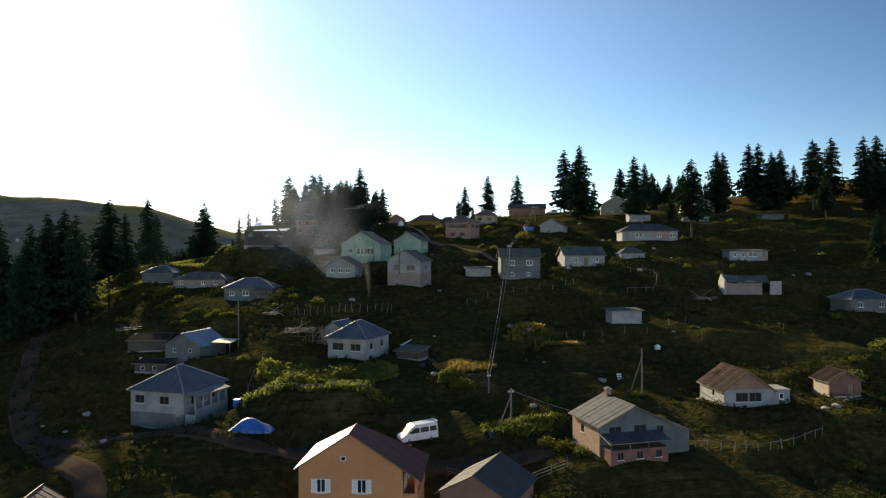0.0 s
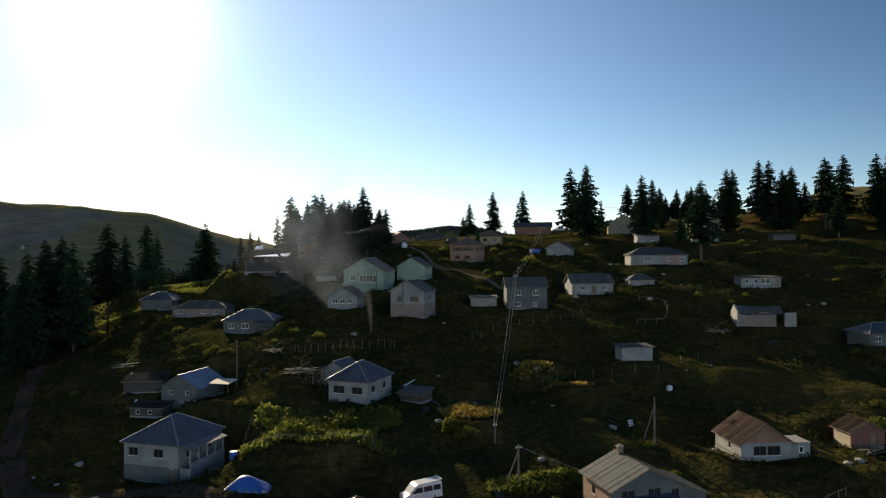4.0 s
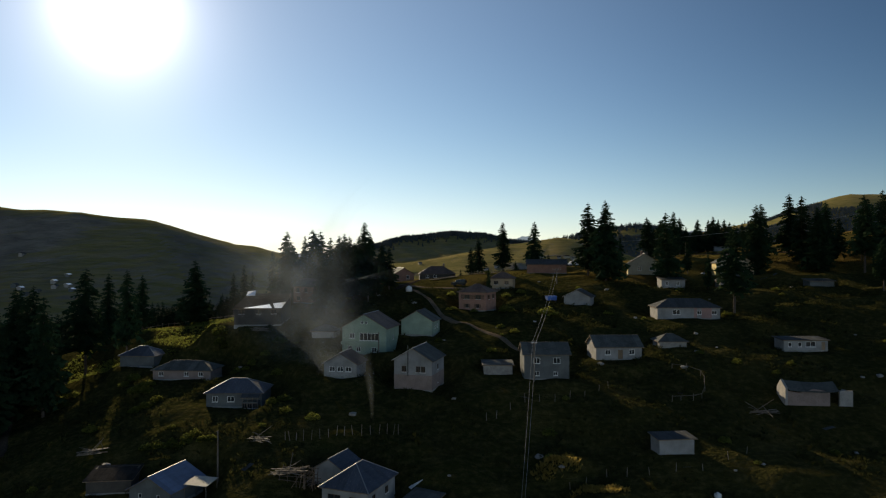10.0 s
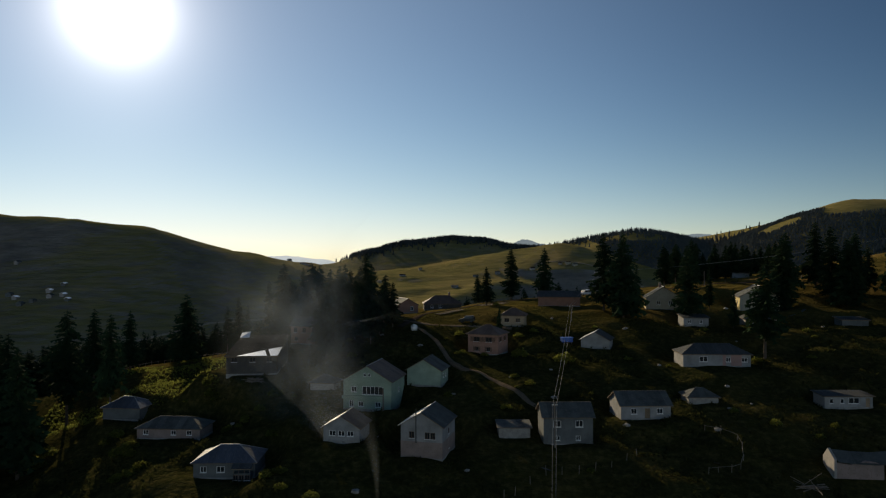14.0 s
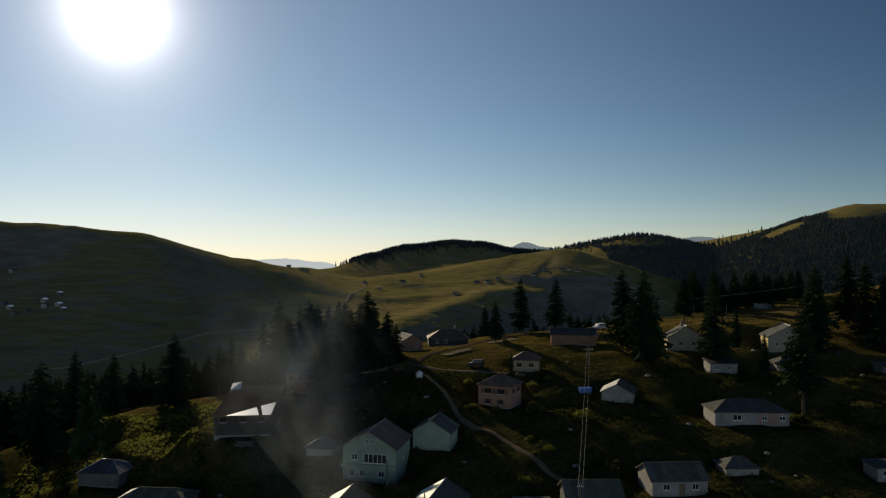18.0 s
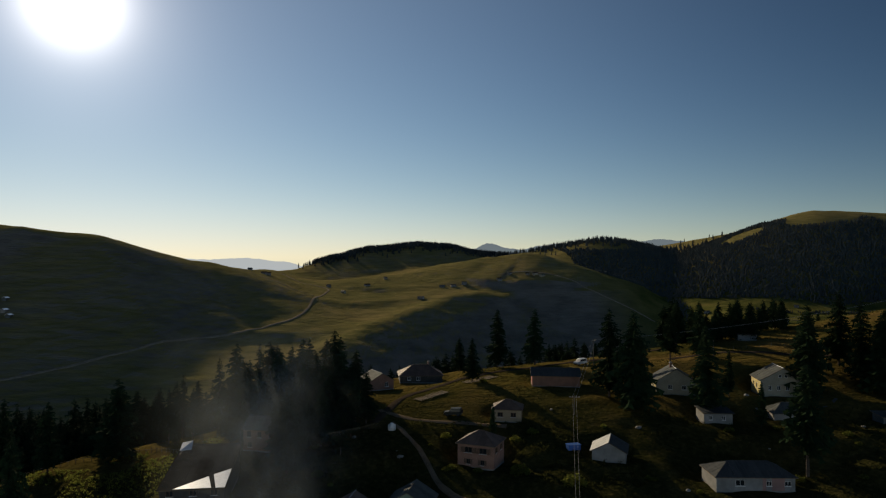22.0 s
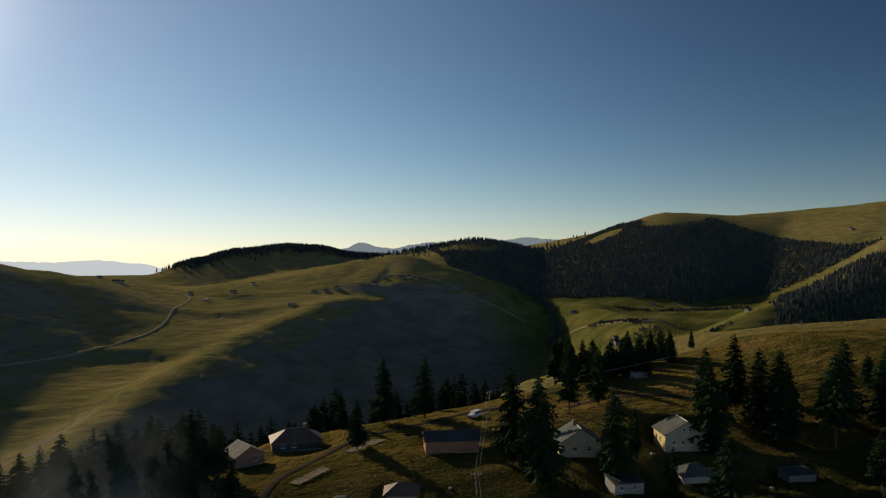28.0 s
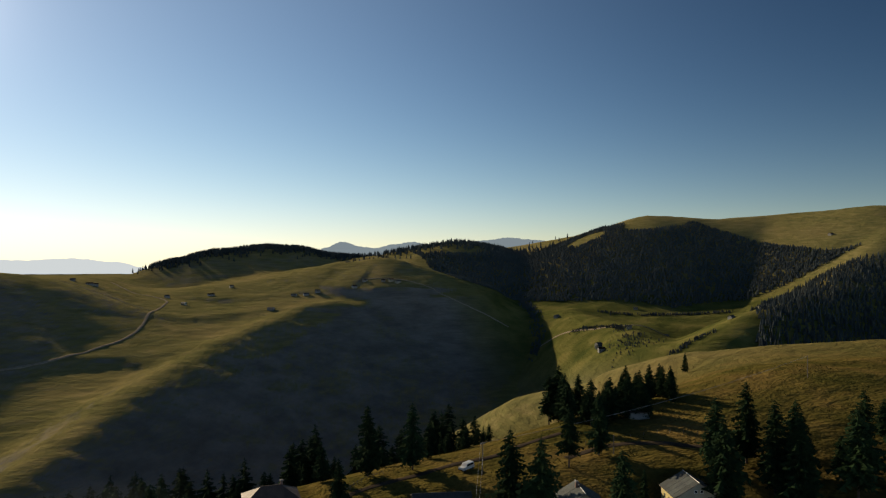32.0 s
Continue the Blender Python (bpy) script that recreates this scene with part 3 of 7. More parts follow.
house("grey unplastered two-storey house with white windows", 17.1, 149.2, 35.7, 1.0, 8.5, 6.2, 4.9, "gable_x", 1.7, "grey", "darkroof",
      front=((-1.9, 3.0, 1.3, 1.1), (1.9, 3.0, 1.3, 1.1), (-1.9, 0.7, 1.0, 0.8), (1.7, 0.7, 0.8, 0.8)))
house("long white cottage with dark gabled roof", 32.4, 156.8, 38.3, 3.0, 9.2, 7.0, 2.7, "gable_x", 1.8, "white", "darkroof",
      front=((-2.2, 1.0, 1.1, 1.0), (2.6, 1.0, 1.1, 1.0)), door=("front", 0.3, 0.0, 1.0, 2.0))
house("long white and pink house with grey hipped roof", 54.5, 178.8, 44.4, -3.0, 14.2, 7.0, 2.7, "hip", 1.8, "white", "tin",
      front=((-2.8, 1.0, 1.7, 1.1), (2.4, 1.0, 1.0, 0.9), (5.8, 1.0, 1.2, 0.9)), cladding=(1.2, 6.4, "pink"))
house("flat-roofed white block shed in the pasture", 33.4, 124.2, 28.4, 7.0, 5.6, 3.2, 2.5, "lean", 0.25, "white", "tin")
house("long low white house with flat roof", 71.6, 159.0, 39.6, 0.0, 9.0, 4.0, 2.2, "lean", 0.3, "white", "tin", front=((-3.2, 0.8, 0.7, 0.9), (-1.2, 0.8, 0.7, 0.9), (1.0, 0.8, 2.0, 1.1)), door=("front", 3.6, 0, 0.8, 1.8))
house("grey-blue house at the edge of the trees", 81.2, 130.6, 30.0, 6.0, 8.4, 6.0, 2.6, "hip", 1.6, "grey", "bluetin", front=((-2.4, 1.0, 1.1, 1.0), (2.0, 1.0, 1.1, 1.0)))
house("low shed with white metal roof", 97.4, 199.2, 50.7, -4.0, 6.2, 4.0, 1.7, "lean", 0.5, "grey", "tin")
house("salmon brick two-storey house with hipped roof", 6.2, 190.4, 45.3, -25.0, 7.4, 6.8, 4.7, "hip", 1.9, "salmon", "brownroof", shutters=True,
      front=((-1.5, 2.9, 1.5, 1.1), (1.5, 2.9, 1.5, 1.1), (-1.5, 0.7, 0.8, 1.0), (1.4, 0.7, 0.8, 1.0)), right=((-1.6, 2.9, 0.9, 1.1), (1.4, 2.9, 0.9, 1.1)))
house("tan house with hipped roof on the crest", 14.0, 207.4, 50.0, -12.0, 6.2, 5.4, 2.9, "hip", 1.6, "tan", "brownroof", front=((-1.5, 1.1, 1.2, 1.0), (1.4, 1.1, 1.2, 1.0)))
house("brown brick barn with grey sheet roof", 29.6, 230.0, 53.6, -8.0, 12.0, 7.0, 2.9, "gable_x", 1.4, "brown", "tin", left_wall="redwood")
house("low white hut with gabled metal roof", 31.6, 188.6, 46.8, -20.0, 6.4, 6.6, 2.2, "gable_y", 1.7, "white", "tin", cover_left="paletin", bright_edge=True)
house("yellow house with grey hipped roof on the crest", 57.2, 220.8, 53.4, -12.0, 9.4, 8.0, 3.4, "gable_y", 2.9, "cream", "darkroof", bright_edge=True, left_wall="yellow",
      front=((-1.4, 1.3, 1.0, 1.1), (1.8, 1.3, 1.0, 1.1)), left=((-2.2, 1.2, 1.0, 1.2), (0.2, 1.2, 1.0, 1.2), (2.4, 1.2, 1.0, 1.2)), chimney=(-0.5, 1.0))
house("cream two-storey house with yellow side and gabled roof", 83.2, 219.8, 53.0, -12.0, 10.2, 8.0, 4.1, "gable_y", 2.9, "cream", "darkroof", bright_edge=True, left_wall="yellow",
      front=((-0.7, 4.7, 0.7, 0.7), (0.6, 4.7, 0.7, 0.7), (-3.0, 1.6, 0.8, 1.1), (-1.0, 1.6, 0.8, 1.1), (1.0, 1.6, 0.8, 1.1), (3.0, 1.6, 0.8, 1.1)), left=((-2.0, 1.6, 1.0, 1.2), (0.6, 1.6, 1.0, 1.2)))
house("small white house with shallow metal roof", 59.6, 203.6, 50.2, -4.0, 6.2, 5.0, 2.4, "lean", 0.6, "white", "tin", front=((-1.6, 0.9, 0.8, 0.9), (1.2, 0.9, 0.8, 0.9)))
house("hut with dark hipped roof below the crest", 77.0, 205.4, 50.4, -6.0, 7.4, 5.6, 1.8, "hip", 1.8, "block", "darkroof")
house("dug-in stone hut with dark roof", 45.0, 160.6, 39.9, 0.0, 5.6, 4.4, 1.5, "hip", 1.3, "stone", "darkroof")
house("brown house with metal roof beside the grove", -17.0, 241.5, 50.6, 26.0, 7.0, 7.0, 2.6, "gable_y", 1.9, "brown", "darkroof", front=((1.4, 0.9, 1.0, 1.2),), frames="frame", bright_edge=True)
house("long low house with brown hipped roof on the crest", -5.0, 251.4, 50.8, 4.0, 12.0, 8.0, 2.2, "hip", 2.4, "dark", "brownroof", chimney=(2.4, 0.6), front=((-3.4, 0.8, 1.0, 1.0), (-0.8, 0.8, 1.0, 1.0)))
house("large barn with bright patched sheet-metal roof", -45.6, 181.5, 43.2, 6.0, 10.4, 19.0, 3.8, "lean", 2.3, "dark", "tarpaper", patches=True, frames="darkframe", front=((-3.6, 2.6, 1.2, 1.0), (0.2, 2.6, 1.2, 1.0), (3.6, 2.6, 1.2, 1.0)))
house("low house with dark hipped roof among garden plots", -56.3, 161.4, 33.3, -3.0, 12.2, 6.2, 2.1, "hip", 1.5, "dusk", "darkroof", cover_end="paletin", front=((-4.4, 0.8, 1.0, 0.9), (1.0, 0.8, 1.0, 0.9), (4.0, 0.8, 1.0, 0.9)))
house("grey-white house with blue-grey hipped roof and veranda", -40.2, 144.3, 31.6, 2.0, 10.0, 7.2, 2.7, "hip", 1.9, "grey", "bluetin",
      front=((-3.4, 1.0, 1.0, 1.0), (-0.6, 1.0, 1.3, 1.0)), porch=(3.2, 2.8, 1.6, 2.1, "grey", "tin"))
house("grey cottage with blue gabled roof", -42.4, 117.1, 23.9, -15.0, 6.7, 7.6, 2.2, "gable_y", 1.9, "grey", "bluesheet", front=((-1.6, 0.9, 0.6, 0.7), (1.4, 0.9, 0.6, 0.7)), bright_edge=True, awning=(5.2, 0.6, 3.8, 3.0, 2.4))
house("dark timber shed with sagging sheet roof", -50.8, 118.4, 24.6, 8.0, 6.2, 4.6, 2.0, "lean", 0.7, "dark", "tarpaper")
house("low dark plank stable with felt roof", -46.8, 110.8, 22.2, -6.0, 5.4, 3.0, 1.5, "lean", 0.4, "dark", "tarpaper", front=((-1.4, 0.4, 0.7, 0.7), (0.6, 0.4, 0.7, 0.7)))
house("blue-grey house half hidden behind spruces", -71.0, 173.5, 34.0, -5.0, 8.0, 6.0, 2.6, "hip", 1.7, "grey", "bluetin")
house("stone hut with scraps of sheet on its roof", 8.2, 150.4, 36.4, 0.0, 5.4, 4.2, 1.7, "lean", 0.3, "stone", "darkroof")
house("small hut with pale tent-shaped roof", -28.4, 168.4, 40.9, -10.0, 5.0, 4.2, 1.7, "hip", 1.2, "block", "tin")
house("brown two-storey house at the edge of the grove", -37.4, 198.4, 46.6, -14.0, 7.6, 6.5, 4.6, "gable_x", 1.8, "brown", "darkroof", front=((-2.6, 2.8, 0.9, 1.2), (-0.3, 2.8, 0.9, 1.2), (2.2, 2.8, 0.9, 1.2), (-2.4, 0.8, 0.9, 1.0), (2.2, 0.8, 0.9, 1.0)))
house("tumbledown grey shed with loose sheet roof", -5.0, 112.4, 24.0, -30.0, 4.2, 3.4, 1.3, "lean", 0.6, "dark", "darkroof")
house("white field hut in the meadow", 99.5, 268.0, 60.6, -10.0, 5.6, 3.6, 1.9, "lean", 0.3, "white", "tin")

for x, y, r, rise in ((-17.5, 98.6, 6.0, 0.8), (3.4, 103.8, 4.6, 0.9), (16.3, 121.8, 3.4, 0.7), (21.0, 114.4, 3.6, 0.6), (-66, 184, 8.0, 0.6), (-48, 125, 3.5, 0.6)):
    PADS.append((x, y, r, float(land(x, y)) + rise))      # garden and grass plots, levelled and raised to catch the low sun

M["brownroof"] = mat("brown_roof_sheet", (0.13, 0.085, 0.065), (0.09, 0.06, 0.048), 1.8, 0.65, 0.1, fine=5, rand=0.15)
M["dark"] = mat("dark_brown_boards", (0.075, 0.065, 0.055), (0.05, 0.044, 0.038), 1.5, 0.9, fine=7)
M["tarpaper"] = mat("black_roofing_felt", (0.040, 0.038, 0.036), (0.028, 0.027, 0.026), 1.5, 1.0, c=(0.06, 0.055, 0.05), fine=6, rand=0.15, spec=0.0)
M["redwood"] = mat("red_painted_board", (0.42, 0.13, 0.10), (0.33, 0.10, 0.08), 1.0, 0.8, fine=6)

gx = spread(-120, 150, -3600, 3600, 1.25, 1.022, 60)
gy = spread(52, 285, -700, 4700, 1.25, 1.0115, 40)
GX, GY = np.meshgrid(gx, gy)
GH = ground(GX, GY)
nx, ny = len(gx), len(gy)
idx = np.arange(nx * ny).reshape(ny, nx)
quads = np.stack([idx[:-1, :-1], idx[:-1, 1:], idx[1:, 1:], idx[1:, :-1]], -1).reshape(-1, 4)
gme = bpy.data.meshes.new("ground")
gme.vertices.add(nx * ny)
gme.vertices.foreach_set("co", np.stack([GX, GY, GH], -1).ravel())
gme.loops.add(quads.size)
gme.loops.foreach_set("vertex_index", quads.ravel())
gme.polygons.add(len(quads))
gme.polygons.foreach_set("loop_start", np.arange(0, quads.size, 4))
gme.polygons.foreach_set("use_smooth", np.ones(len(quads), bool))
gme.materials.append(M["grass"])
gme.update()
tagged(new("ground", gme), "rough mountain pasture of green and dry brown grass", "ground", kind="structure")


# ---- houses ----
CACHE = {}


def shared(key, make):
    if key not in CACHE:
        CACHE[key] = make()
    return CACHE[key]


def wall_mesh(L, H, holes, material, gable=0.0, t=0.22):
    """A wall in the xz plane from x=-L/2 to L/2, facing -y, with real openings (middle, sill, width, height) and an optional gable."""
    g = Geo()
    us = sorted({-L / 2, L / 2, *[q for c, s, w, h in holes for q in (c - w / 2, c + w / 2)]})
    top = H
    zs = sorted({0.0, top, *[q for c, s, w, h in holes if s < H - 0.05 for q in (s, min(s + h, H))]})
    def inside(u, z):
        return any(abs(u - c) < w / 2 and s < z < s + h for c, s, w, h in holes)
    for y, flip in ((0.0, False), (t, True)):
        for a, b in zip(us, us[1:]):
            for p, q in zip(zs, zs[1:]):
                if not inside((a + b) / 2, (p + q) / 2):
                    vs = [(a, y, p), (b, y, p), (b, y, q), (a, y, q)]
                    g.add(vs, [(3, 2, 1, 0)] if flip else [(0, 1, 2, 3)])
        if gable:
            g.add([(-L / 2, y, H), (L / 2, y, H), (0, y, H + gable)], [(2, 1, 0)] if flip else [(0, 1, 2)])
    g.add([(-L / 2, 0, 0), (-L / 2, t, 0), (-L / 2, t, H), (-L / 2, 0, H)], [(3, 2, 1, 0)][::1])
    g.add([(L / 2, 0, 0), (L / 2, t, 0), (L / 2, t, H), (L / 2, 0, H)], [(0, 1, 2, 3)])
    for c, s, w, h in holes:
        if s > H - 0.05:
            continue
        a, b, p, q = c - w / 2, c + w / 2, s, min(s + h, H)
        g.add([(a, 0, p), (b, 0, p), (b, t, p), (a, t, p)], [(3, 2, 1, 0)])
        g.add([(a, 0, q), (b, 0, q), (b, t, q), (a, t, q)], [(0, 1, 2, 3)])
        g.add([(a, 0, p), (a, t, p), (a, t, q), (a, 0, q)], [(0, 1, 2, 3)])
        g.add([(b, 0, p), (b, t, p), (b, t, q), (b, 0, q)], [(3, 2, 1, 0)])
    return g.mesh("wall", material)


def window_parts(parent, m, w, h, frame_mat="frame", shutters=False, proud=0.0):
    """A window: frame with its bars, panes and sill, at the middle of its lower edge."""
    y0, y1 = (0.05, 0.12) if not proud else (-proud, 0.03)
    lights = 1 if w < 0.75 else (2 if w < 2.3 else 5)
    def make_frame():
        g, b = Geo(), 0.07
        g.box(-w / 2, w / 2, y0, y1, 0, b).box(-w / 2, w / 2, y0, y1, h - b, h)
        for i in range(lights + 1):
            u = -w / 2 + b / 2 + i * (w - b) / lights
            g.box(u - b / 2, u + b / 2, y0, y1, b, h - b)
        return g.mesh("window", frame_mat)
    win = put("window", shared(("wf", w, h, frame_mat, proud), make_frame), parent, m)
    pw = (w - 0.07) / lights - 0.07
    pane = shared(("pane", round(pw, 3), h, proud), lambda: Geo().box(-pw / 2, pw / 2, y0 + 0.03, y0 + 0.045, 0, h - 0.14).mesh("pane", "glass"))
    for i in range(lights):
        put("pane", pane, win, Matrix.Translation((-w / 2 + 0.035 + (i + 0.5) * (w - 0.07) / lights, 0, 0.07)))
    if h > 0.7:
        put("sill", shared(("sill", w), lambda: Geo().box(-w / 2 - 0.06, w / 2 + 0.06, -0.09, 0.04, -0.06, -0.004).mesh("sill", "frame")), win)
    if shutters and h > 0.7:
        leaf = shared(("shutter", w, h, frame_mat), lambda: shutter_mesh(w / 2, h, frame_mat))
        for s in (-1, 1):
            put("shutter", leaf, win, Matrix.Translation((s * (w * 0.75 + 0.03), -0.035, 0)), "pale slatted wooden shutter" if frame_mat == "frame" else "dark slatted wooden shutter")
    return win


def shutter_mesh(w, h, material):
    g = Geo()
    for s in (-1, 1):
        g.box(s * w / 2 - 0.03, s * w / 2 + 0.03, 0, 0.03, 0, h)
    g.box(-w / 2, w / 2, 0, 0.03, 0, 0.06).box(-w / 2, w / 2, 0, 0.03, h - 0.06, h)
    for i in range(9):
        z = 0.08 + i * (h - 0.16) / 9
        g.box(-w / 2 + 0.03, w / 2 - 0.03, 0.008, 0.022, z, z + (h - 0.16) / 9 * 0.8)
    return g.mesh("shutter", material)


def slope(roof, eave_a, eave_b, top_a, top_b, cover, rng, step=0.95):
    """Lays metal sheets side by side on one roof slope, from its eave to its ridge or hip."""
    ea, eb, ta, tb = (Vector(q) for q in (eave_a, eave_b, top_a, top_b))
    L = (eb - ea).length
    along = (eb - ea) / L
    ra, rb = (ta - ea).dot(along), (tb - ea).dot(along)
    up = (ta - ea) - along * ra
    n = max(3, round(L / step))
    cuts = sorted({0.0, L, *[i * L / n for i in range(1, n)], *[q for q in (ra, rb) if 0.02 < q < L - 0.02]})
    def height(u):
        return min(1.0, u / ra if ra > 0.02 else 1.0, (L - u) / (L - rb) if L - rb > 0.02 else 1.0)
    nrm = along.cross(up).normalized()
    if nrm.z < 0:
        nrm = -nrm
    for a, b in zip(cuts, cuts[1:]):
        if b - a < 0.03:
            continue
        lift = nrm * (0.014 + rng.random() * 0.022)
        lap = along * 0.02
        quad = [ea + along * a - up * 0.01 * rng.random(), ea + along * b - up * 0.01 * rng.random(), ea + along * b + up * height(b), ea + along * a + up * height(a)]
        quad[0], quad[3] = quad[0] + lap * 0.4, quad[3] + lap * 0.4
        if (quad[2] - quad[3]).length < 0.01 or height(a) < 0.001 and height(b) < 0.001:
            continue
        g = Geo()
        rib = along * 0.035
        q = [p + lift for p in quad]
        base = [p - nrm * 0.004 for p in quad]
        if height(a) < 0.001:
            q, base = q[:3], base[:3]
        elif height(b) < 0.001:
            q, base = [q[0], q[1], q[3]], [base[0], base[1], base[3]]
        k = len(q)
        g.add(q + base, [tuple(range(k))] + [(i, k + i, k + (i + 1) % k, (i + 1) % k) for i in range(k)])
        # the raised seam along one side
        s0, s1 = q[0], q[-1]
        if (s1 - s0).length > 0.3:
            g.add([s0 - rib * 0.5, s0 + rib * 0.5, s1 + rib * 0.5, s1 - rib * 0.5, s0 + nrm * 0.022, s1 + nrm * 0.022], [(0, 4, 5, 3), (1, 2, 5, 4), (0, 1, 4), (2, 3, 5)])
        put("sheet", g.mesh("sheet", cover), roof)


def build_roof(H, hs, rng):
    w, d, h, rh, o = hs["w"], hs["d"], hs["h"], hs["rh"], hs.get("over", 0.38)
    kind, cover = hs["roof"], hs["cover"]
    W, D = w / 2 + o, d / 2 + o
    drop = 0.0
    deck, caps, slopes = Geo(), Geo(), []
    if kind == "gable_y":
        drop = o * rh / (w / 2)
        e, r = h - drop, h + rh
        slopes = [((-W, -D, e), (-W, D, e), (0, -D, r), (0, D, r)), ((W, D, e), (W, -D, e), (0, D, r), (0, -D, r))]
        caps.tube((0, -D, r + 0.03), (0, D, r + 0.03), 0.09, 0.09, 6)
    elif kind == "gable_x":
        drop = o * rh / (d / 2)
        e, r = h - drop, h + rh
        slopes = [((-W, -D, e), (W, -D, e), (-W, 0, r), (W, 0, r)), ((W, D, e), (-W, D, e), (W, 0, r), (-W, 0, r))]
        caps.tube((-W, 0, r + 0.03), (W, 0, r + 0.03), 0.09, 0.09, 6)
    elif kind == "lean":
        e, r = h + 0.02, h + rh
        slopes = [((-W, -D, e), (W, -D, e), (-W, D, r), (W, D, r))]
        caps.box(-W, W, D - 0.05, D + 0.03, r - 0.12, r + 0.04)
    elif kind == "gable_hip":
        drop = o * rh / (w / 2)
        e, r, back = h - drop, h + rh, -D + 0.42 * 2 * D
        V, f = W + hs.get("over_right", 0.0), e - hs.get("over_right", 0.0) * rh / (w / 2)
        slopes = [((-W, -D, e), (-W, D, e), (0, -D, r), (0, back, r)), ((V, D, f), (V, -D, f), (0, back, r), (0, -D, r)), ((-W, D, e), (V, D, f), (0, back, r), (0, back, r))]
        caps.tube((0, -D, r + 0.03), (0, back, r + 0.03), 0.09, 0.09, 6)
        caps.tube((0, back, r + 0.03), (-W, D, e + 0.03), 0.07, 0.07, 6).tube((0, back, r + 0.03), (V, D, f + 0.03), 0.07, 0.07, 6)
    else:
        k = min(W, D) * 0.96
        e, r = h - o * rh / k * 0.5, h + rh
        a, b = (-(W - k), 0.0), (W - k, 0.0)
        if D > W:
            a, b = (0.0, -(D - k)), (0.0, D - k)
        A, B = (*a, r), (*b, r)
        if W >= D:
            slopes = [((-W, -D, e), (W, -D, e), A, B), ((W, D, e), (-W, D, e), B, A), ((-W, D, e), (-W, -D, e), A, A), ((W, -D, e), (W, D, e), B, B)]
            ends = [((-W, -D), A), ((-W, D), A), ((W, -D), B), ((W, D), B)]
        else:
            slopes = [((-W, -D, e), (W, -D, e), A, A), ((W, D, e), (-W, D, e), B, B), ((-W, D, e), (-W, -D, e), B, A), ((W, -D, e), (W, D, e), A, B)]
            ends = [((-W, -D), A), ((W, -D), A), ((-W, D), B), ((W, D), B)]
        caps.tube((*a, r + 0.02), (b[0] + 0.001, b[1] + 0.001, r + 0.021), 0.09, 0.09, 6)
        for (cx, cy), t in ends:
            caps.tube((cx, cy, e + 0.02), (t[0], t[1], r + 0.02), 0.07, 0.07, 6)
    for ea, eb, ta, tb in slopes:
        poly = [ea, eb, tb, ta] if ta != tb else [ea, eb, ta]
        deck.slab([Vector(p) - Vector((0, 0, 0.012)) for p in poly], 0.10)
    roof = put("roof", deck.mesh("roof", "wood"), H)
    put("ridge_cap", caps.mesh("ridge_cap", "flashing" if cover == "bluetin" or hs.get("bright_edge") else cover), roof)
    step = 0.95 if hs["y"] < 135 else (1.3 if hs["y"] < 185 else 1.9)
    # left and end slopes can take a paler cover for the sun on them
    for i, s in enumerate(slopes):
        slope(roof, *s, hs.get("cover_left", cover) if i == 0 else hs.get("cover_end", cover) if i == 2 else cover, rng, step)
    return roof


def post_mesh(h, r=0.06, material="post"):
    return shared(("post", h, r, material), lambda: Geo().tube((0, 0, -0.3), (0, 0, h), r, r * 0.9, 7).mesh("post", material))


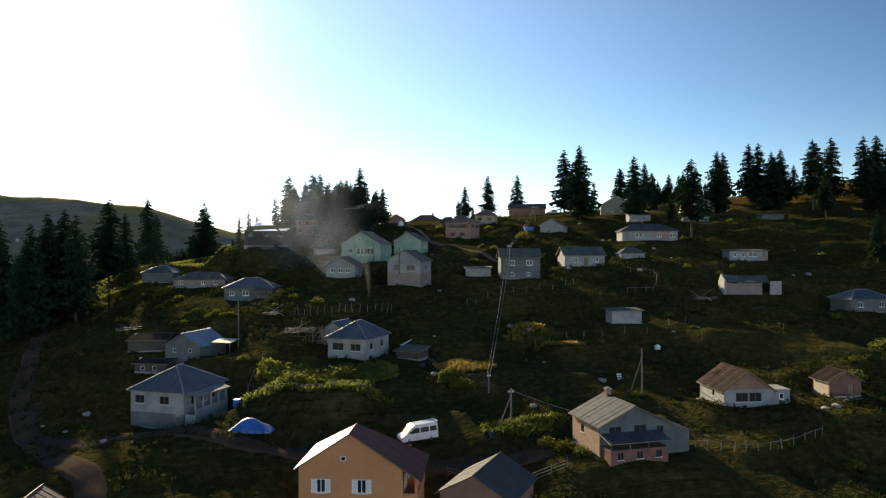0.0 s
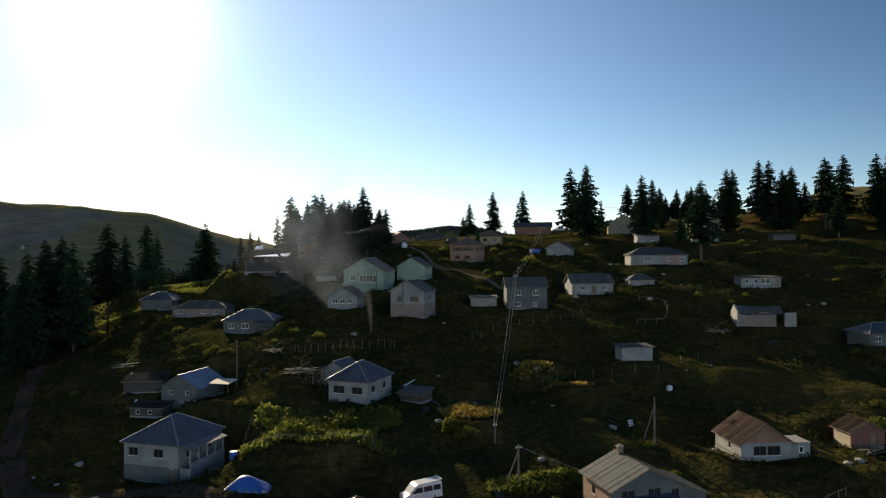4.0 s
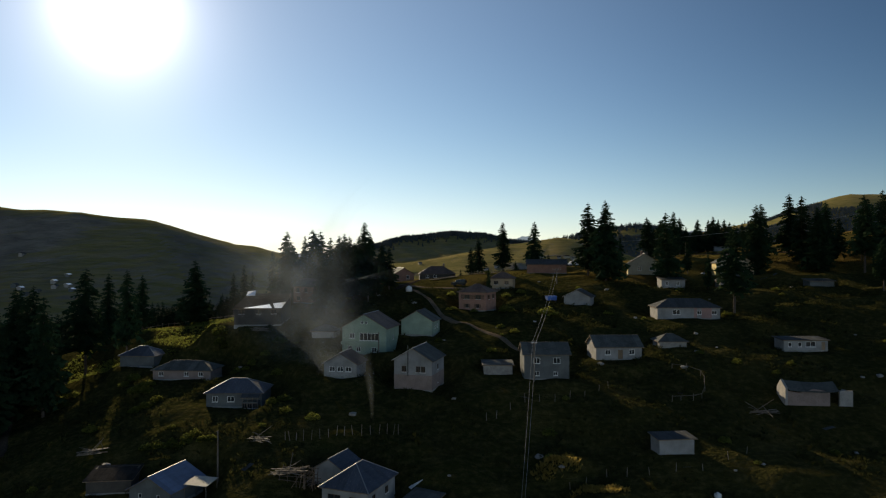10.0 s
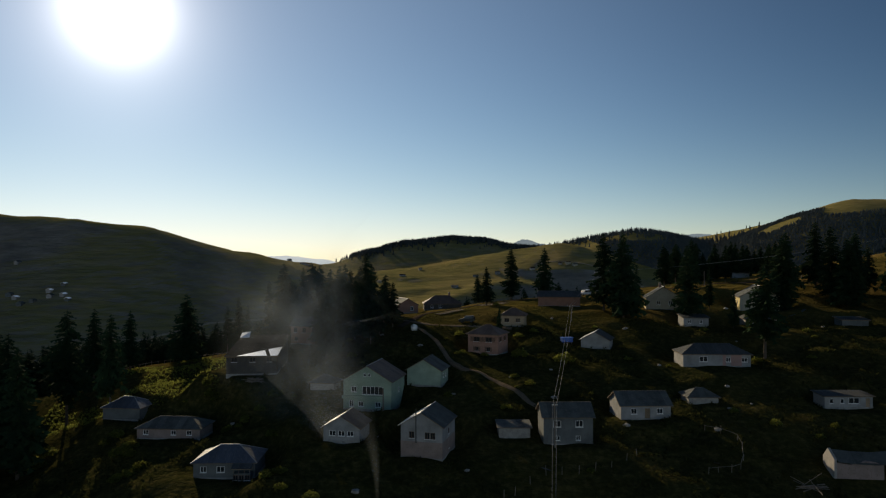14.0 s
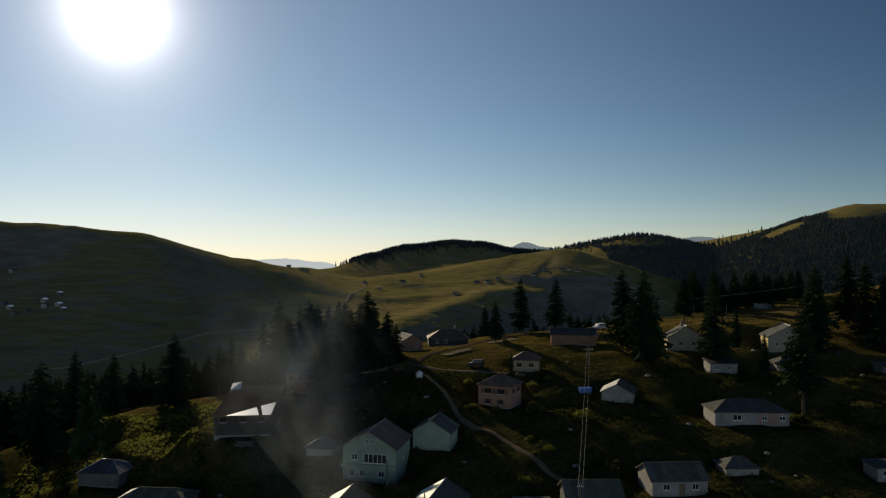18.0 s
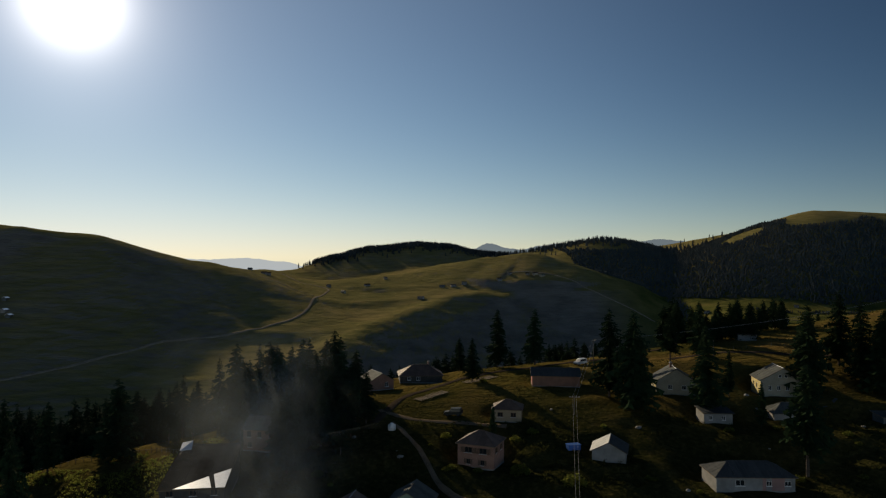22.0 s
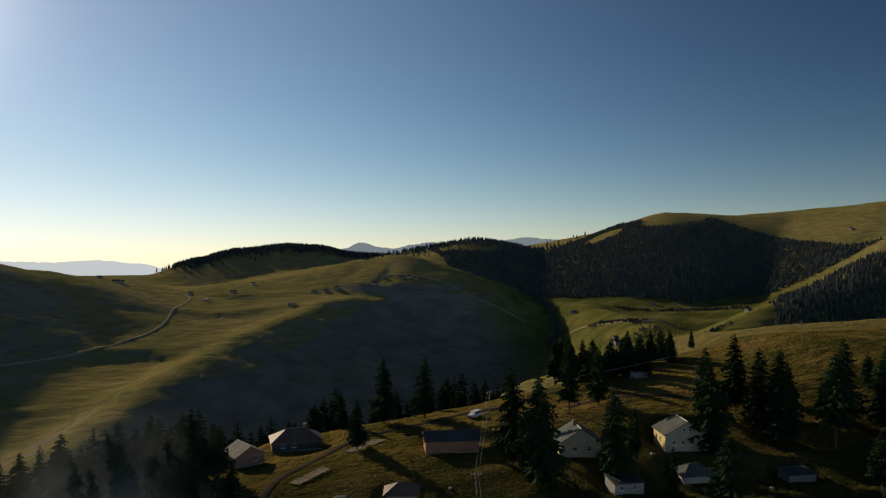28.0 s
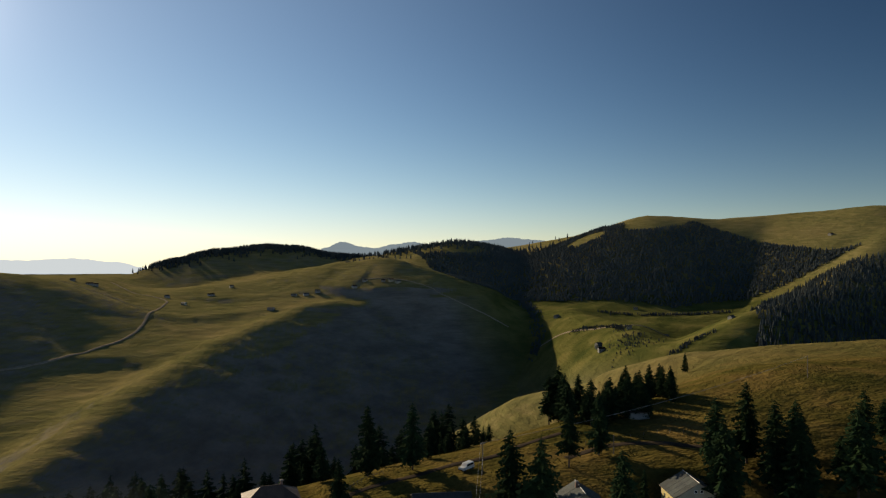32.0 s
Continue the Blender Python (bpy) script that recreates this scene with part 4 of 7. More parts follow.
def build_house(hs):
    rng = random.Random(round(hs["x"] * 10) * 7 + round(hs["y"] * 10))
    w, d, h, rh = hs["w"], hs["d"], hs["h"], hs["rh"]
    H = new("house" if h > 2.05 else "hut")
    H.matrix_basis = pose(hs["x"], hs["y"], hs["z"], 0, 0, hs["yaw"])
    tagged(H, hs["label"], "house" if h > 2.05 else "hut", "village houses")
    kind = hs["roof"]
    faces = {"front": (Matrix.Translation((0, -d / 2, 0)), w), "right": (pose(w / 2, 0, 0, 0, 0, 90), d), "back": (pose(0, d / 2, 0, 0, 0, 180), w), "left": (pose(-w / 2, 0, 0, 0, 0, -90), d)}
    frames = hs.get("frames")
    wood_frames = hs["wall"] in ("tan", "salmon", "brown", "wood", "stone", "block")
    for side, (m, L) in faces.items():
        holes = list(hs.get(side, ()))
        door = hs.get("door")
        if door and door[0] == side:
            holes.append(door[1:])
        g = rh if (kind == "gable_y" and side in ("front", "back")) or (kind == "gable_x" and side in ("left", "right")) or (kind == "gable_hip" and side == "front") else 0.0
        hh = h + (rh if kind == "lean" and side == "back" else 0.0)
        wm = hs.get(side + "_wall", hs["wall"])
        Ls = L if side in ("front", "back") else L - 0.444
        me = shared(("wall", Ls, hh, tuple(holes), wm, g), lambda: wall_mesh(Ls, hh, holes, wm, g * Ls / L))
        put("wall", me, H, m)
        for c, s, ww, wh in holes:
            mm = m @ Matrix.Translation((c, 0, s))
            if door and (c, s, ww, wh) == tuple(door[1:]):
                dr = put("door", shared(("door", ww, wh), lambda: Geo().box(-ww / 2 + 0.02, ww / 2 - 0.02, 0.08, 0.13, 0.0, wh - 0.02).box(-ww / 2 + 0.12, ww / 2 - 0.12, 0.065, 0.08, 0.15, wh * 0.45).box(-ww / 2 + 0.12, ww / 2 - 0.12, 0.065, 0.08, wh * 0.55, wh - 0.15).mesh("door", "wood")), H, mm)
                put("door_handle", shared("handle", lambda: Geo().tube((0, 0, 0), (0.12, 0, 0), 0.018, 0.018, 6).mesh("door_handle", "tin")), dr, Matrix.Translation((ww / 2 - 0.2, 0.05, wh * 0.5)))
            else:
                window_parts(H, mm, ww, wh, frames or ("darkframe" if wood_frames else "frame"), hs.get("shutters", False), proud=0.04 if s > h - 0.05 else 0.0)
    # lean roofs leave a wedge over the side walls
    if kind == "lean":
        for s in (-1, 1):
            x0, x1 = (s * (w / 2 - 0.22), s * w / 2) if s > 0 else (-w / 2, -w / 2 + 0.22)
            g = Geo().add([(x0, -d / 2, h), (x0, d / 2, h), (x0, d / 2, h + rh), (x1, -d / 2, h), (x1, d / 2, h), (x1, d / 2, h + rh)], [(0, 2, 1), (3, 4, 5), (0, 3, 5, 2), (1, 2, 5, 4), (0, 1, 4, 3)])
            put("side_wedge", g.mesh("side_wedge", hs["wall"]), H)
    fd = Geo().box(-w / 2 - 0.03, w / 2 + 0.03, -d / 2 - 0.03, d / 2 + 0.03, -3.2, 0.18)
    put("foundation", fd.mesh("foundation", "stone"), H)
    b = hs.get("base")
    if b:
        for m, L in faces.values():
            Lb = L + 0.02
            holes = [q for q in ([hs["door"][1:]] if hs.get("door") and m is faces["front"][0] else [])]
            g = Geo()
            cuts = [-Lb / 2, Lb / 2] if not holes else [-Lb / 2, holes[0][0] - holes[0][2] / 2, holes[0][0] + holes[0][2] / 2, Lb / 2]
            for i in range(0, len(cuts), 2):
                g.box(cuts[i], cuts[i + 1], -0.012, -0.003, 0.18, b)
            put("plinth", g.mesh("plinth", hs["base_wall"]), H, m)
    if hs.get("cladding"):
        a, c, k = hs["cladding"]
        g = Geo()
        holes = [q for q in hs["front"] if a < q[0] < c]
        us = [a] + [v for q in sorted(holes) for v in (q[0] - q[2] / 2, q[0] + q[2] / 2)] + [c]
        for i in range(0, len(us), 2):
            g.box(us[i], us[i + 1], -0.012, -0.003, 0.18, h)
        put("plinth", g.mesh("plinth", k), H, faces["front"][0])
    roof = build_roof(H, hs, rng)
    if hs.get("chimney"):
        cx, cy = hs["chimney"]
        ch = put("chimney", Geo().box(-0.3, 0.3, -0.3, 0.3, h * 0.5, h + rh + 0.75).mesh("chimney", "chimney"), H, Matrix.Translation((cx, cy, 0)))
        put("chimney_cap", Geo().box(-0.4, 0.4, -0.4, 0.4, h + rh + 0.755, h + rh + 0.85).box(-0.2, 0.2, -0.2, 0.2, h + rh + 0.85, h + rh + 1.0).mesh("chimney_cap", "stone"), ch)
    if hs.get("pipe"):
        px, pz = hs["pipe"]
        g = Geo().tube((px, -d / 2 - 0.18, pz), (px, -d / 2 - 0.18, h + rh + 0.5), 0.08, 0.08, 8).tube((px, -d / 2 + 0.05, pz + 0.06), (px, -d / 2 - 0.2, pz + 0.06), 0.08, 0.08, 8)
        put("stovepipe", g.mesh("stovepipe", "darkroof"), H)
    if hs.get("porch"):
        c, pw, pd, ph, pm, pr = hs["porch"]
        P = put("porch", Geo().box(c - pw / 2, c + pw / 2, -d / 2 - pd, -d / 2 - 0.004, -1.0, ph * 0.62).mesh("porch", pm), H)
        for i in range(4):
            put("porch_post", post_mesh(ph * 0.45), P, Matrix.Translation((c - pw / 2 + 0.1 + i * (pw - 0.2) / 3, -d / 2 - pd + 0.1, ph * 0.62)))
        for i in range(3):
            window_parts(P, Matrix.Translation((c - pw / 2 + (i + 0.5) * pw / 3, -d / 2 - pd - 0.002, ph * 0.1)), 0.8, ph * 0.4, "darkframe", proud=0.03)
        R = put("porch_roof", Geo().slab([(c - pw / 2 - 0.25, -d / 2 - pd - 0.3, ph), (c + pw / 2 + 0.25, -d / 2 - pd - 0.3, ph), (c + pw / 2 + 0.25, -d / 2 - 0.005, ph + 0.55), (c - pw / 2 - 0.25, -d / 2 - 0.005, ph + 0.55)], 0.08).mesh("porch_roof", "wood"), H)
        slope(R, (c - pw / 2 - 0.25, -d / 2 - pd - 0.3, ph), (c + pw / 2 + 0.25, -d / 2 - pd - 0.3, ph), (c - pw / 2 - 0.25, -d / 2 - 0.005, ph + 0.55), (c + pw / 2 + 0.25, -d / 2 - 0.005, ph + 0.55), pr, rng)
    if hs.get("wing"):
        c, ww, wd, wh, wm = hs["wing"]
        put("wing", Geo().box(c - ww / 2, c + ww / 2, -d / 2 + 0.1, -d / 2 + 0.1 + wd, -2.5, wh).box(c - ww / 2 - 0.06, c + ww / 2 + 0.06, -d / 2 + 0.04, -d / 2 + 0.16 + wd, wh + 0.002, wh + 0.12).mesh("wing", wm), H)
        window_parts(H, Matrix.Translation((c, -d / 2 + 0.098, 1.0)), 0.6, 0.8, "frame", proud=0.03)
    if hs.get("awning"):
        cx, cy, aw, ad_, ah = hs["awning"]
        R = put("awning", Geo().slab([(cx - aw / 2, cy - ad_ / 2, ah), (cx + aw / 2, cy - ad_ / 2, ah), (cx + aw / 2, cy + ad_ / 2, ah + 0.35), (cx - aw / 2, cy + ad_ / 2, ah + 0.35)], 0.07).mesh("awning", "awning"), H, None, "sunlit flat metal awning on posts")
        for sx in (-1, 1):
            for sy in (-1, 1):
                put("awning_post", post_mesh(ah - 0.05), R, Matrix.Translation((cx + sx * (aw / 2 - 0.15), cy + sy * (ad_ / 2 - 0.15), 0 if sy < 0 else 0.2)))
    if hs.get("veranda"):
        vd, vl, vz = hs["veranda"]
        x0, x1 = w / 2 + 0.004, w / 2 + vd
        V = put("veranda", Geo().box(x0, x1, -d / 2 + 0.3, -d / 2 + 0.3 + vl, -1.5, vz).box(x1 - 0.14, x1, -d / 2 + 0.3, -d / 2 + 0.3 + vl, vz + 0.002, vz + 0.75).mesh("veranda", "white"), H)
        for i in range(5):
            put("veranda_post", shared("vpost", lambda: Geo().box(-0.11, 0.11, -0.11, 0.11, 0.75, 2.55).mesh("veranda_post", "white")), V, Matrix.Translation((x1 - 0.14, -d / 2 + 0.45 + i * (vl - 0.3) / 4, vz)))
        R = put("veranda_roof", Geo().slab([(x1 + 0.35, -d / 2, vz + 2.5), (x1 + 0.35, -d / 2 + vl + 0.5, vz + 2.5), (x0 + 0.3, -d / 2 + vl + 0.5, vz + 2.95), (x0 + 0.3, -d / 2, vz + 2.95)], 0.08).mesh("veranda_roof", "wood"), H)
        slope(R, (x1 + 0.35, -d / 2, vz + 2.5), (x1 + 0.35, -d / 2 + vl + 0.5, vz + 2.5), (x0 + 0.3, -d / 2, vz + 2.95), (x0 + 0.3, -d / 2 + vl + 0.5, vz + 2.95), hs["cover"], rng)
    if hs.get("gable_wall"):
        put("gable_boarding", Geo().add([(-w / 2, -d / 2 - 0.05, h), (w / 2, -d / 2 - 0.05, h), (0, -d / 2 - 0.05, h + rh), (-w / 2, -d / 2 - 0.004, h), (w / 2, -d / 2 - 0.004, h), (0, -d / 2 - 0.004, h + rh)], [(0, 1, 2), (0, 3, 4, 1), (1, 4, 5, 2), (2, 5, 3, 0)]).mesh("gable_boarding", hs["gable_wall"]), H)
    if hs.get("band"):
        bz, bh = hs["band"]
        put("storey_band", Geo().box(-w / 2 - 0.2, w / 2 + 0.05, -d / 2 - 0.45, -d / 2 - 0.004, bz, bz + bh).mesh("storey_band", hs["wall"]), H)
    if hs.get("patches"):
        def on_roof(x, y, up=0.14):
            return Vector((x, y, h + 0.02 + (y + d / 2 + 0.38) * rh / (d + 0.76) + up))
        # two shiny pieces cut to the shape of the roof's glint
        for poly in ([(-3.0, -9.8), (3.2, -9.8), (2.0, -5.2)], [(3.9, -9.8), (5.4, -9.8), (5.4, -2.4), (2.7, -4.5)]):
            put("roof_patch", Geo().slab([on_roof(*p) for p in poly], 0.05).mesh("roof_patch", "shinytin"), H, None, "bright metal sheet shaped like the glint on the roof")
        put("roof_patch", Geo().slab([on_roof(-5.5, 6.6), on_roof(-3.4, 7.0), on_roof(-3.6, 9.6, 0.9), on_roof(-5.5, 9.2, 0.7)], 0.05).mesh("roof_patch", "shinytin"), H, None, "bright metal sheet curled up at the corner")
    if hs.get("lean_right"):
        lw = hs["lean_right"]
        put("annex", Geo().box(w / 2 + 0.004, w / 2 + lw, -d / 2 + 0.05, d / 2 - 0.6, -2.5, h - 1.25).add([(w / 2 + 0.004, -d / 2 + 0.05, h - 1.25), (w / 2 + lw, -d / 2 + 0.05, h - 1.25), (w / 2 + 0.004, -d / 2 + 0.05, h - 0.25)], [(0, 1, 2)]).mesh("annex", hs["wall"]), H)
        q = [(w / 2 + lw + 0.3, -d / 2 - 0.3, h - 1.3), (w / 2 + lw + 0.3, d / 2 - 0.4, h - 1.3), (w / 2 + 0.02, -d / 2 - 0.3, h - 0.2), (w / 2 + 0.02, d / 2 - 0.4, h - 0.2)]
        R = put("annex_roof", Geo().slab([Vector(q[0]), Vector(q[1]), Vector(q[3]), Vector(q[2])], 0.08).mesh("annex_roof", "wood"), H)
        slope(R, *q, hs["cover"], rng)
    if hs.get("balcony"):
        g = Geo().box(w / 2 + 0.01, w / 2 + 1.5, -d / 2 + 0.1, d / 2 - 0.4, 3.25, 3.45)
        B = put("balcony", g.mesh("balcony", "orange"), H)
        for i in range(4):
            put("balcony_post", shared("bpost", lambda: Geo().box(-0.13, 0.13, -0.13, 0.13, -3.6, 2.5).mesh("balcony_post", "orange")), B, Matrix.Translation((w / 2 + 1.3, -d / 2 + 0.35 + i * (d - 1.2) / 3, 3.25)))
        put("balcony_wall", Geo().box(w / 2 + 1.36, w / 2 + 1.5, -d / 2 + 0.1, d / 2 - 0.4, 3.46, 4.35).box(w / 2 + 0.01, w / 2 + 1.35, -d / 2 + 0.1, -d / 2 + 0.24, 3.46, 4.35).mesh("balcony_wall", "orange"), B)
    return H


for hs in HOUSES:
    build_house(hs)


# ---- spruces ----
def spruce_mesh(seed, h, r, bare=0.1, thin=1.0):
    """A spruce h metres tall: whorls of drooping boughs, each a ragged fan of needle sprays."""
    rng = random.Random(seed)
    g = Geo()
    z = h * bare
    lump = [rng.uniform(0.72, 1.18) for i in range(9)]
    while z < h - 0.25:
        f = (z - h * bare) / (h * (1 - bare))
        for i in range(3):
            a = rng.random() * math.tau
            uneven = lump[int(a * 3 / math.tau) + 3 * min(2, int(f * 3))]
            L = (r * (1 - f ** 1.9) ** 0.95 * (0.66 + 0.34 * min(1, f * 5)) * uneven + 0.25) * rng.choice((0.6, 0.85, 0.95, 1.0, 1.1, 1.28))
            ca, sa = math.cos(a), math.sin(a)
            droop, zz = rng.uniform(0.12, 0.45) * L, z + rng.uniform(-0.4, 0.4)
            k = 4 if L > 1.2 else 2
            for s in range(k):
                u0, u1 = s / k, (s + 1.25) / k
                wid = L * 0.29 * (1 - 0.5 * s / k) * rng.uniform(0.65, 1.3) + 0.08
                r0, r1 = L * u0, L * u1
                z0, z1 = zz - droop * u0 ** 1.4 + 0.10 * L * u0, zz - droop * min(1.15, u1) ** 1.4 + 0.10 * L * u1
                sag = wid * rng.uniform(0.2, 0.8)
                c0, c1 = (ca * r0, sa * r0, z0), (ca * r1, sa * r1, z1)
                tx, ty = -sa, ca
                e = L * 0.16
                left = (ca * (r1 - e) + tx * wid, sa * (r1 - e) + ty * wid, z1 - sag)
                right = (ca * (r1 - e) - tx * wid, sa * (r1 - e) - ty * wid, z1 - sag * rng.uniform(0.6, 1.4))
                g.add([c0, left, c1, right], [(0, 2, 1), (0, 3, 2)])
        z += (0.30 + 0.30 * (1 - f)) * h / 18 * 3 / max(6, (8 + 6 * (1 - f)) * thin) / 0.95
    g.add([(-0.10, 0, h - 0.9), (0.10, 0, h - 0.9), (0, 0.1, h - 0.9), (0, 0, h + 0.35)], [(0, 1, 3), (1, 2, 3), (2, 0, 3)])
    return g.mesh("crown", "spruce")


def trunk_mesh(h):
    g = Geo()
    g.tube((0, 0, -1.0), (0, 0, h * 0.35), 0.016 * h, 0.012 * h, 8).tube((0, 0, h * 0.35), (0, 0, h * 0.97), 0.012 * h, 0.02, 7)
    for i in range(7):
        z, a = h * (0.04 + 0.02 * i), i * 2.4
        g.tube((0, 0, z), (math.cos(a) * 0.9, math.sin(a) * 0.9, z - 0.15), 0.03, 0.008, 4)
    return g.mesh("trunk", "bark")


KINDS = []
for k, (h, r, bare, thin) in enumerate(((18, 3.9, 0.08, 1.15), (18, 3.5, 0.13, 1.05), (18, 4.2, 0.05, 1.2), (18, 2.5, 0.2, 0.7), (18, 3.6, 0.26, 1.0))):
    t = new("spruce")
    put("trunk", trunk_mesh(h), t)
    put("crown", spruce_mesh(11 + k, h, r, bare, thin), t)
    KINDS.append(t)
TREES = []


def tree(x, y, top, kind=None, fat=1.0, rng=random.Random(5)):
    """A spruce whose tip reaches the height top."""
    z = gz(x, y) - 0.1
    TREES.append((x, y, z, max(5.0, top - z) / 18, rng.choice((0, 1, 1, 2, 4)) if kind is None else kind, fat * 0.95, rng.random() * 360))


def seen_from_start(px, py, y, kind=None, fat=1.0):
    """A tree on the skyline, by its bearing and slope from the first eye and its distance ahead."""
    tree(-0.57 + (px - 784) / 1198 * y, y, 41.4 + (447 - py) / 1198 * y, kind, fat)


for px, py, y in ((1106, 296, 240), (1150, 288, 244),
                  (1233, 280, 180.5), (1278, 267, 216), (1335, 253, 228), (1352, 252, 216), (1375, 268, 212), (1392, 263, 220), (1450, 246, 206), (1482, 242, 214),
                  (1540, 240, 206), (1563, 238, 214), (1590, 240, 200), 
                   (562, 306, 214), (590, 322, 222), (530, 334, 206), (604, 322, 230), (655, 350, 232), (618, 330, 208)):
    seen_from_start(px, py, y)
for x, y, top in ((8.6, 236, 65.0), (18.3, 258, 71.0), (29.4, 257, 71.2), (59.4, 207.4, 71.2), (7.2, 262, 62)):
    tree(x, y, top, 1, 1.0)
for x, y, top in ((39.5, 215.4, 74.4), (42.9, 208.0, 74.5), (95.3, 227.5, 75.2), (-17.6, 206, 61.4), (-25.8, 217, 69)):
    tree(x, y, top)
for px, py, y in ((495, 345, 228), (432, 380, 224), (448, 370, 230), (463, 377, 222), (548, 318, 222), (1060, 320, 226)):
    seen_from_start(px, py, y, 3, 0.8)
for x, y, top in ((-92.5, 166.8, 52.3), (-99.4, 171.4, 51.7), (-85.1, 158.3, 50.6), (-112, 172, 50.5), (-118, 165, 49.5), (-106, 184, 51), (-96, 159, 48.6), (-104, 152, 46), (-91, 149, 44.5)):
    tree(x, y, top, None, 0.95)      # the stand above the road
wood = random.Random(21)
for i in range(34):      # the copse on the edge of the meadow
    tree(wood.uniform(76, 118), wood.uniform(266, 292), wood.uniform(67, 74))
for i in range(26):      # the grove behind the smoking chimney
    x, y = wood.uniform(-50, -21), wood.uniform(204, 236)
    tree(x, y, wood.uniform(59, 67))
for i in range(30):      # the dark stand on the right slope
    x, y = wood.uniform(100, 172), wood.uniform(120, 232)
    tree(x, y, gz(x, y) + wood.uniform(9, 17))
for i in range(14):      # the left edge
    x, y = wood.uniform(-136, -104), wood.uniform(118, 190)
    tree(x, y, gz(x, y) + wood.uniform(12, 17))
for i in range(7):      # behind the knoll
    x, y = wood.uniform(-86, -62), wood.uniform(222, 240)
    tree(x, y, gz(x, y) + wood.uniform(6, 10))
for i in range(15):      # the near edge of the grove
    tree(wood.uniform(-34, -19), wood.uniform(186, 206), wood.uniform(55, 61))
for x, y, top, kind, fat in ((-88.1, 180.3, 56.0, 4, 0.95), (-98.8, 212.6, 54.1, 1, 0.9), (-74.9, 173.2, 55.8, 4, 0.72), (-88.4, 211.2, 53.6, 1, 0.9), (-75.2, 216.4, 57.8, 0, 1.12)):
    tree(x, y, top, kind, fat)      # single spruces round the knoll
tree(188, 372, 62, 1, 0.8)
for x, y, top in ((9.5, 198.5, 55.5), (67.5, 213, 65), (68, 199, 60)):
    tree(x, y, top, 1, 0.66)
for i, (x, y, z, s, kind, fat, turn) in enumerate(TREES):
    m = pose(x, y, z, 0, 0, turn) @ Matrix.Diagonal((s * fat, s * fat, s, 1))
    label = "tall dark spruce with drooping boughs" if s > 0.9 else "young dark green spruce"
    if kind == 3:
        label = "thin half-bare spruce on the crest"
    tagged(copy_thing(KINDS[kind], m), label, "tree", "spruces")
for t in KINDS:
    for c in list(t.children):
        bpy.data.objects.remove(c)
    bpy.data.objects.remove(t)


# ---- the wood on the far side of the crest, as one mass ----
def wood_mass(name, label, spots):
    V, F = [], []
    base = [spruce_mesh(70 + k, 18, 3.7, 0.08, 0.62) for k in range(3)]
    cos = []
    for me in base:
        c = np.empty(len(me.vertices) * 3); me.vertices.foreach_get("co", c)
        cos.append((c.reshape(-1, 3), np.array([tuple(p.vertices) for p in me.polygons])))
    rng = np.random.RandomState(17)
    vs, fs, o = [], [], 0
    for x, y, top in spots:
        z = gz(x, y) - 0.1
        s = max(6.0, top - z) / 18
        c, f = cos[rng.randint(3)]
        a = rng.rand() * 6.28
        w = min(s, 1.15) * rng.uniform(0.9, 1.2)
        r = np.array([[math.cos(a) * w, -math.sin(a) * w, 0], [math.sin(a) * w, math.cos(a) * w, 0], [0, 0, s]])
        vs.append(c @ r.T + (x, y, z)); fs.append(f + o); o += len(c)
    tagged(new(name, mesh_of(name, np.concatenate(vs).tolist(), np.concatenate(fs).tolist(), "spruce")), label, "forest", kind="stuff")


mass = []
for i in range(175):
    x = wood.uniform(-185, 62)
    yc = float(np.interp(x, CREST_X, CREST_Y))
    y = yc + wood.uniform(30, 95)
    cap = float(np.interp(x, (-185, -90, -45, -12, 62), (34, 43, 49, 53, 55))) + wood.uniform(-5, 1.5)
    if -22 < x < 12 and y < 268:
        continue
    mass.append((x, y, min(cap, gz(x, y) + wood.uniform(16, 27))))
for i in range(330):      # the flank of the wood below the knoll
    x = wood.uniform(-205, -38)
    y = float(np.interp(x, CREST_X, CREST_Y)) + wood.uniform(36, 96)
    mass.append((x, y, float(np.interp(x, (-205, -115, -40), (35, 41, 47))) + wood.uniform(-5, 1)))
wood_mass("back_forest", "dense dark spruce wood below the crest", mass)


# ---- far woods ----
def far_wood(name, label, n, seed, pick, lo, hi):
    """Many small two-tiered spruces far off, as one mesh."""
    rng = np.random.RandomState(seed)
    xs, ys = pick(rng, n)
    zs = ground(xs, ys)
    V, F = [], []
    for x, y, z in zip(xs, ys, zs):
        h, r = rng.uniform(lo, hi), rng.uniform(0.16, 0.24) * (1.7 if hi < 10 else 1.0)
        a0 = rng.rand() * 6
        o = len(V)
        for base, rr, tip in ((0.04, r, 0.68), (0.36, r * 0.7, 1.0)):
            b = len(V)
            for i in range(5):
                a = a0 + i * 1.2566
                q = rr * h * rng.uniform(0.7, 1.2)
                V.append((x + q * math.cos(a), y + q * math.sin(a), z + h * (base + 0.06 * rng.rand())))
            V.append((x, y, z + h * tip))
            F += [(b + i, b + (i + 1) % 5, b + 5) for i in range(5)]
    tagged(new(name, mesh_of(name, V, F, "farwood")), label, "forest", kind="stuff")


def along(rng, n, pts, wide):
    pts = np.array(pts, float)
    seg = rng.randint(0, len(pts) - 1, n)
    u = rng.rand(n)[:, None]
    p = pts[seg] * (1 - u) + pts[seg + 1] * u
    return p[:, 0] + rng.normal(0, 1, n) * wide, p[:, 1] + rng.normal(0, 1, n) * wide


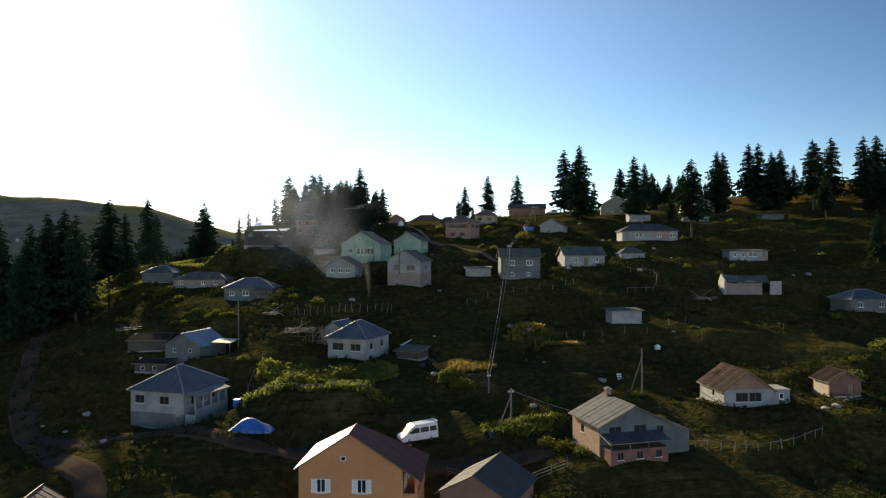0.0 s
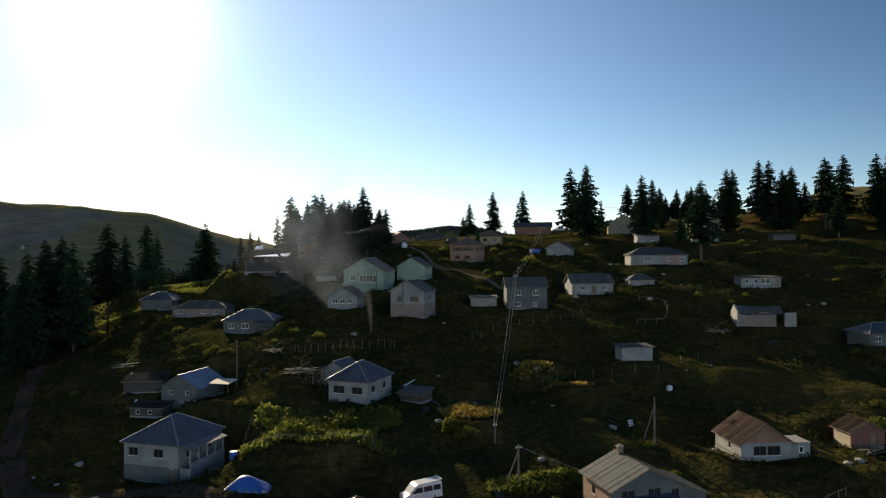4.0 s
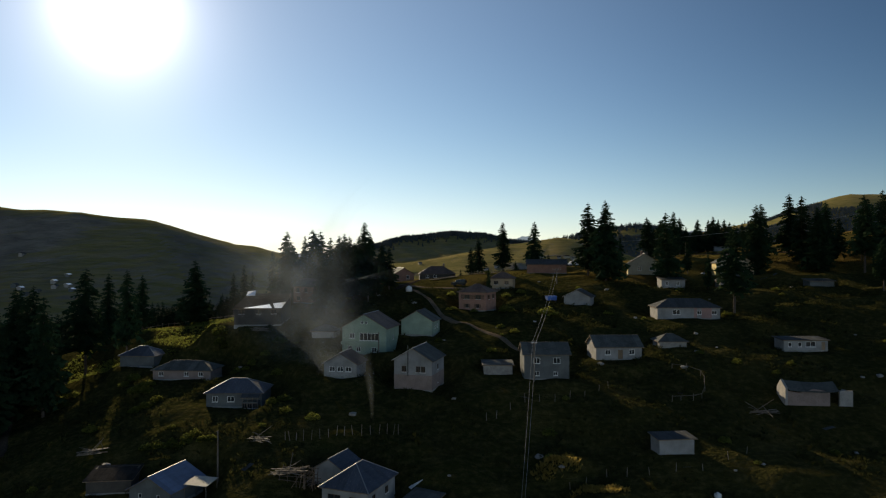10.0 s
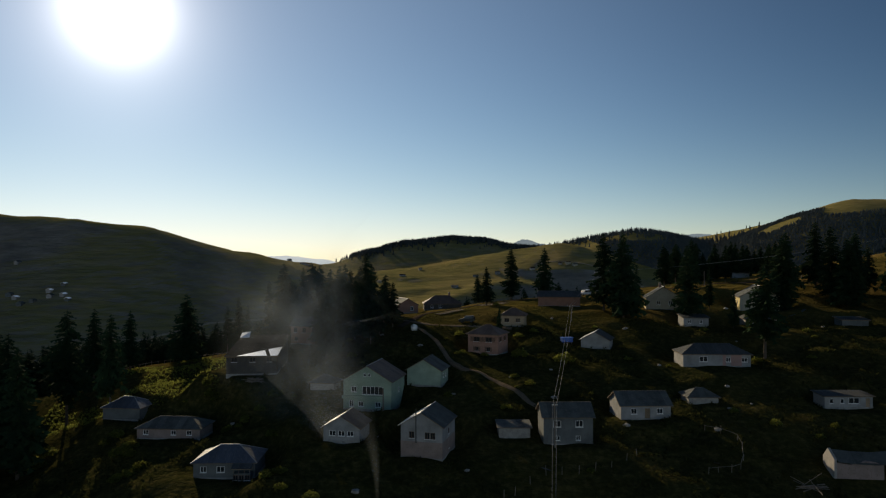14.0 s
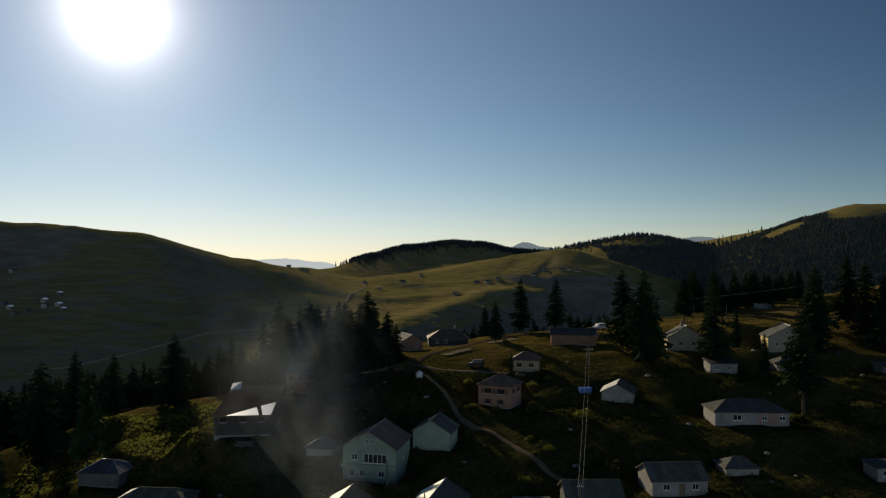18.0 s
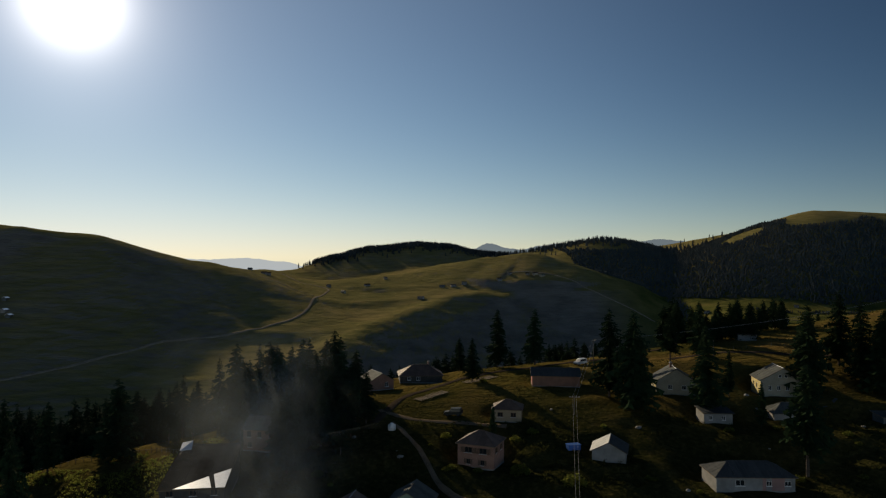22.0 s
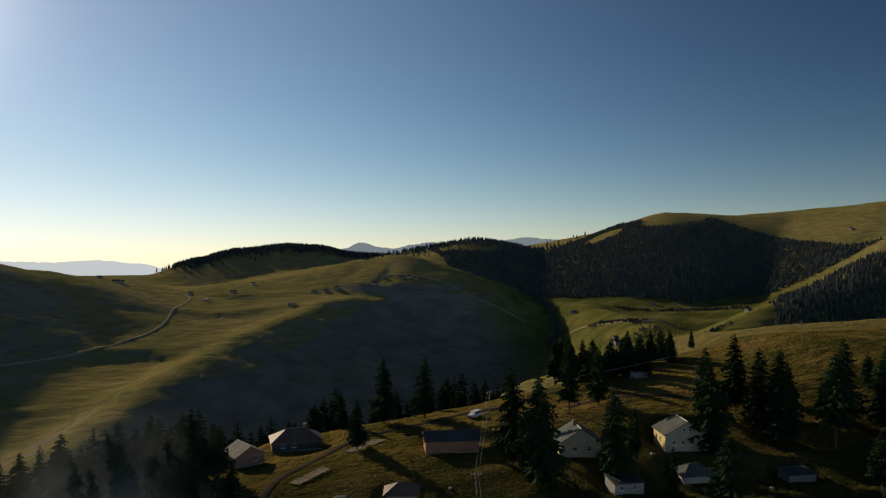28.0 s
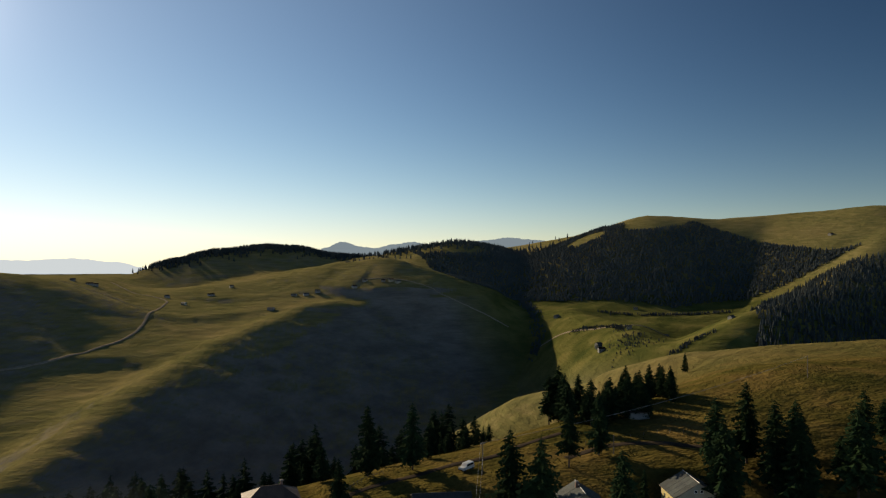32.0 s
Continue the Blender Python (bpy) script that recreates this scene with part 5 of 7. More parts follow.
def blotched(rng, n, x0, x1, y0, y1, keep):
    xs, ys = rng.uniform(x0, x1, n), rng.uniform(y0, y1, n)
    k = keep(xs, ys)
    return xs[k], ys[k]


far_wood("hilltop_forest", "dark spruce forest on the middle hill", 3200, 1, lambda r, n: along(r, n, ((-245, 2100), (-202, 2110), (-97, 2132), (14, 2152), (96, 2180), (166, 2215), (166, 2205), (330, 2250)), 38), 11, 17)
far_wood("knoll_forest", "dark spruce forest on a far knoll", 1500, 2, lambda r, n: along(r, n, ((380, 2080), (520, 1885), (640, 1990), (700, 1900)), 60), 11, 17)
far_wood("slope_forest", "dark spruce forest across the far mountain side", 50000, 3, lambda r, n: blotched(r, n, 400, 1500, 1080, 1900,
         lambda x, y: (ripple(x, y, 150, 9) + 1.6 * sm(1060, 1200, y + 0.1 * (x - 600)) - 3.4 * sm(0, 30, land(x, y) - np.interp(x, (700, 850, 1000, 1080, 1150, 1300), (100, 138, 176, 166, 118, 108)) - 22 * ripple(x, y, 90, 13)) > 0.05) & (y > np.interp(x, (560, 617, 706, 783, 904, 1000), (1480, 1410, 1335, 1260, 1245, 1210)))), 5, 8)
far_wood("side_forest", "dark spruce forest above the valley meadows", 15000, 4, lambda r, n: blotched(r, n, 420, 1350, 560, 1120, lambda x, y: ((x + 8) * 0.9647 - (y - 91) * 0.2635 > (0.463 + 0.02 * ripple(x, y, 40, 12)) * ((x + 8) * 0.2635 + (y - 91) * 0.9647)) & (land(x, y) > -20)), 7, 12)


def hedge_line(pts, wide):
    return lambda r, n: along(r, n, pts, wide)


far_wood("gully_scrub", "dark scrub along a gully in the meadow", 170, 6, hedge_line(((448, 790), (478, 808), (500, 815), (523, 818), (563, 842)), 2.5), 2, 4)
far_wood("field_scrub", "low dark bushes along the field edges", 220, 7, hedge_line(((503, 1138), (517, 1085), (529, 1033), (520, 1000)), 4), 2, 5)
far_wood("bench_scrub", "dark hedge below the forest edge", 240, 8, hedge_line(((640, 1300), (707, 1240), (745, 1223), (798, 1210), (860, 1190)), 4), 3, 6)
far_wood("creek_scrub", "bushes and small trees along the creek", 260, 9, hedge_line(((560, 1500), (545, 1446), (535, 1387), (485, 1227), (445, 1172)), 6), 4, 9)
far_wood("meadow_scrub", "scattered scrub on a damp patch of meadow", 160, 10, hedge_line(((465, 880), (490, 930), (500, 960)), 16), 2, 4)


# ---- mountains on the horizon, their blue haze painted as glow ----
def mountains(name, label, pts, y, colour):
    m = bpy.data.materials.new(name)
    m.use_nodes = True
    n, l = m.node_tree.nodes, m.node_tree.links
    # flat glowing colour: distance haze is painted in, no light falls on it
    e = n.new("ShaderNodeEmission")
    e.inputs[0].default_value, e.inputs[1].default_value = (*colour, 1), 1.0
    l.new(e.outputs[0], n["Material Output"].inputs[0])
    g = Geo()
    rng = random.Random(3)
    fine = []
    for (x0, z0), (x1, z1) in zip(pts, pts[1:]):
        for i in range(12):
            u = i / 12
            s = u * u * (3 - 2 * u)
            fine.append((x0 + (x1 - x0) * u, z0 + (z1 - z0) * s + rng.uniform(-2.5, 2.5)))
    for (x0, z0), (x1, z1) in zip(fine, fine[1:]):
        g.add([(x0, y - 250, -150), (x1, y - 250, -150), (x1, y, z1), (x0, y, z0), (x0, y + 300, -150), (x1, y + 300, -150)], [(0, 1, 2, 3), (3, 2, 5, 4)])
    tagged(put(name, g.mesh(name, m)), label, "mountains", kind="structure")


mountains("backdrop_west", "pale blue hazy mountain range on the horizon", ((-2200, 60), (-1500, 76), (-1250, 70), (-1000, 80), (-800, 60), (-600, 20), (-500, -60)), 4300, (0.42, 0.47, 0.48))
mountains("backdrop_north", "rounded mountains behind the forest in painted blue-grey haze", ((250, 40), (380, 145), (480, 182), (600, 152), (690, 144), (800, 168), (915, 184), (1050, 166), (1200, 160), (1400, 198), (1544, 216), (1750, 202), (2000, 170), (2500, 120)), 4200, (0.135, 0.172, 0.19))


# ---- tracks and roads ----
def smooth_line(pts, step):
    """Points along a rounded line through pts."""
    out, n = [], len(pts)
    for i in range(n - 1):
        p0, p1, p2, p3 = (np.array(pts[max(0, min(n - 1, j))], float) for j in (i - 1, i, i + 1, i + 2))
        k = max(2, int(np.linalg.norm(p2 - p1) / step))
        for u in np.arange(k) / k:
            out.append(0.5 * (2 * p1 + (p2 - p0) * u + (2 * p0 - 5 * p1 + 4 * p2 - p3) * u**2 + (3 * p1 - p0 - 3 * p2 + p3) * u**3))
    out.append(np.array(pts[-1], float))
    return np.array(out)


def road(name, label, pts, wide, material, step=1.2, lift=0.10):
    """A worn track laid on the ground, with ragged edges and two ruts."""
    rng = np.random.RandomState(len(name))
    c = smooth_line(pts, step)
    d = np.gradient(c, axis=0)
    d /= np.hypot(d[:, 0], d[:, 1])[:, None]
    nrm = np.stack([-d[:, 1], d[:, 0]], 1)
    offs = np.array([-0.5, -0.44, -0.3, -0.18, 0.0, 0.18, 0.3, 0.44, 0.5])
    rise = np.array([-0.35, 0.0, -0.03, 0.02, 0.04, 0.02, -0.03, 0.0, -0.35])
    V, F = [], []
    for i in range(len(c)):
        w = wide * (0.9 + 0.2 * rng.rand(9))
        p = c[i] + nrm[i] * (offs * w)[:, None]
        z = np.maximum(ground(p[:, 0], p[:, 1]), float(ground(c[i, 0], c[i, 1])) - 0.15) + lift + rise * lift / 0.1 * 1.0
        V += [tuple(q) for q in np.column_stack([p, z])]
    for i in range(len(c) - 1):
        F += [(i * 9 + j, (i + 1) * 9 + j, (i + 1) * 9 + j + 1, i * 9 + j + 1) for j in range(8)]
    tagged(new(name, mesh_of(name, V, F, material, True)), label, "road", kind="structure")


road("road_west", "pale dirt road climbing past the spruces", ((-33.5, 60), (-35.6, 67.5), (-38.8, 74.5), (-43.4, 79), (-52, 88.5), (-58.8, 96.2), (-65.3, 105.2), (-70.6, 115), (-77.3, 128.4), (-84, 142), (-92, 156), (-99, 172)), 3.4, "soil")
road("road_terrace", "dirt lane past the white houses", ((-58, 95), (-48, 89.5), (-36, 86.5), (-22, 82.6), (-9, 80.4), (4, 79.8), (13, 81)), 3.0, "soil")
road("path_slope", "worn pale path slanting down the pasture", ((-12, 206), (-6, 192), (-2, 180), (4.5, 173), (9, 166), (14, 159), (22, 153)), 1.1, "trodden")
road("road_crest", "rutted dirt road over the crest", ((-16, 206), (-13, 214), (-9, 224), (-1, 234), (6, 242), (16, 248.5), (28, 252), (41, 256), (50, 257), (62, 262), (74, 266)), 2.2, "soil")
road("track_crest", "twin-rutted track beside the meadow", ((-15, 214), (-9, 208.5), (-2, 205.2), (6, 203.6), (13, 202)), 1.5, "trodden")
road("path_meadow", "bare earth path across the brown meadow", ((66, 246), (78, 249), (90, 246), (102, 238), (112, 232)), 2.6, "soil")
road("road_far", "pale gravel road winding over the far saddle", ((-420, 715), (-366, 759), (-334, 791), (-297, 830), (-240, 935), (-190, 1021), (-173, 1060), (-166, 1122), (-168, 1208), (-162, 1327), (-166, 1385), (-195, 1432), (-227, 1460), (-262, 1520), (-300, 1620)), 4, "gravel", 8, 0.5)
road("track_saddle", "thin pale cart track across the far pasture", ((-330, 1330), (-270, 1300), (-210, 1262), (-168, 1240)), 2.5, "gravel", 8, 0.4)
road("track_far", "pale track along the far spur", ((190, 1420), (275, 1396), (314, 1370), (349, 1332), (399, 1311), (447, 1288)), 3, "gravel", 8, 0.6)
road("track_valley", "pale track in the valley meadow", ((470, 1200), (501, 1158), (517, 1069), (547, 1018), (610, 1000), (690, 1020)), 4, "gravel", 8, 0.5)


# ---- vehicles ----
M["vanpaint"] = mat("white_van_paint", (0.62, 0.62, 0.62), (0.54, 0.54, 0.53), 1.5, 0.35, fine=4, bump=0.03, spec=0.5)
M["darkpaint"] = mat("dark_green_car_paint", (0.022, 0.026, 0.022), rough=0.5, bump=0.03, spec=0.25)
M["tyre"] = mat("black_rubber", (0.02, 0.02, 0.02), rough=0.9)
M["cable"] = mat("dull_aluminium_cable", (0.30, 0.30, 0.29), rough=0.6, spec=0.3)
M["lamp"] = mat("clear_lamp_glass", (0.6, 0.6, 0.58), rough=0.15, spec=0.7)
M["redlamp"] = mat("red_lamp_glass", (0.4, 0.02, 0.015), rough=0.2)
M["bluetarp"] = mat("blue_tarpaulin", (0.03, 0.12, 0.42), (0.025, 0.09, 0.32), 0.8, 0.45, c=(0.10, 0.22, 0.5), fine=4, bump=0.5, dist=0.08)
M["whitetank"] = mat("white_plastic", (0.62, 0.64, 0.64), rough=0.5)


def wheel(parent, x, y, r):
    m = pose(x, y, r, 90, 0, 0)
    w = put("wheel", shared(("hub", r), lambda: Geo().tube((0, 0, -0.08), (0, 0, 0.08), r * 0.35, r * 0.35, 12).mesh("wheel", "tyre")), parent, m)
    put("tyre", shared(("tyre", r), lambda: Geo().tube((0, 0, -0.11), (0, 0, 0.11), r, r, 20).mesh("tyre", "tyre", True)), w)
    put("rim", shared(("rim", r), lambda: Geo().tube((0, 0, -0.125), (0, 0, 0.125), r * 0.6, r * 0.6, 14).mesh("rim", "tin")), w)


def vehicle(name, label, x, y, yaw, profile, wide, paint, glass, wheels, r, extras, tint=0.92):
    """A car whose nose points to +x: side profile, windows (x0, x1, z0, z1), wheel positions."""
    z = gz(x, y) + 0.03
    fx, fy = math.cos(radians(yaw)), math.sin(radians(yaw))
    tilt = math.degrees(math.atan2(gz(x + 1.6 * fx, y + 1.6 * fy) - gz(x - 1.6 * fx, y - 1.6 * fy), 3.2))
    V = tagged(new(name), label, name)
    V.matrix_basis = pose(x, y, z, 0, 0, yaw) @ pose(0, 0, 0, 0, -tilt, 0)
    bm = bmesh.new()
    rows = []
    for yy, s in ((-wide / 2, 1.0), (-wide / 2 + 0.10, 1.0), (wide / 2 - 0.10, 1.0), (wide / 2, 1.0)):
        edge = abs(yy) > wide / 2 - 0.01
        rows.append([bm.verts.new((px * (0.985 if edge else 1), yy * (tint if pz > 1.2 else 1.0), pz - (0.05 if edge and pz > 0.8 else 0))) for px, pz in profile])
    n = len(profile)
    for a, b in zip(rows, rows[1:]):
        for i in range(n):
            bm.faces.new((a[i], a[(i + 1) % n], b[(i + 1) % n], b[i]))
    bm.faces.new(rows[0][::-1]); bm.faces.new(rows[-1])
    bmesh.ops.recalc_face_normals(bm, faces=bm.faces)
    bmesh.ops.bevel(bm, geom=[e for e in bm.edges if len(e.link_faces) == 2 and e.calc_face_angle() > 0.5], offset=0.04, segments=2, affect="EDGES")
    me = bpy.data.meshes.new("body")
    bm.to_mesh(me); bm.free()
    me.materials.append(M[paint])
    put("body", me, V)
    for x0, x1, z0, z1, lean in glass:
        for s in (-1, 1):
            yo = s * (wide / 2 * (1 + tint) / 2 + 0.012)
            k = s * 0.03
            g = Geo().add([(x0, yo + k, z0), (x1, yo + k, z0), (x1 - lean, yo - k, z1), (x0, yo - k, z1), (x0, yo + k - s * 0.08, z0), (x1, yo + k - s * 0.08, z0), (x1 - lean, yo - k - s * 0.08, z1), (x0, yo - k - s * 0.08, z1)],
                          [(0, 1, 2, 3), (4, 7, 6, 5), (0, 4, 5, 1), (1, 5, 6, 2), (2, 6, 7, 3), (3, 7, 4, 0)])
            put("side_window", g.mesh("side_window", "glass"), V)
    for px in wheels:
        for s in (-1, 1):
            wheel(V, px, s * (wide / 2 - 0.12), r)
    for nm, material, box in extras:
        put(nm, Geo().box(*box).mesh(nm, material), V)
    return V


vehicle("minibus", "white high-roofed minibus parked on the lane", -3.2, 85.0, 204, ((-2.45, 0.35), (2.35, 0.35), (2.48, 0.6), (2.42, 0.95), (1.75, 1.25), (1.05, 2.0), (0.7, 2.2), (-2.3, 2.28), (-2.42, 2.0)), 1.95, "vanpaint",
        ((-2.2, -1.3, 1.25, 1.85, 0.0), (-1.15, -0.05, 1.25, 1.85, 0.0), (0.1, 1.35, 1.25, 1.85, 0.5)), (-1.45, 1.5), 0.33,
        (("bumper", "tyre", (2.4, 2.56, -0.9, 0.9, 0.3, 0.55)), ("rear_bumper", "tyre", (-2.56, -2.4, -0.9, 0.9, 0.3, 0.5)), ("headlight", "lamp", (2.3, 2.47, -0.85, -0.5, 0.66, 0.86)), ("headlight", "lamp", (2.3, 2.47, 0.5, 0.85, 0.66, 0.86)),
         ("tail_light", "redlamp", (-2.47, -2.38, -0.95, -0.8, 0.9, 1.3)), ("tail_light", "redlamp", (-2.47, -2.38, 0.8, 0.95, 0.9, 1.3)), ("spoiler", "vanpaint", (-2.5, -2.2, -0.8, 0.8, 2.3, 2.38)), ("mirror", "tyre", (1.25, 1.4, -1.18, -1.0, 1.3, 1.55)), ("mirror", "tyre", (1.25, 1.4, 1.0, 1.18, 1.3, 1.55))))
CAR = ((-2.0, 0.35), (1.95, 0.35), (2.05, 0.6), (1.95, 0.95), (0.95, 1.05), (0.45, 1.72), (-1.8, 1.76), (-2.02, 1.1))
for label, x, y, yaw, paint in (("dark jeep standing by the crest track", 1.8, 208.4, 168, "darkpaint"), ("white-fronted car parked on the crest road", 41.5, 250.5, 210, "vanpaint")):
    vehicle("car", label, x, y, yaw, CAR, 1.75, paint, ((-1.7, -0.75, 1.12, 1.6, 0.0), (-0.65, 0.75, 1.12, 1.6, 0.3)), (-1.25, 1.25), 0.34,
            (("bumper", "tyre", (1.95, 2.1, -0.8, 0.8, 0.35, 0.55)), ("headlight", "lamp", (1.9, 2.04, -0.78, -0.5, 0.65, 0.85)), ("headlight", "lamp", (1.9, 2.04, 0.5, 0.78, 0.65, 0.85)), ("spare_wheel", "tyre", (-2.2, -2.02, -0.35, 0.35, 0.7, 1.35))))


# ---- poles, wires, fences ----
def utility_pole(label, x, y, top, bar=0.0, turn=0.0, brace=False):
    z = gz(x, y)
    P = tagged(new("utility_pole"), label, "pole", "poles")
    P.matrix_basis = pose(x, y, z, 0, 0, turn)
    h = top - z
    put("mast", Geo().tube((0, 0, -0.6), (0, 0, h), 0.15, 0.10, 9).mesh("mast", "post"), P)
    if bar:
        put("crossarm", Geo().box(-bar, bar, -0.06, 0.06, h - 0.55, h - 0.42).mesh("crossarm", "post"), P)
        for s in (-bar + 0.1, -bar * 0.35, bar * 0.35, bar - 0.1):
            put("insulator", shared("insulator", lambda: Geo().tube((0, 0, 0), (0, 0, 0.18), 0.06, 0.04, 8).mesh("insulator", "frame")), P, Matrix.Translation((s, 0, h - 0.42)))
    if brace:
        put("brace", Geo().tube((-1.7, 0.3, -0.4), (-0.05, 0, h * 0.8), 0.09, 0.08, 7).mesh("brace", "post"), P)
    return P


utility_pole("weathered power pole with crossarm on the crest", 28.9, 206.4, 55.6, 1.1, -10)
utility_pole("wooden pole with white insulators beside the grey house", 14.6, 144.6, 43.2, 0.5, 0)
utility_pole("braced wooden pole above the pasture", 28.2, 95.7, 27.8, 0.0, 0, True)
utility_pole("short braced pole on the bank", 8.7, 86.8, 24.0, 0.45, 20, True)
utility_pole("leaning wooden pole by the cottage", -35.8, 119.3, 32.9)
utility_pole("wooden pole at the end of the wires", 6.6, 97.0, 24.2, 0.3, 0)
utility_pole("tall thin pole beside the crest road", 44.0, 245.7, 63.4, 0.5, 10)
utility_pole("short pole on the brown meadow", 77.5, 243.0, 63.5)
utility_pole("lone pole on the meadow ridge", 160.0, 268.0, 76.5)
utility_pole("pole standing in the dark stand", 112.0, 226.0, 68.0)
utility_pole("slender pole in front of the pale green house", -15.4, 155.0, 43.6)


def wire(a, b, sag):
    a, b = Vector(a), Vector(b)
    g = Geo()
    n = 14
    pts = [a.lerp(b, i / n) - Vector((0, 0, sag * 4 * (i / n) * (1 - i / n))) for i in range(n + 1)]
    turn = (b - a).to_track_quat("Z", "Y").to_matrix()
    ring = [turn @ Vector((0.021 * math.cos(k * math.tau / 5), 0.021 * math.sin(k * math.tau / 5), 0)) for k in range(5)]
    g.add([p + r for p in pts for r in ring], [(5 * i + k, 5 * i + (k + 1) % 5, 5 * i + 5 + (k + 1) % 5, 5 * i + 5 + k) for i in range(n) for k in range(5)])
    tagged(new("power_wire", g.mesh("power_wire", "cable")), "thin sagging power line between poles", "wire", "wires")


for s in (-0.4, 0.4):
    wire((28.9 + s, 206.4, 55.3), (14.6 + s * 0.8, 144.6, 43.0), 1.2)
    wire((14.6 + s * 0.8, 144.6, 42.8), (6.6 + s * 0.5, 97.0, 24.1), 0.8)
    wire((28.9 + s, 206.4, 55.3), (44.0 + s, 245.7, 63.2), 0.7)
    wire((44.0 + s, 245.7, 63.2), (160.0 + s, 268.0, 76.3), 2.0)
wire((8.7, 86.8, 23.8), (20.5, 78.5, 21.6), 0.3)


def fence(label, pts, gap, h, rails=0, seed=1):
    """Uneven fence posts along a line, with split rails between them where there are any."""
    rng = random.Random(seed)
    c = smooth_line(pts, gap)
    Fn = tagged(new("fence"), label, "fence", "fences")
    x0, y0 = float(c[0][0]), float(c[0][1])
    z0 = gz(x0, y0)
    Fn.matrix_basis = Matrix.Translation((x0, y0, z0))
    tips = []
    for x, y in c:
        hh = h * rng.uniform(0.75, 1.2)
        z = gz(x, y) - z0
        m = Matrix.Translation((x - x0, y - y0, z)) @ pose(0, 0, 0, rng.uniform(-7, 7), rng.uniform(-7, 7), rng.random() * 90) @ Matrix.Diagonal((1, 1, hh / 1.2, 1))
        put("post", post_mesh(1.2, 0.055), Fn, m)
        tips.append(Vector((x - x0, y - y0, z + h * 0.75)))
    for a, b in zip(tips, tips[1:]):
        for k in range(rails):
            d = Vector((0, 0, -k * h * 0.3))
            put("rail", Geo().tube(a + d + Vector((0, 0, rng.uniform(-0.06, 0.06))), b + d + Vector((0, 0, rng.uniform(-0.06, 0.06))), 0.045, 0.04, 5).mesh("rail", "post"), Fn)


fence("row of pale uneven fence posts behind the white house", ((-27, 124.6), (-18, 126.2), (-9.5, 127.6)), 1.1, 1.5, 0, 3)
fence("split-rail fence along the lane", ((0.5, 78.4), (7, 77.2), (14, 76.4)), 2.2, 1.2, 3, 4)
fence("old garden fence of sticks and rails", ((-28.6, 103), (-29, 99), (-26, 95.6), (-19, 94.2), (-10, 94.8)), 1.6, 1.2, 1, 5)
fence("fence posts along the grassy knoll", ((-98, 215), (-90, 217), (-79, 219), (-67, 217.5), (-60, 212), (-56, 204)), 1.4, 1.1, 1, 6)
fence("low stick fence beside the grey house", ((29, 80.5), (34, 79), (40, 79.8), (46, 82)), 1.3, 1.1, 1, 7)
fence("paddock fence on the crest", ((5, 239), (10, 246), (16, 253.5), (22, 257)), 1.5, 1.1, 1, 8)
fence("sparse posts across the pasture", ((16, 116), (22, 119), (28, 118), (36, 118.5), (44, 122)), 3.0, 1.3, 0, 9)
fence("sparse posts below the grey house", ((5, 133), (12, 137), (20, 138), (28, 143)), 2.6, 1.3, 0, 10)
fence("fence along the meadow path", ((70, 252), (82, 254.5), (95, 251), (108, 243)), 3.0, 1.0, 0, 11)
fence("fence round the garden plot", ((38, 138), (44, 140), (46, 146), (42, 150)), 2.0, 1.2, 1, 12)


# ---- yard things ----
def heap_mesh(name, lx, ly, h, seed, material):
    rng = random.Random(seed)
    g, n, m = Geo(), 14, 9
    vs = []
    for j in range(m + 1):
        for i in range(n + 1):
            u, v = i / n * 2 - 1, j / m * 2 - 1
            e = max(0.0, 1 - abs(u) ** 3) * max(0.0, 1 - abs(v) ** 2.5)
            vs.append((u * lx / 2, v * ly / 2, h * e * (0.75 + 0.35 * math.sin(3.1 * u + seed) * math.cos(2.0 * v)) + rng.uniform(-0.03, 0.03) - 0.05))
    fs = [(j * (n + 1) + i, j * (n + 1) + i + 1, (j + 1) * (n + 1) + i + 1, (j + 1) * (n + 1) + i) for j in range(m) for i in range(n)]
    return g.add(vs, fs).mesh(name, material, True)


ob = tagged(new("covered_heap"), "hay heap under a blue tarpaulin", "tarpaulin")
ob.matrix_basis = pose(-24.4, 86.4, gz(-24.4, 86.4) - 0.1, 0, 0, -6)
put("tarpaulin", heap_mesh("tarpaulin", 5.8, 3.2, 1.45, 2, "bluetarp"), ob)
for i in range(6):
    put("weight_stone", shared("wstone", lambda: heap_mesh("weight_stone", 0.5, 0.4, 0.3, 4, "stone")), ob, Matrix.Translation((-2.5 + i, -1.45, 0.06)))
ob = tagged(new("water_barrel"), "blue plastic barrel beside the white house", "barrel")
ob.matrix_basis = pose(-28.6, 94.2, gz(-28.6, 94.2))
put("drum", Geo().tube((0, 0, 0), (0, 0, 0.45), 0.48, 0.54, 16).tube((0, 0, 0.45), (0, 0, 1.1), 0.54, 0.48, 16).mesh("drum", "bluetarp", True), ob)
put("lid", Geo().tube((0, 0, 1.105), (0, 0, 1.16), 0.5, 0.5, 16).mesh("lid", "whitetank"), ob)
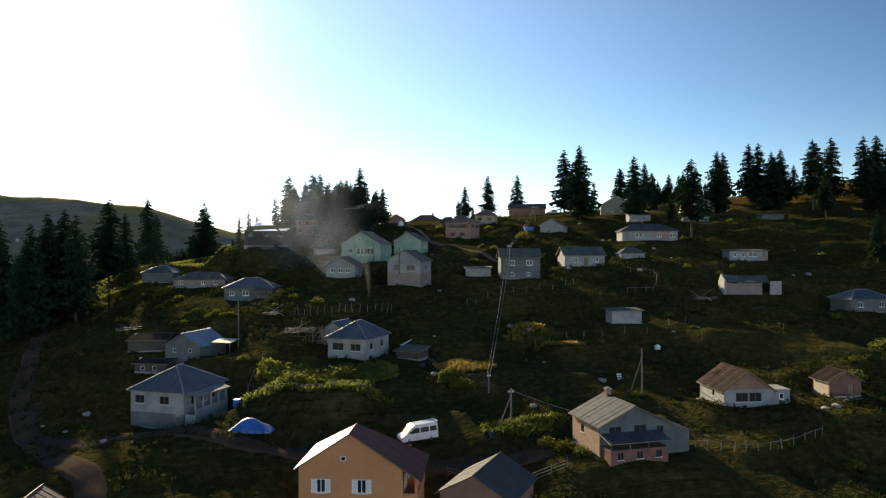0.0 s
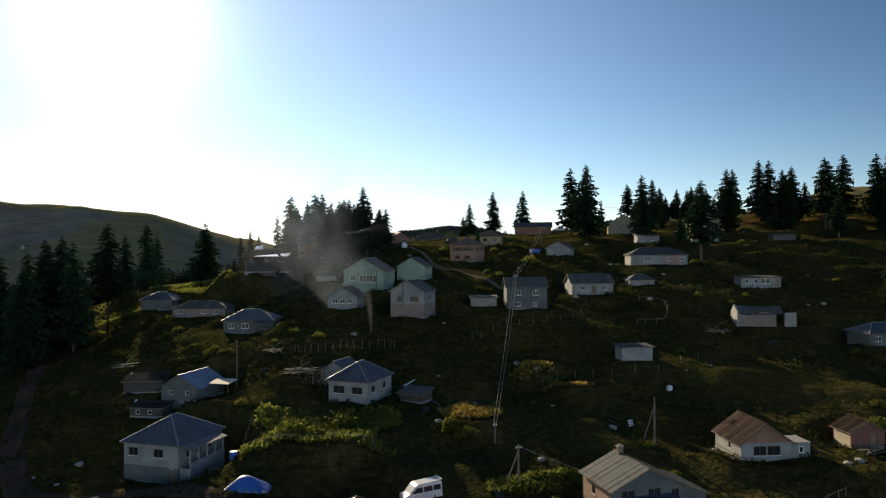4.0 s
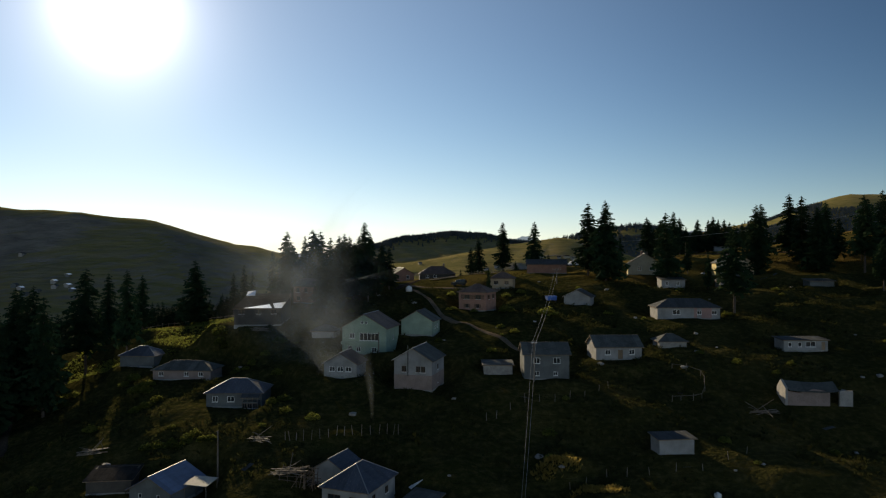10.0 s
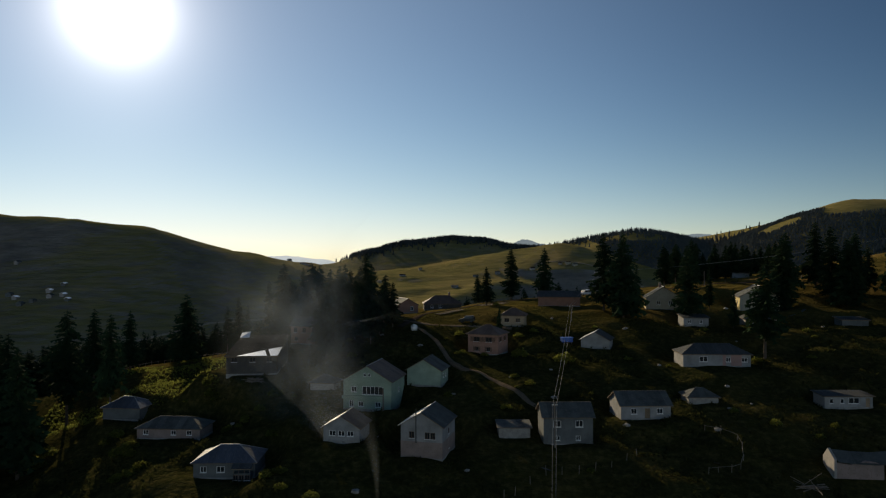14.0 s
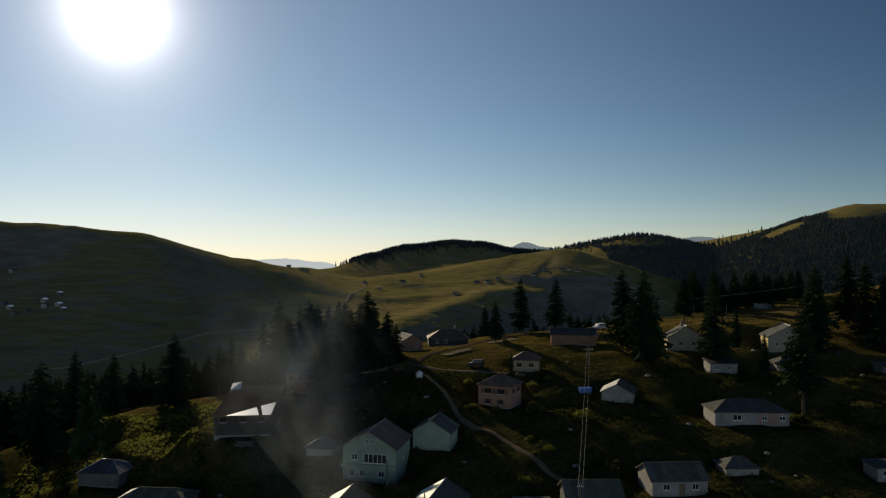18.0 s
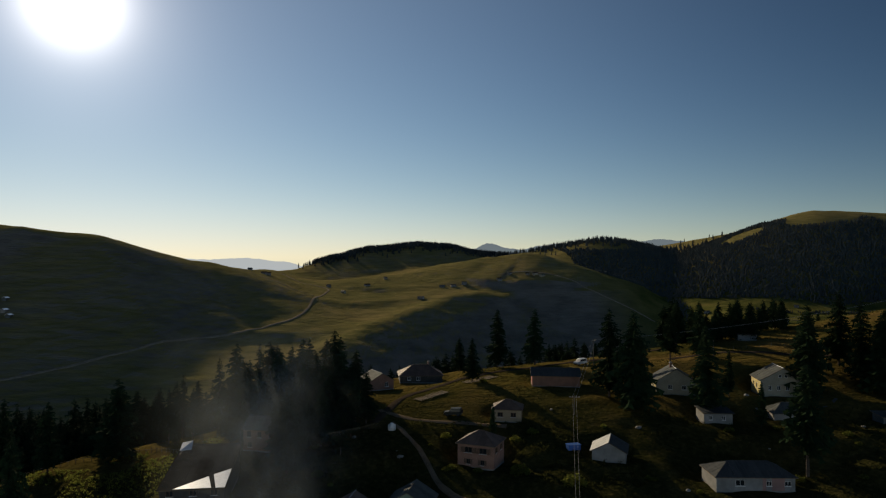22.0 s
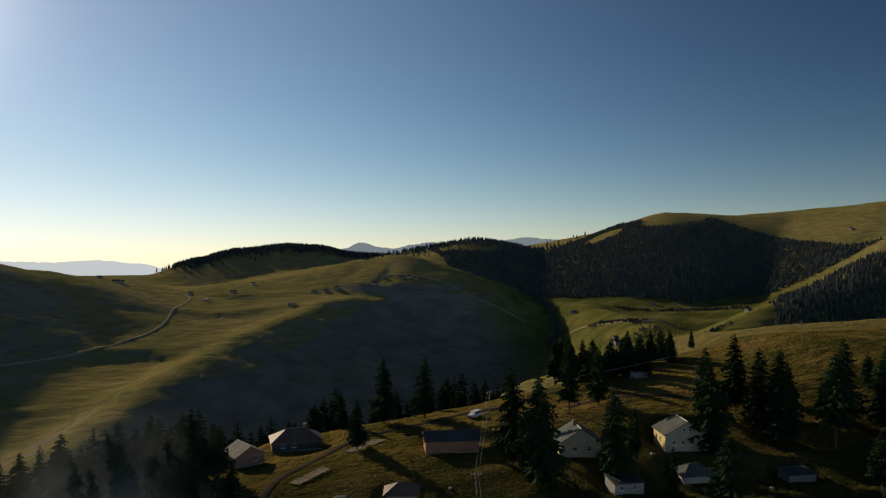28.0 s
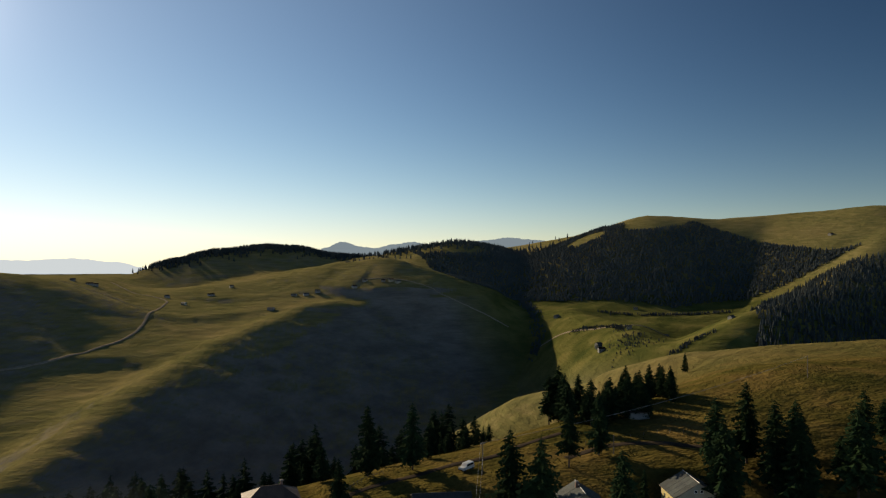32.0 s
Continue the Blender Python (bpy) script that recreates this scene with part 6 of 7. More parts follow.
for x, y, s, label in ((-11.8, 201.0, 1.2, "white plastic water tank by the track"), (36.0, 113.0, 0.7, "white tub lying in the pasture"), (18.4, 152.9, 0.5, "white bucket behind the grey house")):
    ob = tagged(new("water_tank"), label, "tank")
    ob.matrix_basis = pose(x, y, gz(x, y), 0, 0, 30)
    put("tank", Geo().tube((0, 0, 0), (0, 0, s * 0.9), s * 0.7, s * 0.7, 18).tube((0, 0, s * 0.9), (0, 0, s * 1.15), s * 0.7, s * 0.3, 18).mesh("tank", "whitetank", True), ob)
    put("lid", Geo().tube((0, 0, s * 1.155), (0, 0, s * 1.25), s * 0.25, s * 0.22, 12).mesh("lid", "whitetank"), ob)
ob = tagged(new("feed_trough"), "blue tank standing below the barn", "trough")
ob.matrix_basis = pose(25.0, 191.5, gz(25.0, 191.5), 0, 0, 12)
put("basin", Geo().box(-1.3, 1.3, -0.7, 0.7, 0.3, 1.3).box(-1.4, 1.4, -0.8, 0.8, 1.302, 1.4).mesh("basin", "bluetarp"), ob)
for sx in (-1, 1):
    for sy in (-1, 1):
        put("leg", shared("trleg", lambda: Geo().box(-0.06, 0.06, -0.06, 0.06, -0.3, 0.3).mesh("leg", "post")), ob, Matrix.Translation((sx * 1.1, sy * 0.55, 0)))


def planks(label, x, y, yaw, n, L, seed):
    rng = random.Random(seed)
    P = tagged(new("plank_pile"), label, "planks", "timber")
    P.matrix_basis = pose(x, y, gz(x, y) + 0.05, 0, 0, yaw)
    me = shared(("plank", L), lambda: Geo().box(-L / 2, L / 2, -0.11, 0.11, 0, 0.05).mesh("plank", "post"))
    for i in range(n):
        put("plank", me, P, pose(rng.uniform(-0.7, 0.7), rng.uniform(-0.9, 0.9), 0.10 + 0.06 * i, rng.uniform(-6, 6), rng.uniform(-7, 5), rng.uniform(-28, 28)))
    stick = shared(("stick", L), lambda: Geo().tube((-L * 0.5, 0, 0), (L * 0.5, 0, 0), 0.055, 0.035, 6).mesh("pole", "post"))
    for i in range(n // 2):
        a = rng.uniform(8, 42)
        put("pole", stick, P, pose(rng.uniform(-1.5, 1.5), rng.uniform(-1.2, 1.2), 0.45 * L * math.sin(radians(a)) + 0.1, 0, -a, rng.uniform(0, 360)))


planks("loose heap of weathered planks and poles", -24.0, 114.6, 10, 12, 4.2, 1)
planks("stack of grey boards beside the yard", -21.5, 117.2, 60, 9, 3.6, 2)
planks("fallen boards near the dark shed", -59.0, 128.2, 25, 9, 3.8, 3)
planks("scattered timber by the wooden hut", 55.0, 91.4, 35, 7, 3.0, 4)
planks("boards leaning on the cottage bank", 36.6, 90.4, 75, 6, 2.8, 5)
planks("weathered timber lying on the slope", 52.5, 134.8, 15, 8, 4.5, 6)
planks("jumbled pale boards stacked before the barn", -42.6, 168.2, 4, 14, 3.0, 11)
planks("pile of rails below the veranda", -30.5, 124.0, -20, 8, 3.6, 7)


def pole_frame(label, x, y, yaw, n, L, seed):
    """A rough drying frame: uprights, rails tied across them, poles leaning on it."""
    rng = random.Random(seed)
    P = tagged(new("pole_frame"), label, "pole frame", "timber")
    P.matrix_basis = pose(x, y, gz(x, y), 0, 0, yaw)
    for i in range(n):
        for k in (-0.8, 0.8):
            put("upright", shared("frame_upright", lambda: Geo().tube((0, 0, -0.5), (0, 0, 2.2), 0.06, 0.045, 6).mesh("upright", "bark")), P, pose((i - (n - 1) / 2) * L / (n - 1), k, rng.uniform(-0.3, 0.2), rng.uniform(-4, 4), rng.uniform(-4, 4), 0))
    for z in (0.5, 1.2, 1.9):
        for k in (-0.87, 0.87):
            put("rail", shared(("frame_rail", L), lambda: Geo().tube((-L * 0.56, 0, 0), (L * 0.56, 0, 0), 0.05, 0.035, 6).mesh("rail", "bark")), P, pose(rng.uniform(-0.3, 0.3), k, z, 0, rng.uniform(-3, 3), rng.uniform(-2, 2)))
    for i in range(n + 2):
        put("leaning_pole", shared("lean_pole", lambda: Geo().tube((0, -1.5, -0.2), (0, 0.9, 2.3), 0.05, 0.03, 6).mesh("leaning_pole", "wood")), P, pose(rng.uniform(-L / 2, L / 2), rng.uniform(-0.3, 0.2), 0, 0, 0, rng.uniform(-35, 35)))


pole_frame("drying frame of bare poles beside the outbuilding", -22.6, 114.0, -12, 5, 5.0, 3)


def sack(x, y, size, yaw, colour, label):
    """A slumped, half-full sack."""
    bm = bmesh.new()
    bmesh.ops.create_icosphere(bm, subdivisions=2, radius=0.5)
    rr = random.Random(round(x * 31 + y * 17))
    for v in bm.verts:
        v.co *= rr.uniform(0.88, 1.08)
        v.co.z = max(-0.32, v.co.z) * (1.0 + 0.35 * (v.co.z > 0.3))
    me = bpy.data.meshes.new("sack")
    bm.to_mesh(me); bm.free()
    me.materials.append(M[colour])
    S = tagged(new("sack", me), label, "sack", "junk row")
    S.matrix_basis = pose(x, y, gz(x, y) + 0.3 * size, 0, 0, yaw) @ Matrix.Diagonal((size * 0.9, size * 0.7, size, 1))


for i in range(9):
    u = i / 8 + 0.03 * math.sin(i * 5.1)
    sack(-50.4 + 6.0 * u, 113.6 + 0.3 * u + 0.4 * math.sin(i * 2.3), 0.75 + 0.25 * math.sin(i * 3.7), i * 50, ("whitetank", "block", "dusk")[i % 3], "pale slumped sack in the junk row by the stable")


def drying_boards(label, x, y, yaw, n, seed):
    """Boards laid out side by side on the grass."""
    rng = random.Random(seed)
    P = tagged(new("drying_boards"), label, "boards", "timber")
    P.matrix_basis = pose(x, y, gz(x, y) + 0.15, 0, 0, yaw)
    me = shared("long_board", lambda: Geo().box(-1.4, 1.4, -0.14, 0.14, 0, 0.05).mesh("board", "gravel"))
    c, s = math.cos(radians(yaw)), math.sin(radians(yaw))
    for i in range(n):
        u = (i - n / 2) * 0.36
        put("board", me, P, pose(rng.uniform(-0.2, 0.2), u, gz(x - s * u, y + c * u) - gz(x, y) + rng.uniform(0, 0.06), 0, rng.uniform(-3, 3), rng.uniform(-6, 6)))


drying_boards("pale sawn boards laid out in a row on the grass", -2.5, 222.5, -50, 26, 8)
drying_boards("long row of pale boards drying beside the track", 11.0, 238.5, -52, 30, 9)


def scrap_sheet(x, y, w, l, yaw, tilt, label, surface="tin"):
    S = tagged(new("scrap_sheet"), label, "metal sheet", "scrap")
    S.matrix_basis = pose(x, y, gz(x, y) + 0.12, tilt, 0, yaw)
    g = Geo()
    n = 8
    k = 2 * n + 1
    g.add([(-w / 2 + i * w / (2 * n), s * l / 2, 0.04 * (i % 2) - z) for z in (0, 0.012) for s in (-1, 1) for i in range(k)],
          [(i, i + 1, k + i + 1, k + i) for i in range(k - 1)] + [(2 * k + i + 1, 2 * k + i, 3 * k + i, 3 * k + i + 1) for i in range(k - 1)])
    put("sheet", g.mesh("sheet", surface), S)


for i, (x, y) in enumerate(((-3.2, 108.2), (-1.6, 110.4), (24.6, 103.0), (25.2, 104.2), (33.6, 118.8), (9.0, 100.5), (61.0, 130.0), (-31.0, 118.0), (6.0, 84.4), (48.5, 93.0), (12.4, 138.6), (40.5, 141.0), (-56.0, 124.0), (86, 206), (90, 208), (63, 205))):
    scrap_sheet(x, y, 0.9, 1.9, i * 47, 10 + 7 * (i % 3), "piece of corrugated scrap metal in the grass")
scrap_sheet(-7.2, 115.6, 1.0, 2.6, -50, 34, "pale metal sheet leaning on the bank", "paletin")
scrap_sheet(-6.2, 116.6, 0.9, 2.2, -60, 28, "pale metal sheet leaning on the bank", "paletin")
C = tagged(new("slat_stack"), "three white boards propped in a short stack", "boards")
C.matrix_basis = pose(26.8, 102.0, gz(26.8, 102.0), -28, 0, 14)
for i in range(3):
    put("white_board", Geo().box(-0.38, 0.38, -0.06, 0.0, 0.15 + 0.34 * i, 0.36 + 0.34 * i).mesh("white_board", "whitetank"), C)
for k in (-0.3, 0.3):
    put("upright", Geo().box(k - 0.04, k + 0.04, 0.004, 0.06, -0.3, 1.1).mesh("upright", "post"), C)

# the ruin above the pasture
R = tagged(new("ruined_house"), "half-ruined long hut with pale walls and dark sagging roof", "ruin")
R.matrix_basis = pose(63.5, 138.6, gz(63.5, 138.6), 0, 0, -6)
put("gable_stub", Geo().add([(-5.8, -2, -1), (-5.8, 2, -1), (-5.8, 2, 1.6), (-5.8, 0.3, 3.2), (-5.8, -2, 2.0), (-5.4, -2, -1), (-5.4, 2, -1), (-5.4, 2, 1.6), (-5.4, 0.3, 3.2), (-5.4, -2, 2.0)],
    [(0, 4, 3, 2, 1), (5, 6, 7, 8, 9), (0, 5, 9, 4), (4, 9, 8, 3), (3, 8, 7, 2), (2, 7, 6, 1)]).mesh("gable_stub", "block"), R)
put("broken_wall", Geo().add([(-5.4, -2, -1), (1.6, -2, -1), (1.6, -2, 1.5), (-1.0, -2, 1.9), (-3.4, -2, 1.2), (-5.4, -2, 1.5), (-5.4, -1.6, -1), (1.6, -1.6, -1), (1.6, -1.6, 1.5), (-1.0, -1.6, 1.9), (-3.4, -1.6, 1.2), (-5.4, -1.6, 1.5)],
    [(0, 1, 2, 3, 4, 5), (11, 10, 9, 8, 7, 6), (2, 8, 9, 3), (3, 9, 10, 4), (4, 10, 11, 5), (1, 7, 8, 2)]).mesh("broken_wall", "dusk"), R)
for (x0, d0), (x1, d1) in (((-5.3, 0.0), (-2.6, 0.25)), ((-2.58, 0.25), (0.4, 0.35)), ((0.42, 0.35), (3.0, 0.1))):
    for s, eave in ((-1, 1.75), (1, 1.7)):
        slab = Geo().slab([Vector(q) for q in ((x0, s * 2.3, eave - d0), (x1, s * 2.3, eave - d1), (x1, 0.2, 3.05 - d1), (x0, 0.2, 3.05 - d0))][::-s], 0.08)
        put("roof_panel", slab.mesh("roof_panel", "darkroof"), R, None, "dark sagging roof boards")
put("end_wall", Geo().box(3.2, 5.4, -1.9, -1.5, -1, 1.7).box(5.0, 5.4, -1.5, 1.6, -1, 1.3).mesh("end_wall", "block"), R)
put("rubble", heap_mesh("rubble", 6.5, 3.0, 0.8, 5, "redwood"), R, Matrix.Translation((-1.5, 0.2, -0.1)))


# ---- bushes and rough growth ----
def bush_mesh(seed, n, material="weed"):
    rng = random.Random(seed)
    g = Geo()
    for i in range(n):
        a, u, rr = rng.random() * 6.28, rng.random(), rng.random() ** 0.5
        x, y = math.cos(a) * rr, math.sin(a) * rr
        z = (1.0 - 0.6 * rr * rr) * (0.15 + 0.85 * u) * rng.uniform(0.7, 1.1)
        s, b, t = rng.uniform(0.07, 0.16), rng.random() * 6.28, rng.uniform(-0.9, 0.9)
        dx, dy = math.cos(b) * s, math.sin(b) * s
        g.add([(x - dx, y - dy, z), (x + dy * 0.6, y - dx * 0.6, z + s * t), (x + dx, y + dy, z + s * 0.5), (x - dy * 0.6, y + dx * 0.6, z - s * t)], [(0, 1, 2, 3)])
    return g.mesh("foliage", material)


BUSHES = []
for k in range(3):
    b = new("bush")
    for i in range(4):
        put("stem", Geo().tube((0, 0, -0.2), (math.cos(i * 1.6) * 0.5, math.sin(i * 1.6) * 0.5, 0.7), 0.04, 0.015, 5).mesh("stem", "bark"), b)
    put("foliage", bush_mesh(40 + k, 420), b)
    BUSHES.append(b)
brng = random.Random(77)
spots = [(14.5, 80.5, 1.5), (12.6, 82.2, 1.3), (16, 78.5, 1.1), (-31.5, 107.5, 1.0), (-24, 131, 1.3), (-29, 133, 1.1), (13, 184, 2.0), (22, 178, 2.4), 
         (11.5, 235, 1.0), (14, 196, 1.3), (8.4, 196, 1.6), (18, 199, 1.4), (0, 186, 1.0), (-53, 172, 2.0), (-57, 168, 1.6), (-38, 166, 1.6), (46.5, 76.5, 1.2), (28.5, 88.5, 0.9), (60.5, 99, 1.6), (64, 104, 1.4), (67, 93, 1.8), (72, 110, 2.2), (-66, 141, 1.6)]
spots += [(brng.uniform(-25, -8), brng.uniform(95.5, 101), brng.uniform(0.5, 0.95)) for i in range(16)]
spots += [(brng.uniform(-66, 96), brng.uniform(88, 200), brng.uniform(0.5, 1.3)) for i in range(80)]
for cx, cy, rx, ry, n, smin, smax in ((2.4, 98.4, 2.0, 1.2, 6, 1.0, 1.5), (-62.8, 153.4, 2.2, 1.6, 6, 1.0, 1.7), (-58.3, 146.4, 2.4, 1.4, 6, 0.9, 1.5), (-47.0, 128.0, 3.6, 1.3, 9, 0.8, 1.3), (-45.5, 160.5, 3.2, 1.2, 6, 0.9, 1.4), (-40.2, 125.2, 1.8, 1.0, 4, 0.8, 1.2), (-30.4, 136.9, 1.8, 1.6, 5, 0.8, 1.3), (-85, 163, 3.0, 3.0, 7, 1.2, 2.0), (-69.6, 164.0, 2.0, 1.4, 4, 1.0, 1.6), (-51.1, 173, 1.6, 3.0, 6, 1.0, 1.7), (-17.5, 99.0, 5.0, 2.4, 12, 1.8, 2.4)):
    spots += [(cx + brng.uniform(-rx, rx), cy + brng.uniform(-ry, ry), brng.uniform(smin, smax)) for i in range(n)]
for x, y, s in spots:
    if any(math.hypot(x - h["x"], y - h["y"]) < max(h["w"], h["d"]) * 0.62 for h in HOUSES):
        continue
    m = pose(x, y, gz(x, y) - 0.05, 0, 0, brng.random() * 360) @ Matrix.Diagonal((s, s, s * brng.uniform(0.7, 1.1), 1))
    tagged(copy_thing(BUSHES[brng.randrange(3)], m), "leafy green bush in rough grass" if s < 1.4 else "large spreading bush on the slope", "bush", "bushes")
for b in BUSHES:
    for c in list(b.children):
        bpy.data.objects.remove(c)
    bpy.data.objects.remove(b)


def growth(name, label, n, seed, x0, x1, y0, y1, lo, hi, keep, material="weed"):
    """Tufts of tall grass and weeds as one mesh."""
    rng = np.random.RandomState(seed)
    xs, ys = rng.uniform(x0, x1, n), rng.uniform(y0, y1, n)
    k = keep(xs, ys)
    for h in HOUSES:
        k &= np.hypot(xs - h["x"], ys - h["y"]) > max(h["w"], h["d"]) * 0.56
    xs, ys = xs[k], ys[k]
    zs = ground(xs, ys) - 0.05
    V, F = [], []
    for x, y, z in zip(xs, ys, zs):
        s = rng.uniform(lo, hi)
        for q in range(5):
            a, l = rng.rand() * 6.28, rng.uniform(0.2, 0.75) * s
            ca, sa = math.cos(a), math.sin(a)
            w = 0.13 * s
            o = len(V)
            V += [(x - sa * w, y + ca * w, z), (x + sa * w, y - ca * w, z), (x + ca * l + sa * w * 0.5, y + sa * l - ca * w * 0.5, z + s * rng.uniform(0.6, 1.0)), (x + ca * l * 1.3, y + sa * l * 1.3, z + s * rng.uniform(0.5, 1.05))]
            F.append((o, o + 1, o + 2, o + 3))
    tagged(new(name, mesh_of(name, V, F, material)), label, "grass", kind="stuff")


growth("tall_grass", "tufts of tall grass and weeds between the houses", 17000, 5, -80, 105, 70, 205, 0.3, 0.8, lambda x, y: ripple(x, y, 11, 31) > -0.1, "rough")
growth("garden_growth", "dense leafy potato and nettle growth in garden plots", 2200, 6, -28, -7, 94, 106, 0.4, 1.0, lambda x, y: ripple(x, y, 7, 33) > -0.35)
# sunlit patches of the slope, put in as golden tufts
growth("golden_mound_grass", "tall grass standing on the mound, coloured sunlit gold", 900, 12, -1.5, 8.5, 101.5, 109.5, 0.5, 1.1, lambda x, y: np.hypot((x - 3.3) / 4.6, (y - 105.5) / 3.6) < 1.0 + 0.3 * ripple(x, y, 2.5, 41), "sunlit_straw")
growth("golden_bank_grass", "dry grass on small pasture banks, coloured sunlit gold", 1500, 13, 10, 26, 110, 122, 0.4, 0.9, lambda x, y: (np.hypot((x - 14.5) / 3.6, (y - 119) / 1.6) < 1) | (np.hypot((x - 20) / 4.2, (y - 114) / 1.5) < 1), "sunlit_straw")
growth("bank_grass", "lit grass along the bank above the lane", 700, 14, 5, 17, 84.5, 88.5, 0.3, 0.8, lambda x, y: ripple(x, y, 5, 37) > -0.5)
growth("crest_grass", "short dry grass tufts on the crest meadow", 9000, 7, -20, 180, 205, 290, 0.15, 0.4, lambda x, y: ripple(x, y, 9, 35) > 0.0, "rough")
growth("knoll_grass", "tall green grass on the knoll", 4200, 8, -98, -50, 174, 218, 0.3, 0.7, lambda x, y: ripple(x, y, 9, 36) > -0.4)


# ---- field stones ----
ROCKS = []
for k in range(3):
    bm = bmesh.new()
    bmesh.ops.create_icosphere(bm, subdivisions=2, radius=0.5)
    rr = random.Random(60 + k)
    for v in bm.verts:
        v.co *= rr.uniform(0.78, 1.15)
        v.co.z *= 0.62
    me = bpy.data.meshes.new("rock")
    bm.to_mesh(me); bm.free()
    me.materials.append(M["stone"])
    ROCKS.append(me)
for i in range(70):
    x, y, s = brng.uniform(-60, 90), brng.uniform(84, 215), brng.uniform(0.5, 1.3)
    if any(math.hypot(x - h["x"], y - h["y"]) < max(h["w"], h["d"]) * 0.65 for h in HOUSES):
        continue
    r = tagged(new("rock", ROCKS[i % 3]), "grey field stone half sunk in grass", "rock", "field stones")
    r.matrix_basis = pose(x, y, gz(x, y) + 0.05 * s, 0, 0, brng.random() * 360) @ Matrix.Diagonal((s * 1.2, s, s, 1))


# ---- far huts ----
def far_hut(x, y, w, d, h, yaw, wall, cover, label):
    z = gz(x, y)
    Hh = tagged(new("far_hut"), label, "hut", "far huts")
    Hh.matrix_basis = pose(x, y, z, 0, 0, yaw)
    put("wall", Geo().box(-w / 2, w / 2, -d / 2, d / 2, -2, h).add([(-w / 2, -d / 2, h), (-w / 2, d / 2, h), (-w / 2, 0, h + d * 0.25), (w / 2, -d / 2, h), (w / 2, d / 2, h), (w / 2, 0, h + d * 0.25)], [(0, 2, 1), (3, 4, 5)]).mesh("wall", wall), Hh)
    o = 0.4
    g = Geo()
    for s in (-1, 1):
        g.slab([(-w / 2 - o, s * (d / 2 + o), h - 0.2), (w / 2 + o, s * (d / 2 + o), h - 0.2), (w / 2 + o, 0, h + d * 0.25 + 0.05), (-w / 2 - o, 0, h + d * 0.25 + 0.05)][::s], 0.12)
    put("roof", g.mesh("roof", cover), Hh)
    put("door", Geo().box(-0.5, 0.5, -d / 2 - 0.05, -d / 2 - 0.004, 0, 2).mesh("door", "wood"), Hh)
    for k in (-0.3, 0.3):
        put("window", Geo().box(w * k - 0.5, w * k + 0.5, -d / 2 - 0.05, -d / 2 - 0.004, 1, 2).mesh("window", "glass"), Hh)


frng = random.Random(9)
for x, y in ((-316, 1389), (-287, 1378), (-276, 1391), (-96, 1422), (-136, 1336), (-174, 1421), (18, 1273), (57, 1385), (78, 1386), (98, 1387), (168, 1386), (198, 1404), (229, 1393), (241, 1397), (252, 1387), (471, 975), (480, 985), (465, 958), (525, 996), (600, 1012), (629, 901), (693, 922), (818, 959), (1221, 1317), (720, 1290), (542, 1268), (-60, 1500), (190, 1600), (215, 1610), (236, 1600)):
    far_hut(x + frng.uniform(-6, 6), y + frng.uniform(-6, 6), frng.uniform(7, 12), frng.uniform(6, 8), frng.uniform(2.6, 4.2), frng.uniform(-40, 40), frng.choice(("white", "cream", "block")), frng.choice(("tin", "rust", "darkroof")), "small far-off hut in the hill pasture")
for x, y in ((-502, 846), (-489, 890), (-530, 857), (-488, 858), (-474, 862), (-543, 866), (-599, 970), (-512, 838), (-497, 872), (-462, 850)):
    far_hut(x, y, frng.uniform(6, 9), frng.uniform(5, 6.5), frng.uniform(2.2, 3), frng.uniform(80, 100), frng.choice(("grey", "block")), frng.choice(("shinytin", "shinytin", "darkroof", "tin")), "hut with shining metal roof on the shaded hillside")


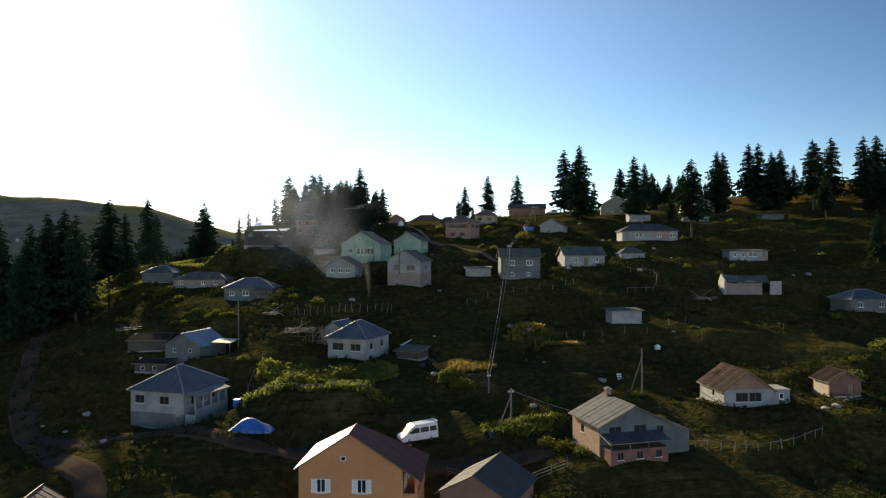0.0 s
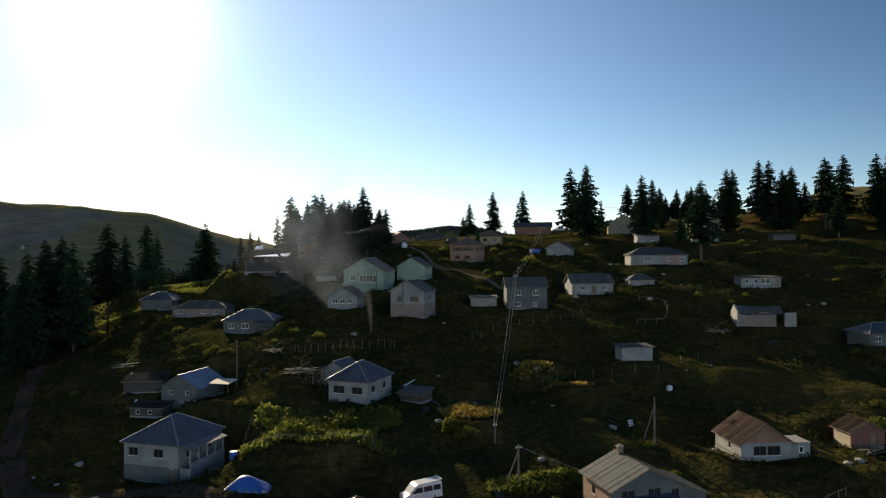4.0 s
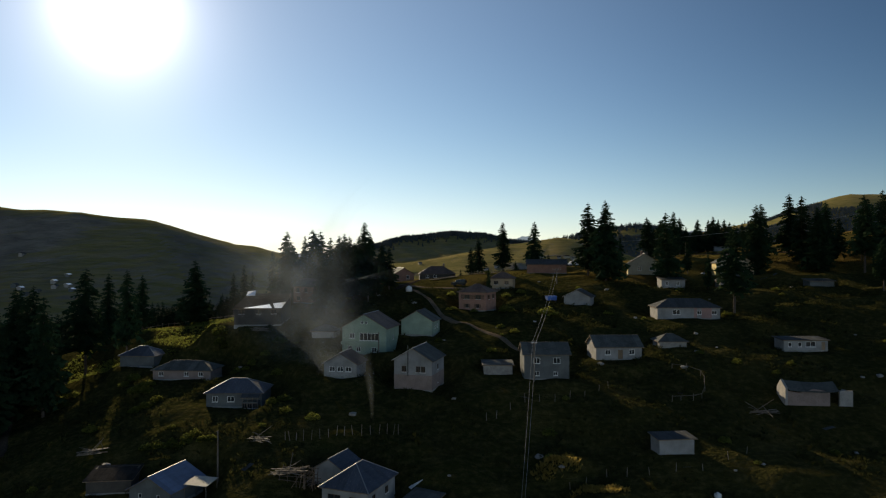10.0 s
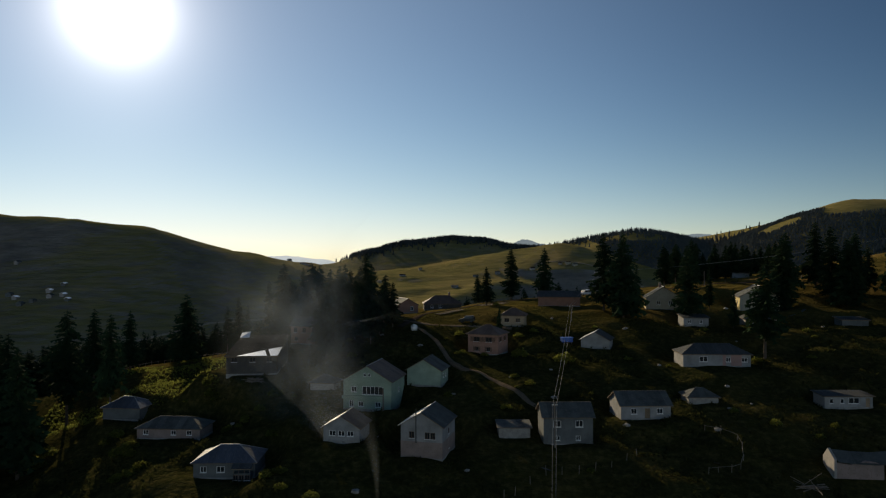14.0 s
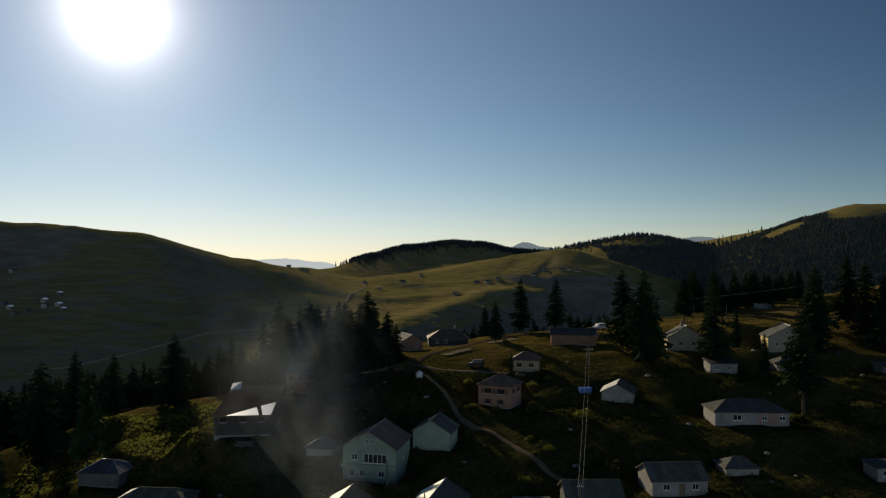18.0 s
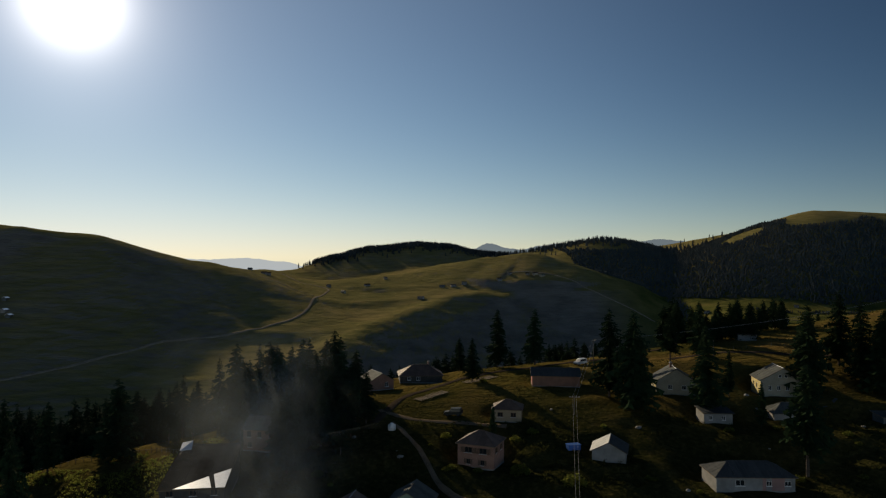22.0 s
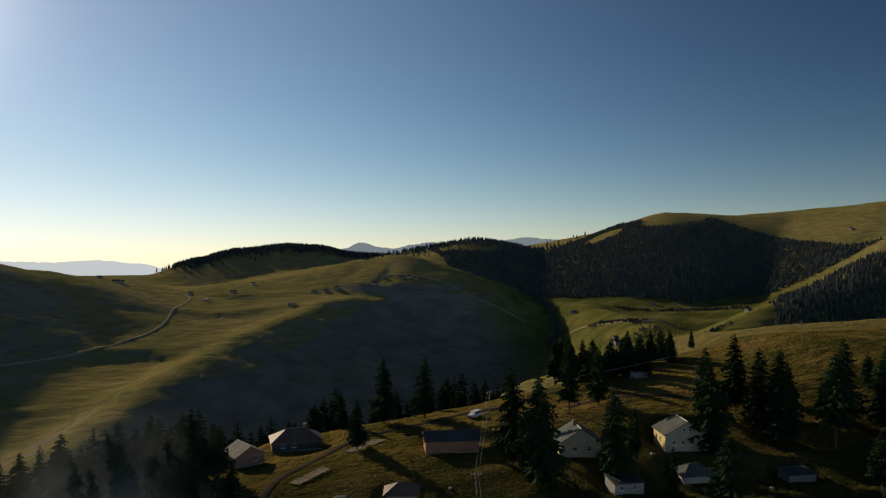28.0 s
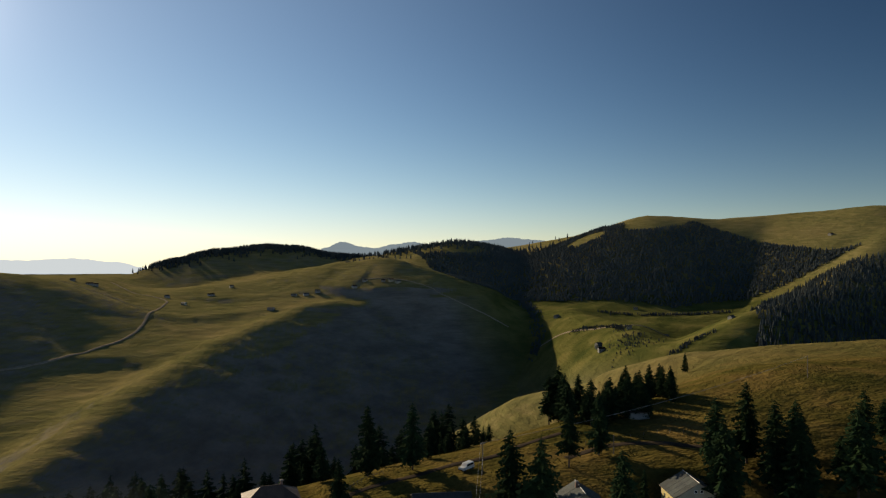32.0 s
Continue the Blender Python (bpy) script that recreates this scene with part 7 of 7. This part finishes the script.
# ---- smoke from the yard fire ----
def smoke_material(dense):
    m = bpy.data.materials.new("wood_smoke")
    m.use_nodes = True
    n, l = m.node_tree.nodes, m.node_tree.links
    n.remove(n["Principled BSDF"])
    uv = n.new("ShaderNodeUVMap")
    sp = n.new("ShaderNodeSeparateXYZ")
    l.new(uv.outputs[0], sp.inputs[0])
    def op(kind, a, b):
        k = n.new("ShaderNodeMath"); k.operation = kind
        for i, v in enumerate((a, b)):
            if isinstance(v, float):
                k.inputs[i].default_value = v
            else:
                l.new(v, k.inputs[i])
        return k.outputs[0]
    u, v = sp.outputs[0], sp.outputs[1]
    edge = op("POWER", op("MULTIPLY", op("MULTIPLY", u, 4.0), op("SUBTRACT", 1.0, u)), 2.4)
    fade = op("MULTIPLY", op("SUBTRACT", 1.0, v), op("MINIMUM", op("MULTIPLY", v, 1.8), 1.0))
    tc = n.new("ShaderNodeNewGeometry")
    nz = n.new("ShaderNodeTexNoise")
    nz.inputs["Scale"].default_value, nz.inputs["Detail"].default_value = 0.09, 2
    l.new(tc.outputs["Position"], nz.inputs[0])
    puff = n.new("ShaderNodeMapRange")
    puff.inputs[1].default_value, puff.inputs[2].default_value = 0.22, 0.72
    l.new(nz.outputs[0], puff.inputs[0])
    thick = op("MULTIPLY", op("MULTIPLY", op("MULTIPLY", edge, fade), puff.outputs[0]), dense)
    t = n.new("ShaderNodeBsdfTransparent")
    d = n.new("ShaderNodeBsdfDiffuse"); d.inputs[0].default_value = (0.74, 0.86, 0.97, 1)
    r = n.new("ShaderNodeBsdfTranslucent"); r.inputs[0].default_value = (0.74, 0.86, 0.97, 1)
    a = n.new("ShaderNodeMixShader"); a.inputs[0].default_value = 0.85
    l.new(d.outputs[0], a.inputs[1]); l.new(r.outputs[0], a.inputs[2])
    k = n.new("ShaderNodeMixShader")
    l.new(thick, k.inputs[0]); l.new(t.outputs[0], k.inputs[1]); l.new(a.outputs[0], k.inputs[2])
    l.new(k.outputs[0], n["Material Output"].inputs[0])
    return m


M["wisp"], M["smoke"] = smoke_material(0.085), smoke_material(0.42)


def smoke(label, pts, widths, thick="smoke"):
    S = tagged(new("smoke_plume"), label, "smoke")
    S.matrix_basis = Matrix.Translation(pts[0])
    o = Vector(pts[0])
    n = 18
    flat = smooth_line(pts, 0.4)
    line = []
    for i in range(n + 1):
        f = i / n * (len(pts) - 1)
        j = min(int(f), len(pts) - 2)
        k = min(int(i / n * (len(flat) - 1)), len(flat) - 2)
        line.append((Vector(flat[k]) - o, Vector(flat[k + 1]) - Vector(flat[k]), widths[j] + (widths[j + 1] - widths[j]) * (f - j)))
    for turn in (-0.3, 0.3):
        V, F, U = [], [], []
        for i, (p, drift, w) in enumerate(line):
            across = drift.cross(Vector((math.sin(turn), -math.cos(turn), 0.0))).normalized()
            for j in range(7):
                q = j / 6 - 0.5
                V.append(p + across * (w * q) + Vector((0, w * 0.5 * turn, 0)))
                U.append((j / 6, i / n))
        F = [(i * 7 + j, i * 7 + j + 1, (i + 1) * 7 + j + 1, (i + 1) * 7 + j) for i in range(n) for j in range(6)]
        me = mesh_of("smoke_veil", V, F, thick, True)
        lay = me.uv_layers.new(name="UVMap")
        for lp in me.loops:
            lay.data[lp.index].uv = U[lp.vertex_index]
        put("smoke_veil", me, S)


smoke("thin grey smoke rising from a yard fire", ((-13.4, 126.6, gz(-13.4, 126.6)), (-13.6, 126.8, 33), (-13.9, 127.4, 37), (-14.8, 129, 41), (-17, 132, 45), (-22, 138, 50)), (0.5, 1.1, 2.4, 4.5, 8.0, 15.0), "wisp")
smoke("pale smoke hanging before the grove", ((-18, 142, 34), (-23, 150, 40), (-29, 160, 46), (-35, 172, 53), (-38, 186, 62)), (8.0, 26.0, 42.0, 52.0, 56.0))
smoke("pale smoke drifting round the grove", ((-27, 168, 42), (-32, 177, 48), (-36, 186, 54), (-40, 197, 61), (-43, 208, 70)), (16.0, 38.0, 52.0, 58.0, 56.0))
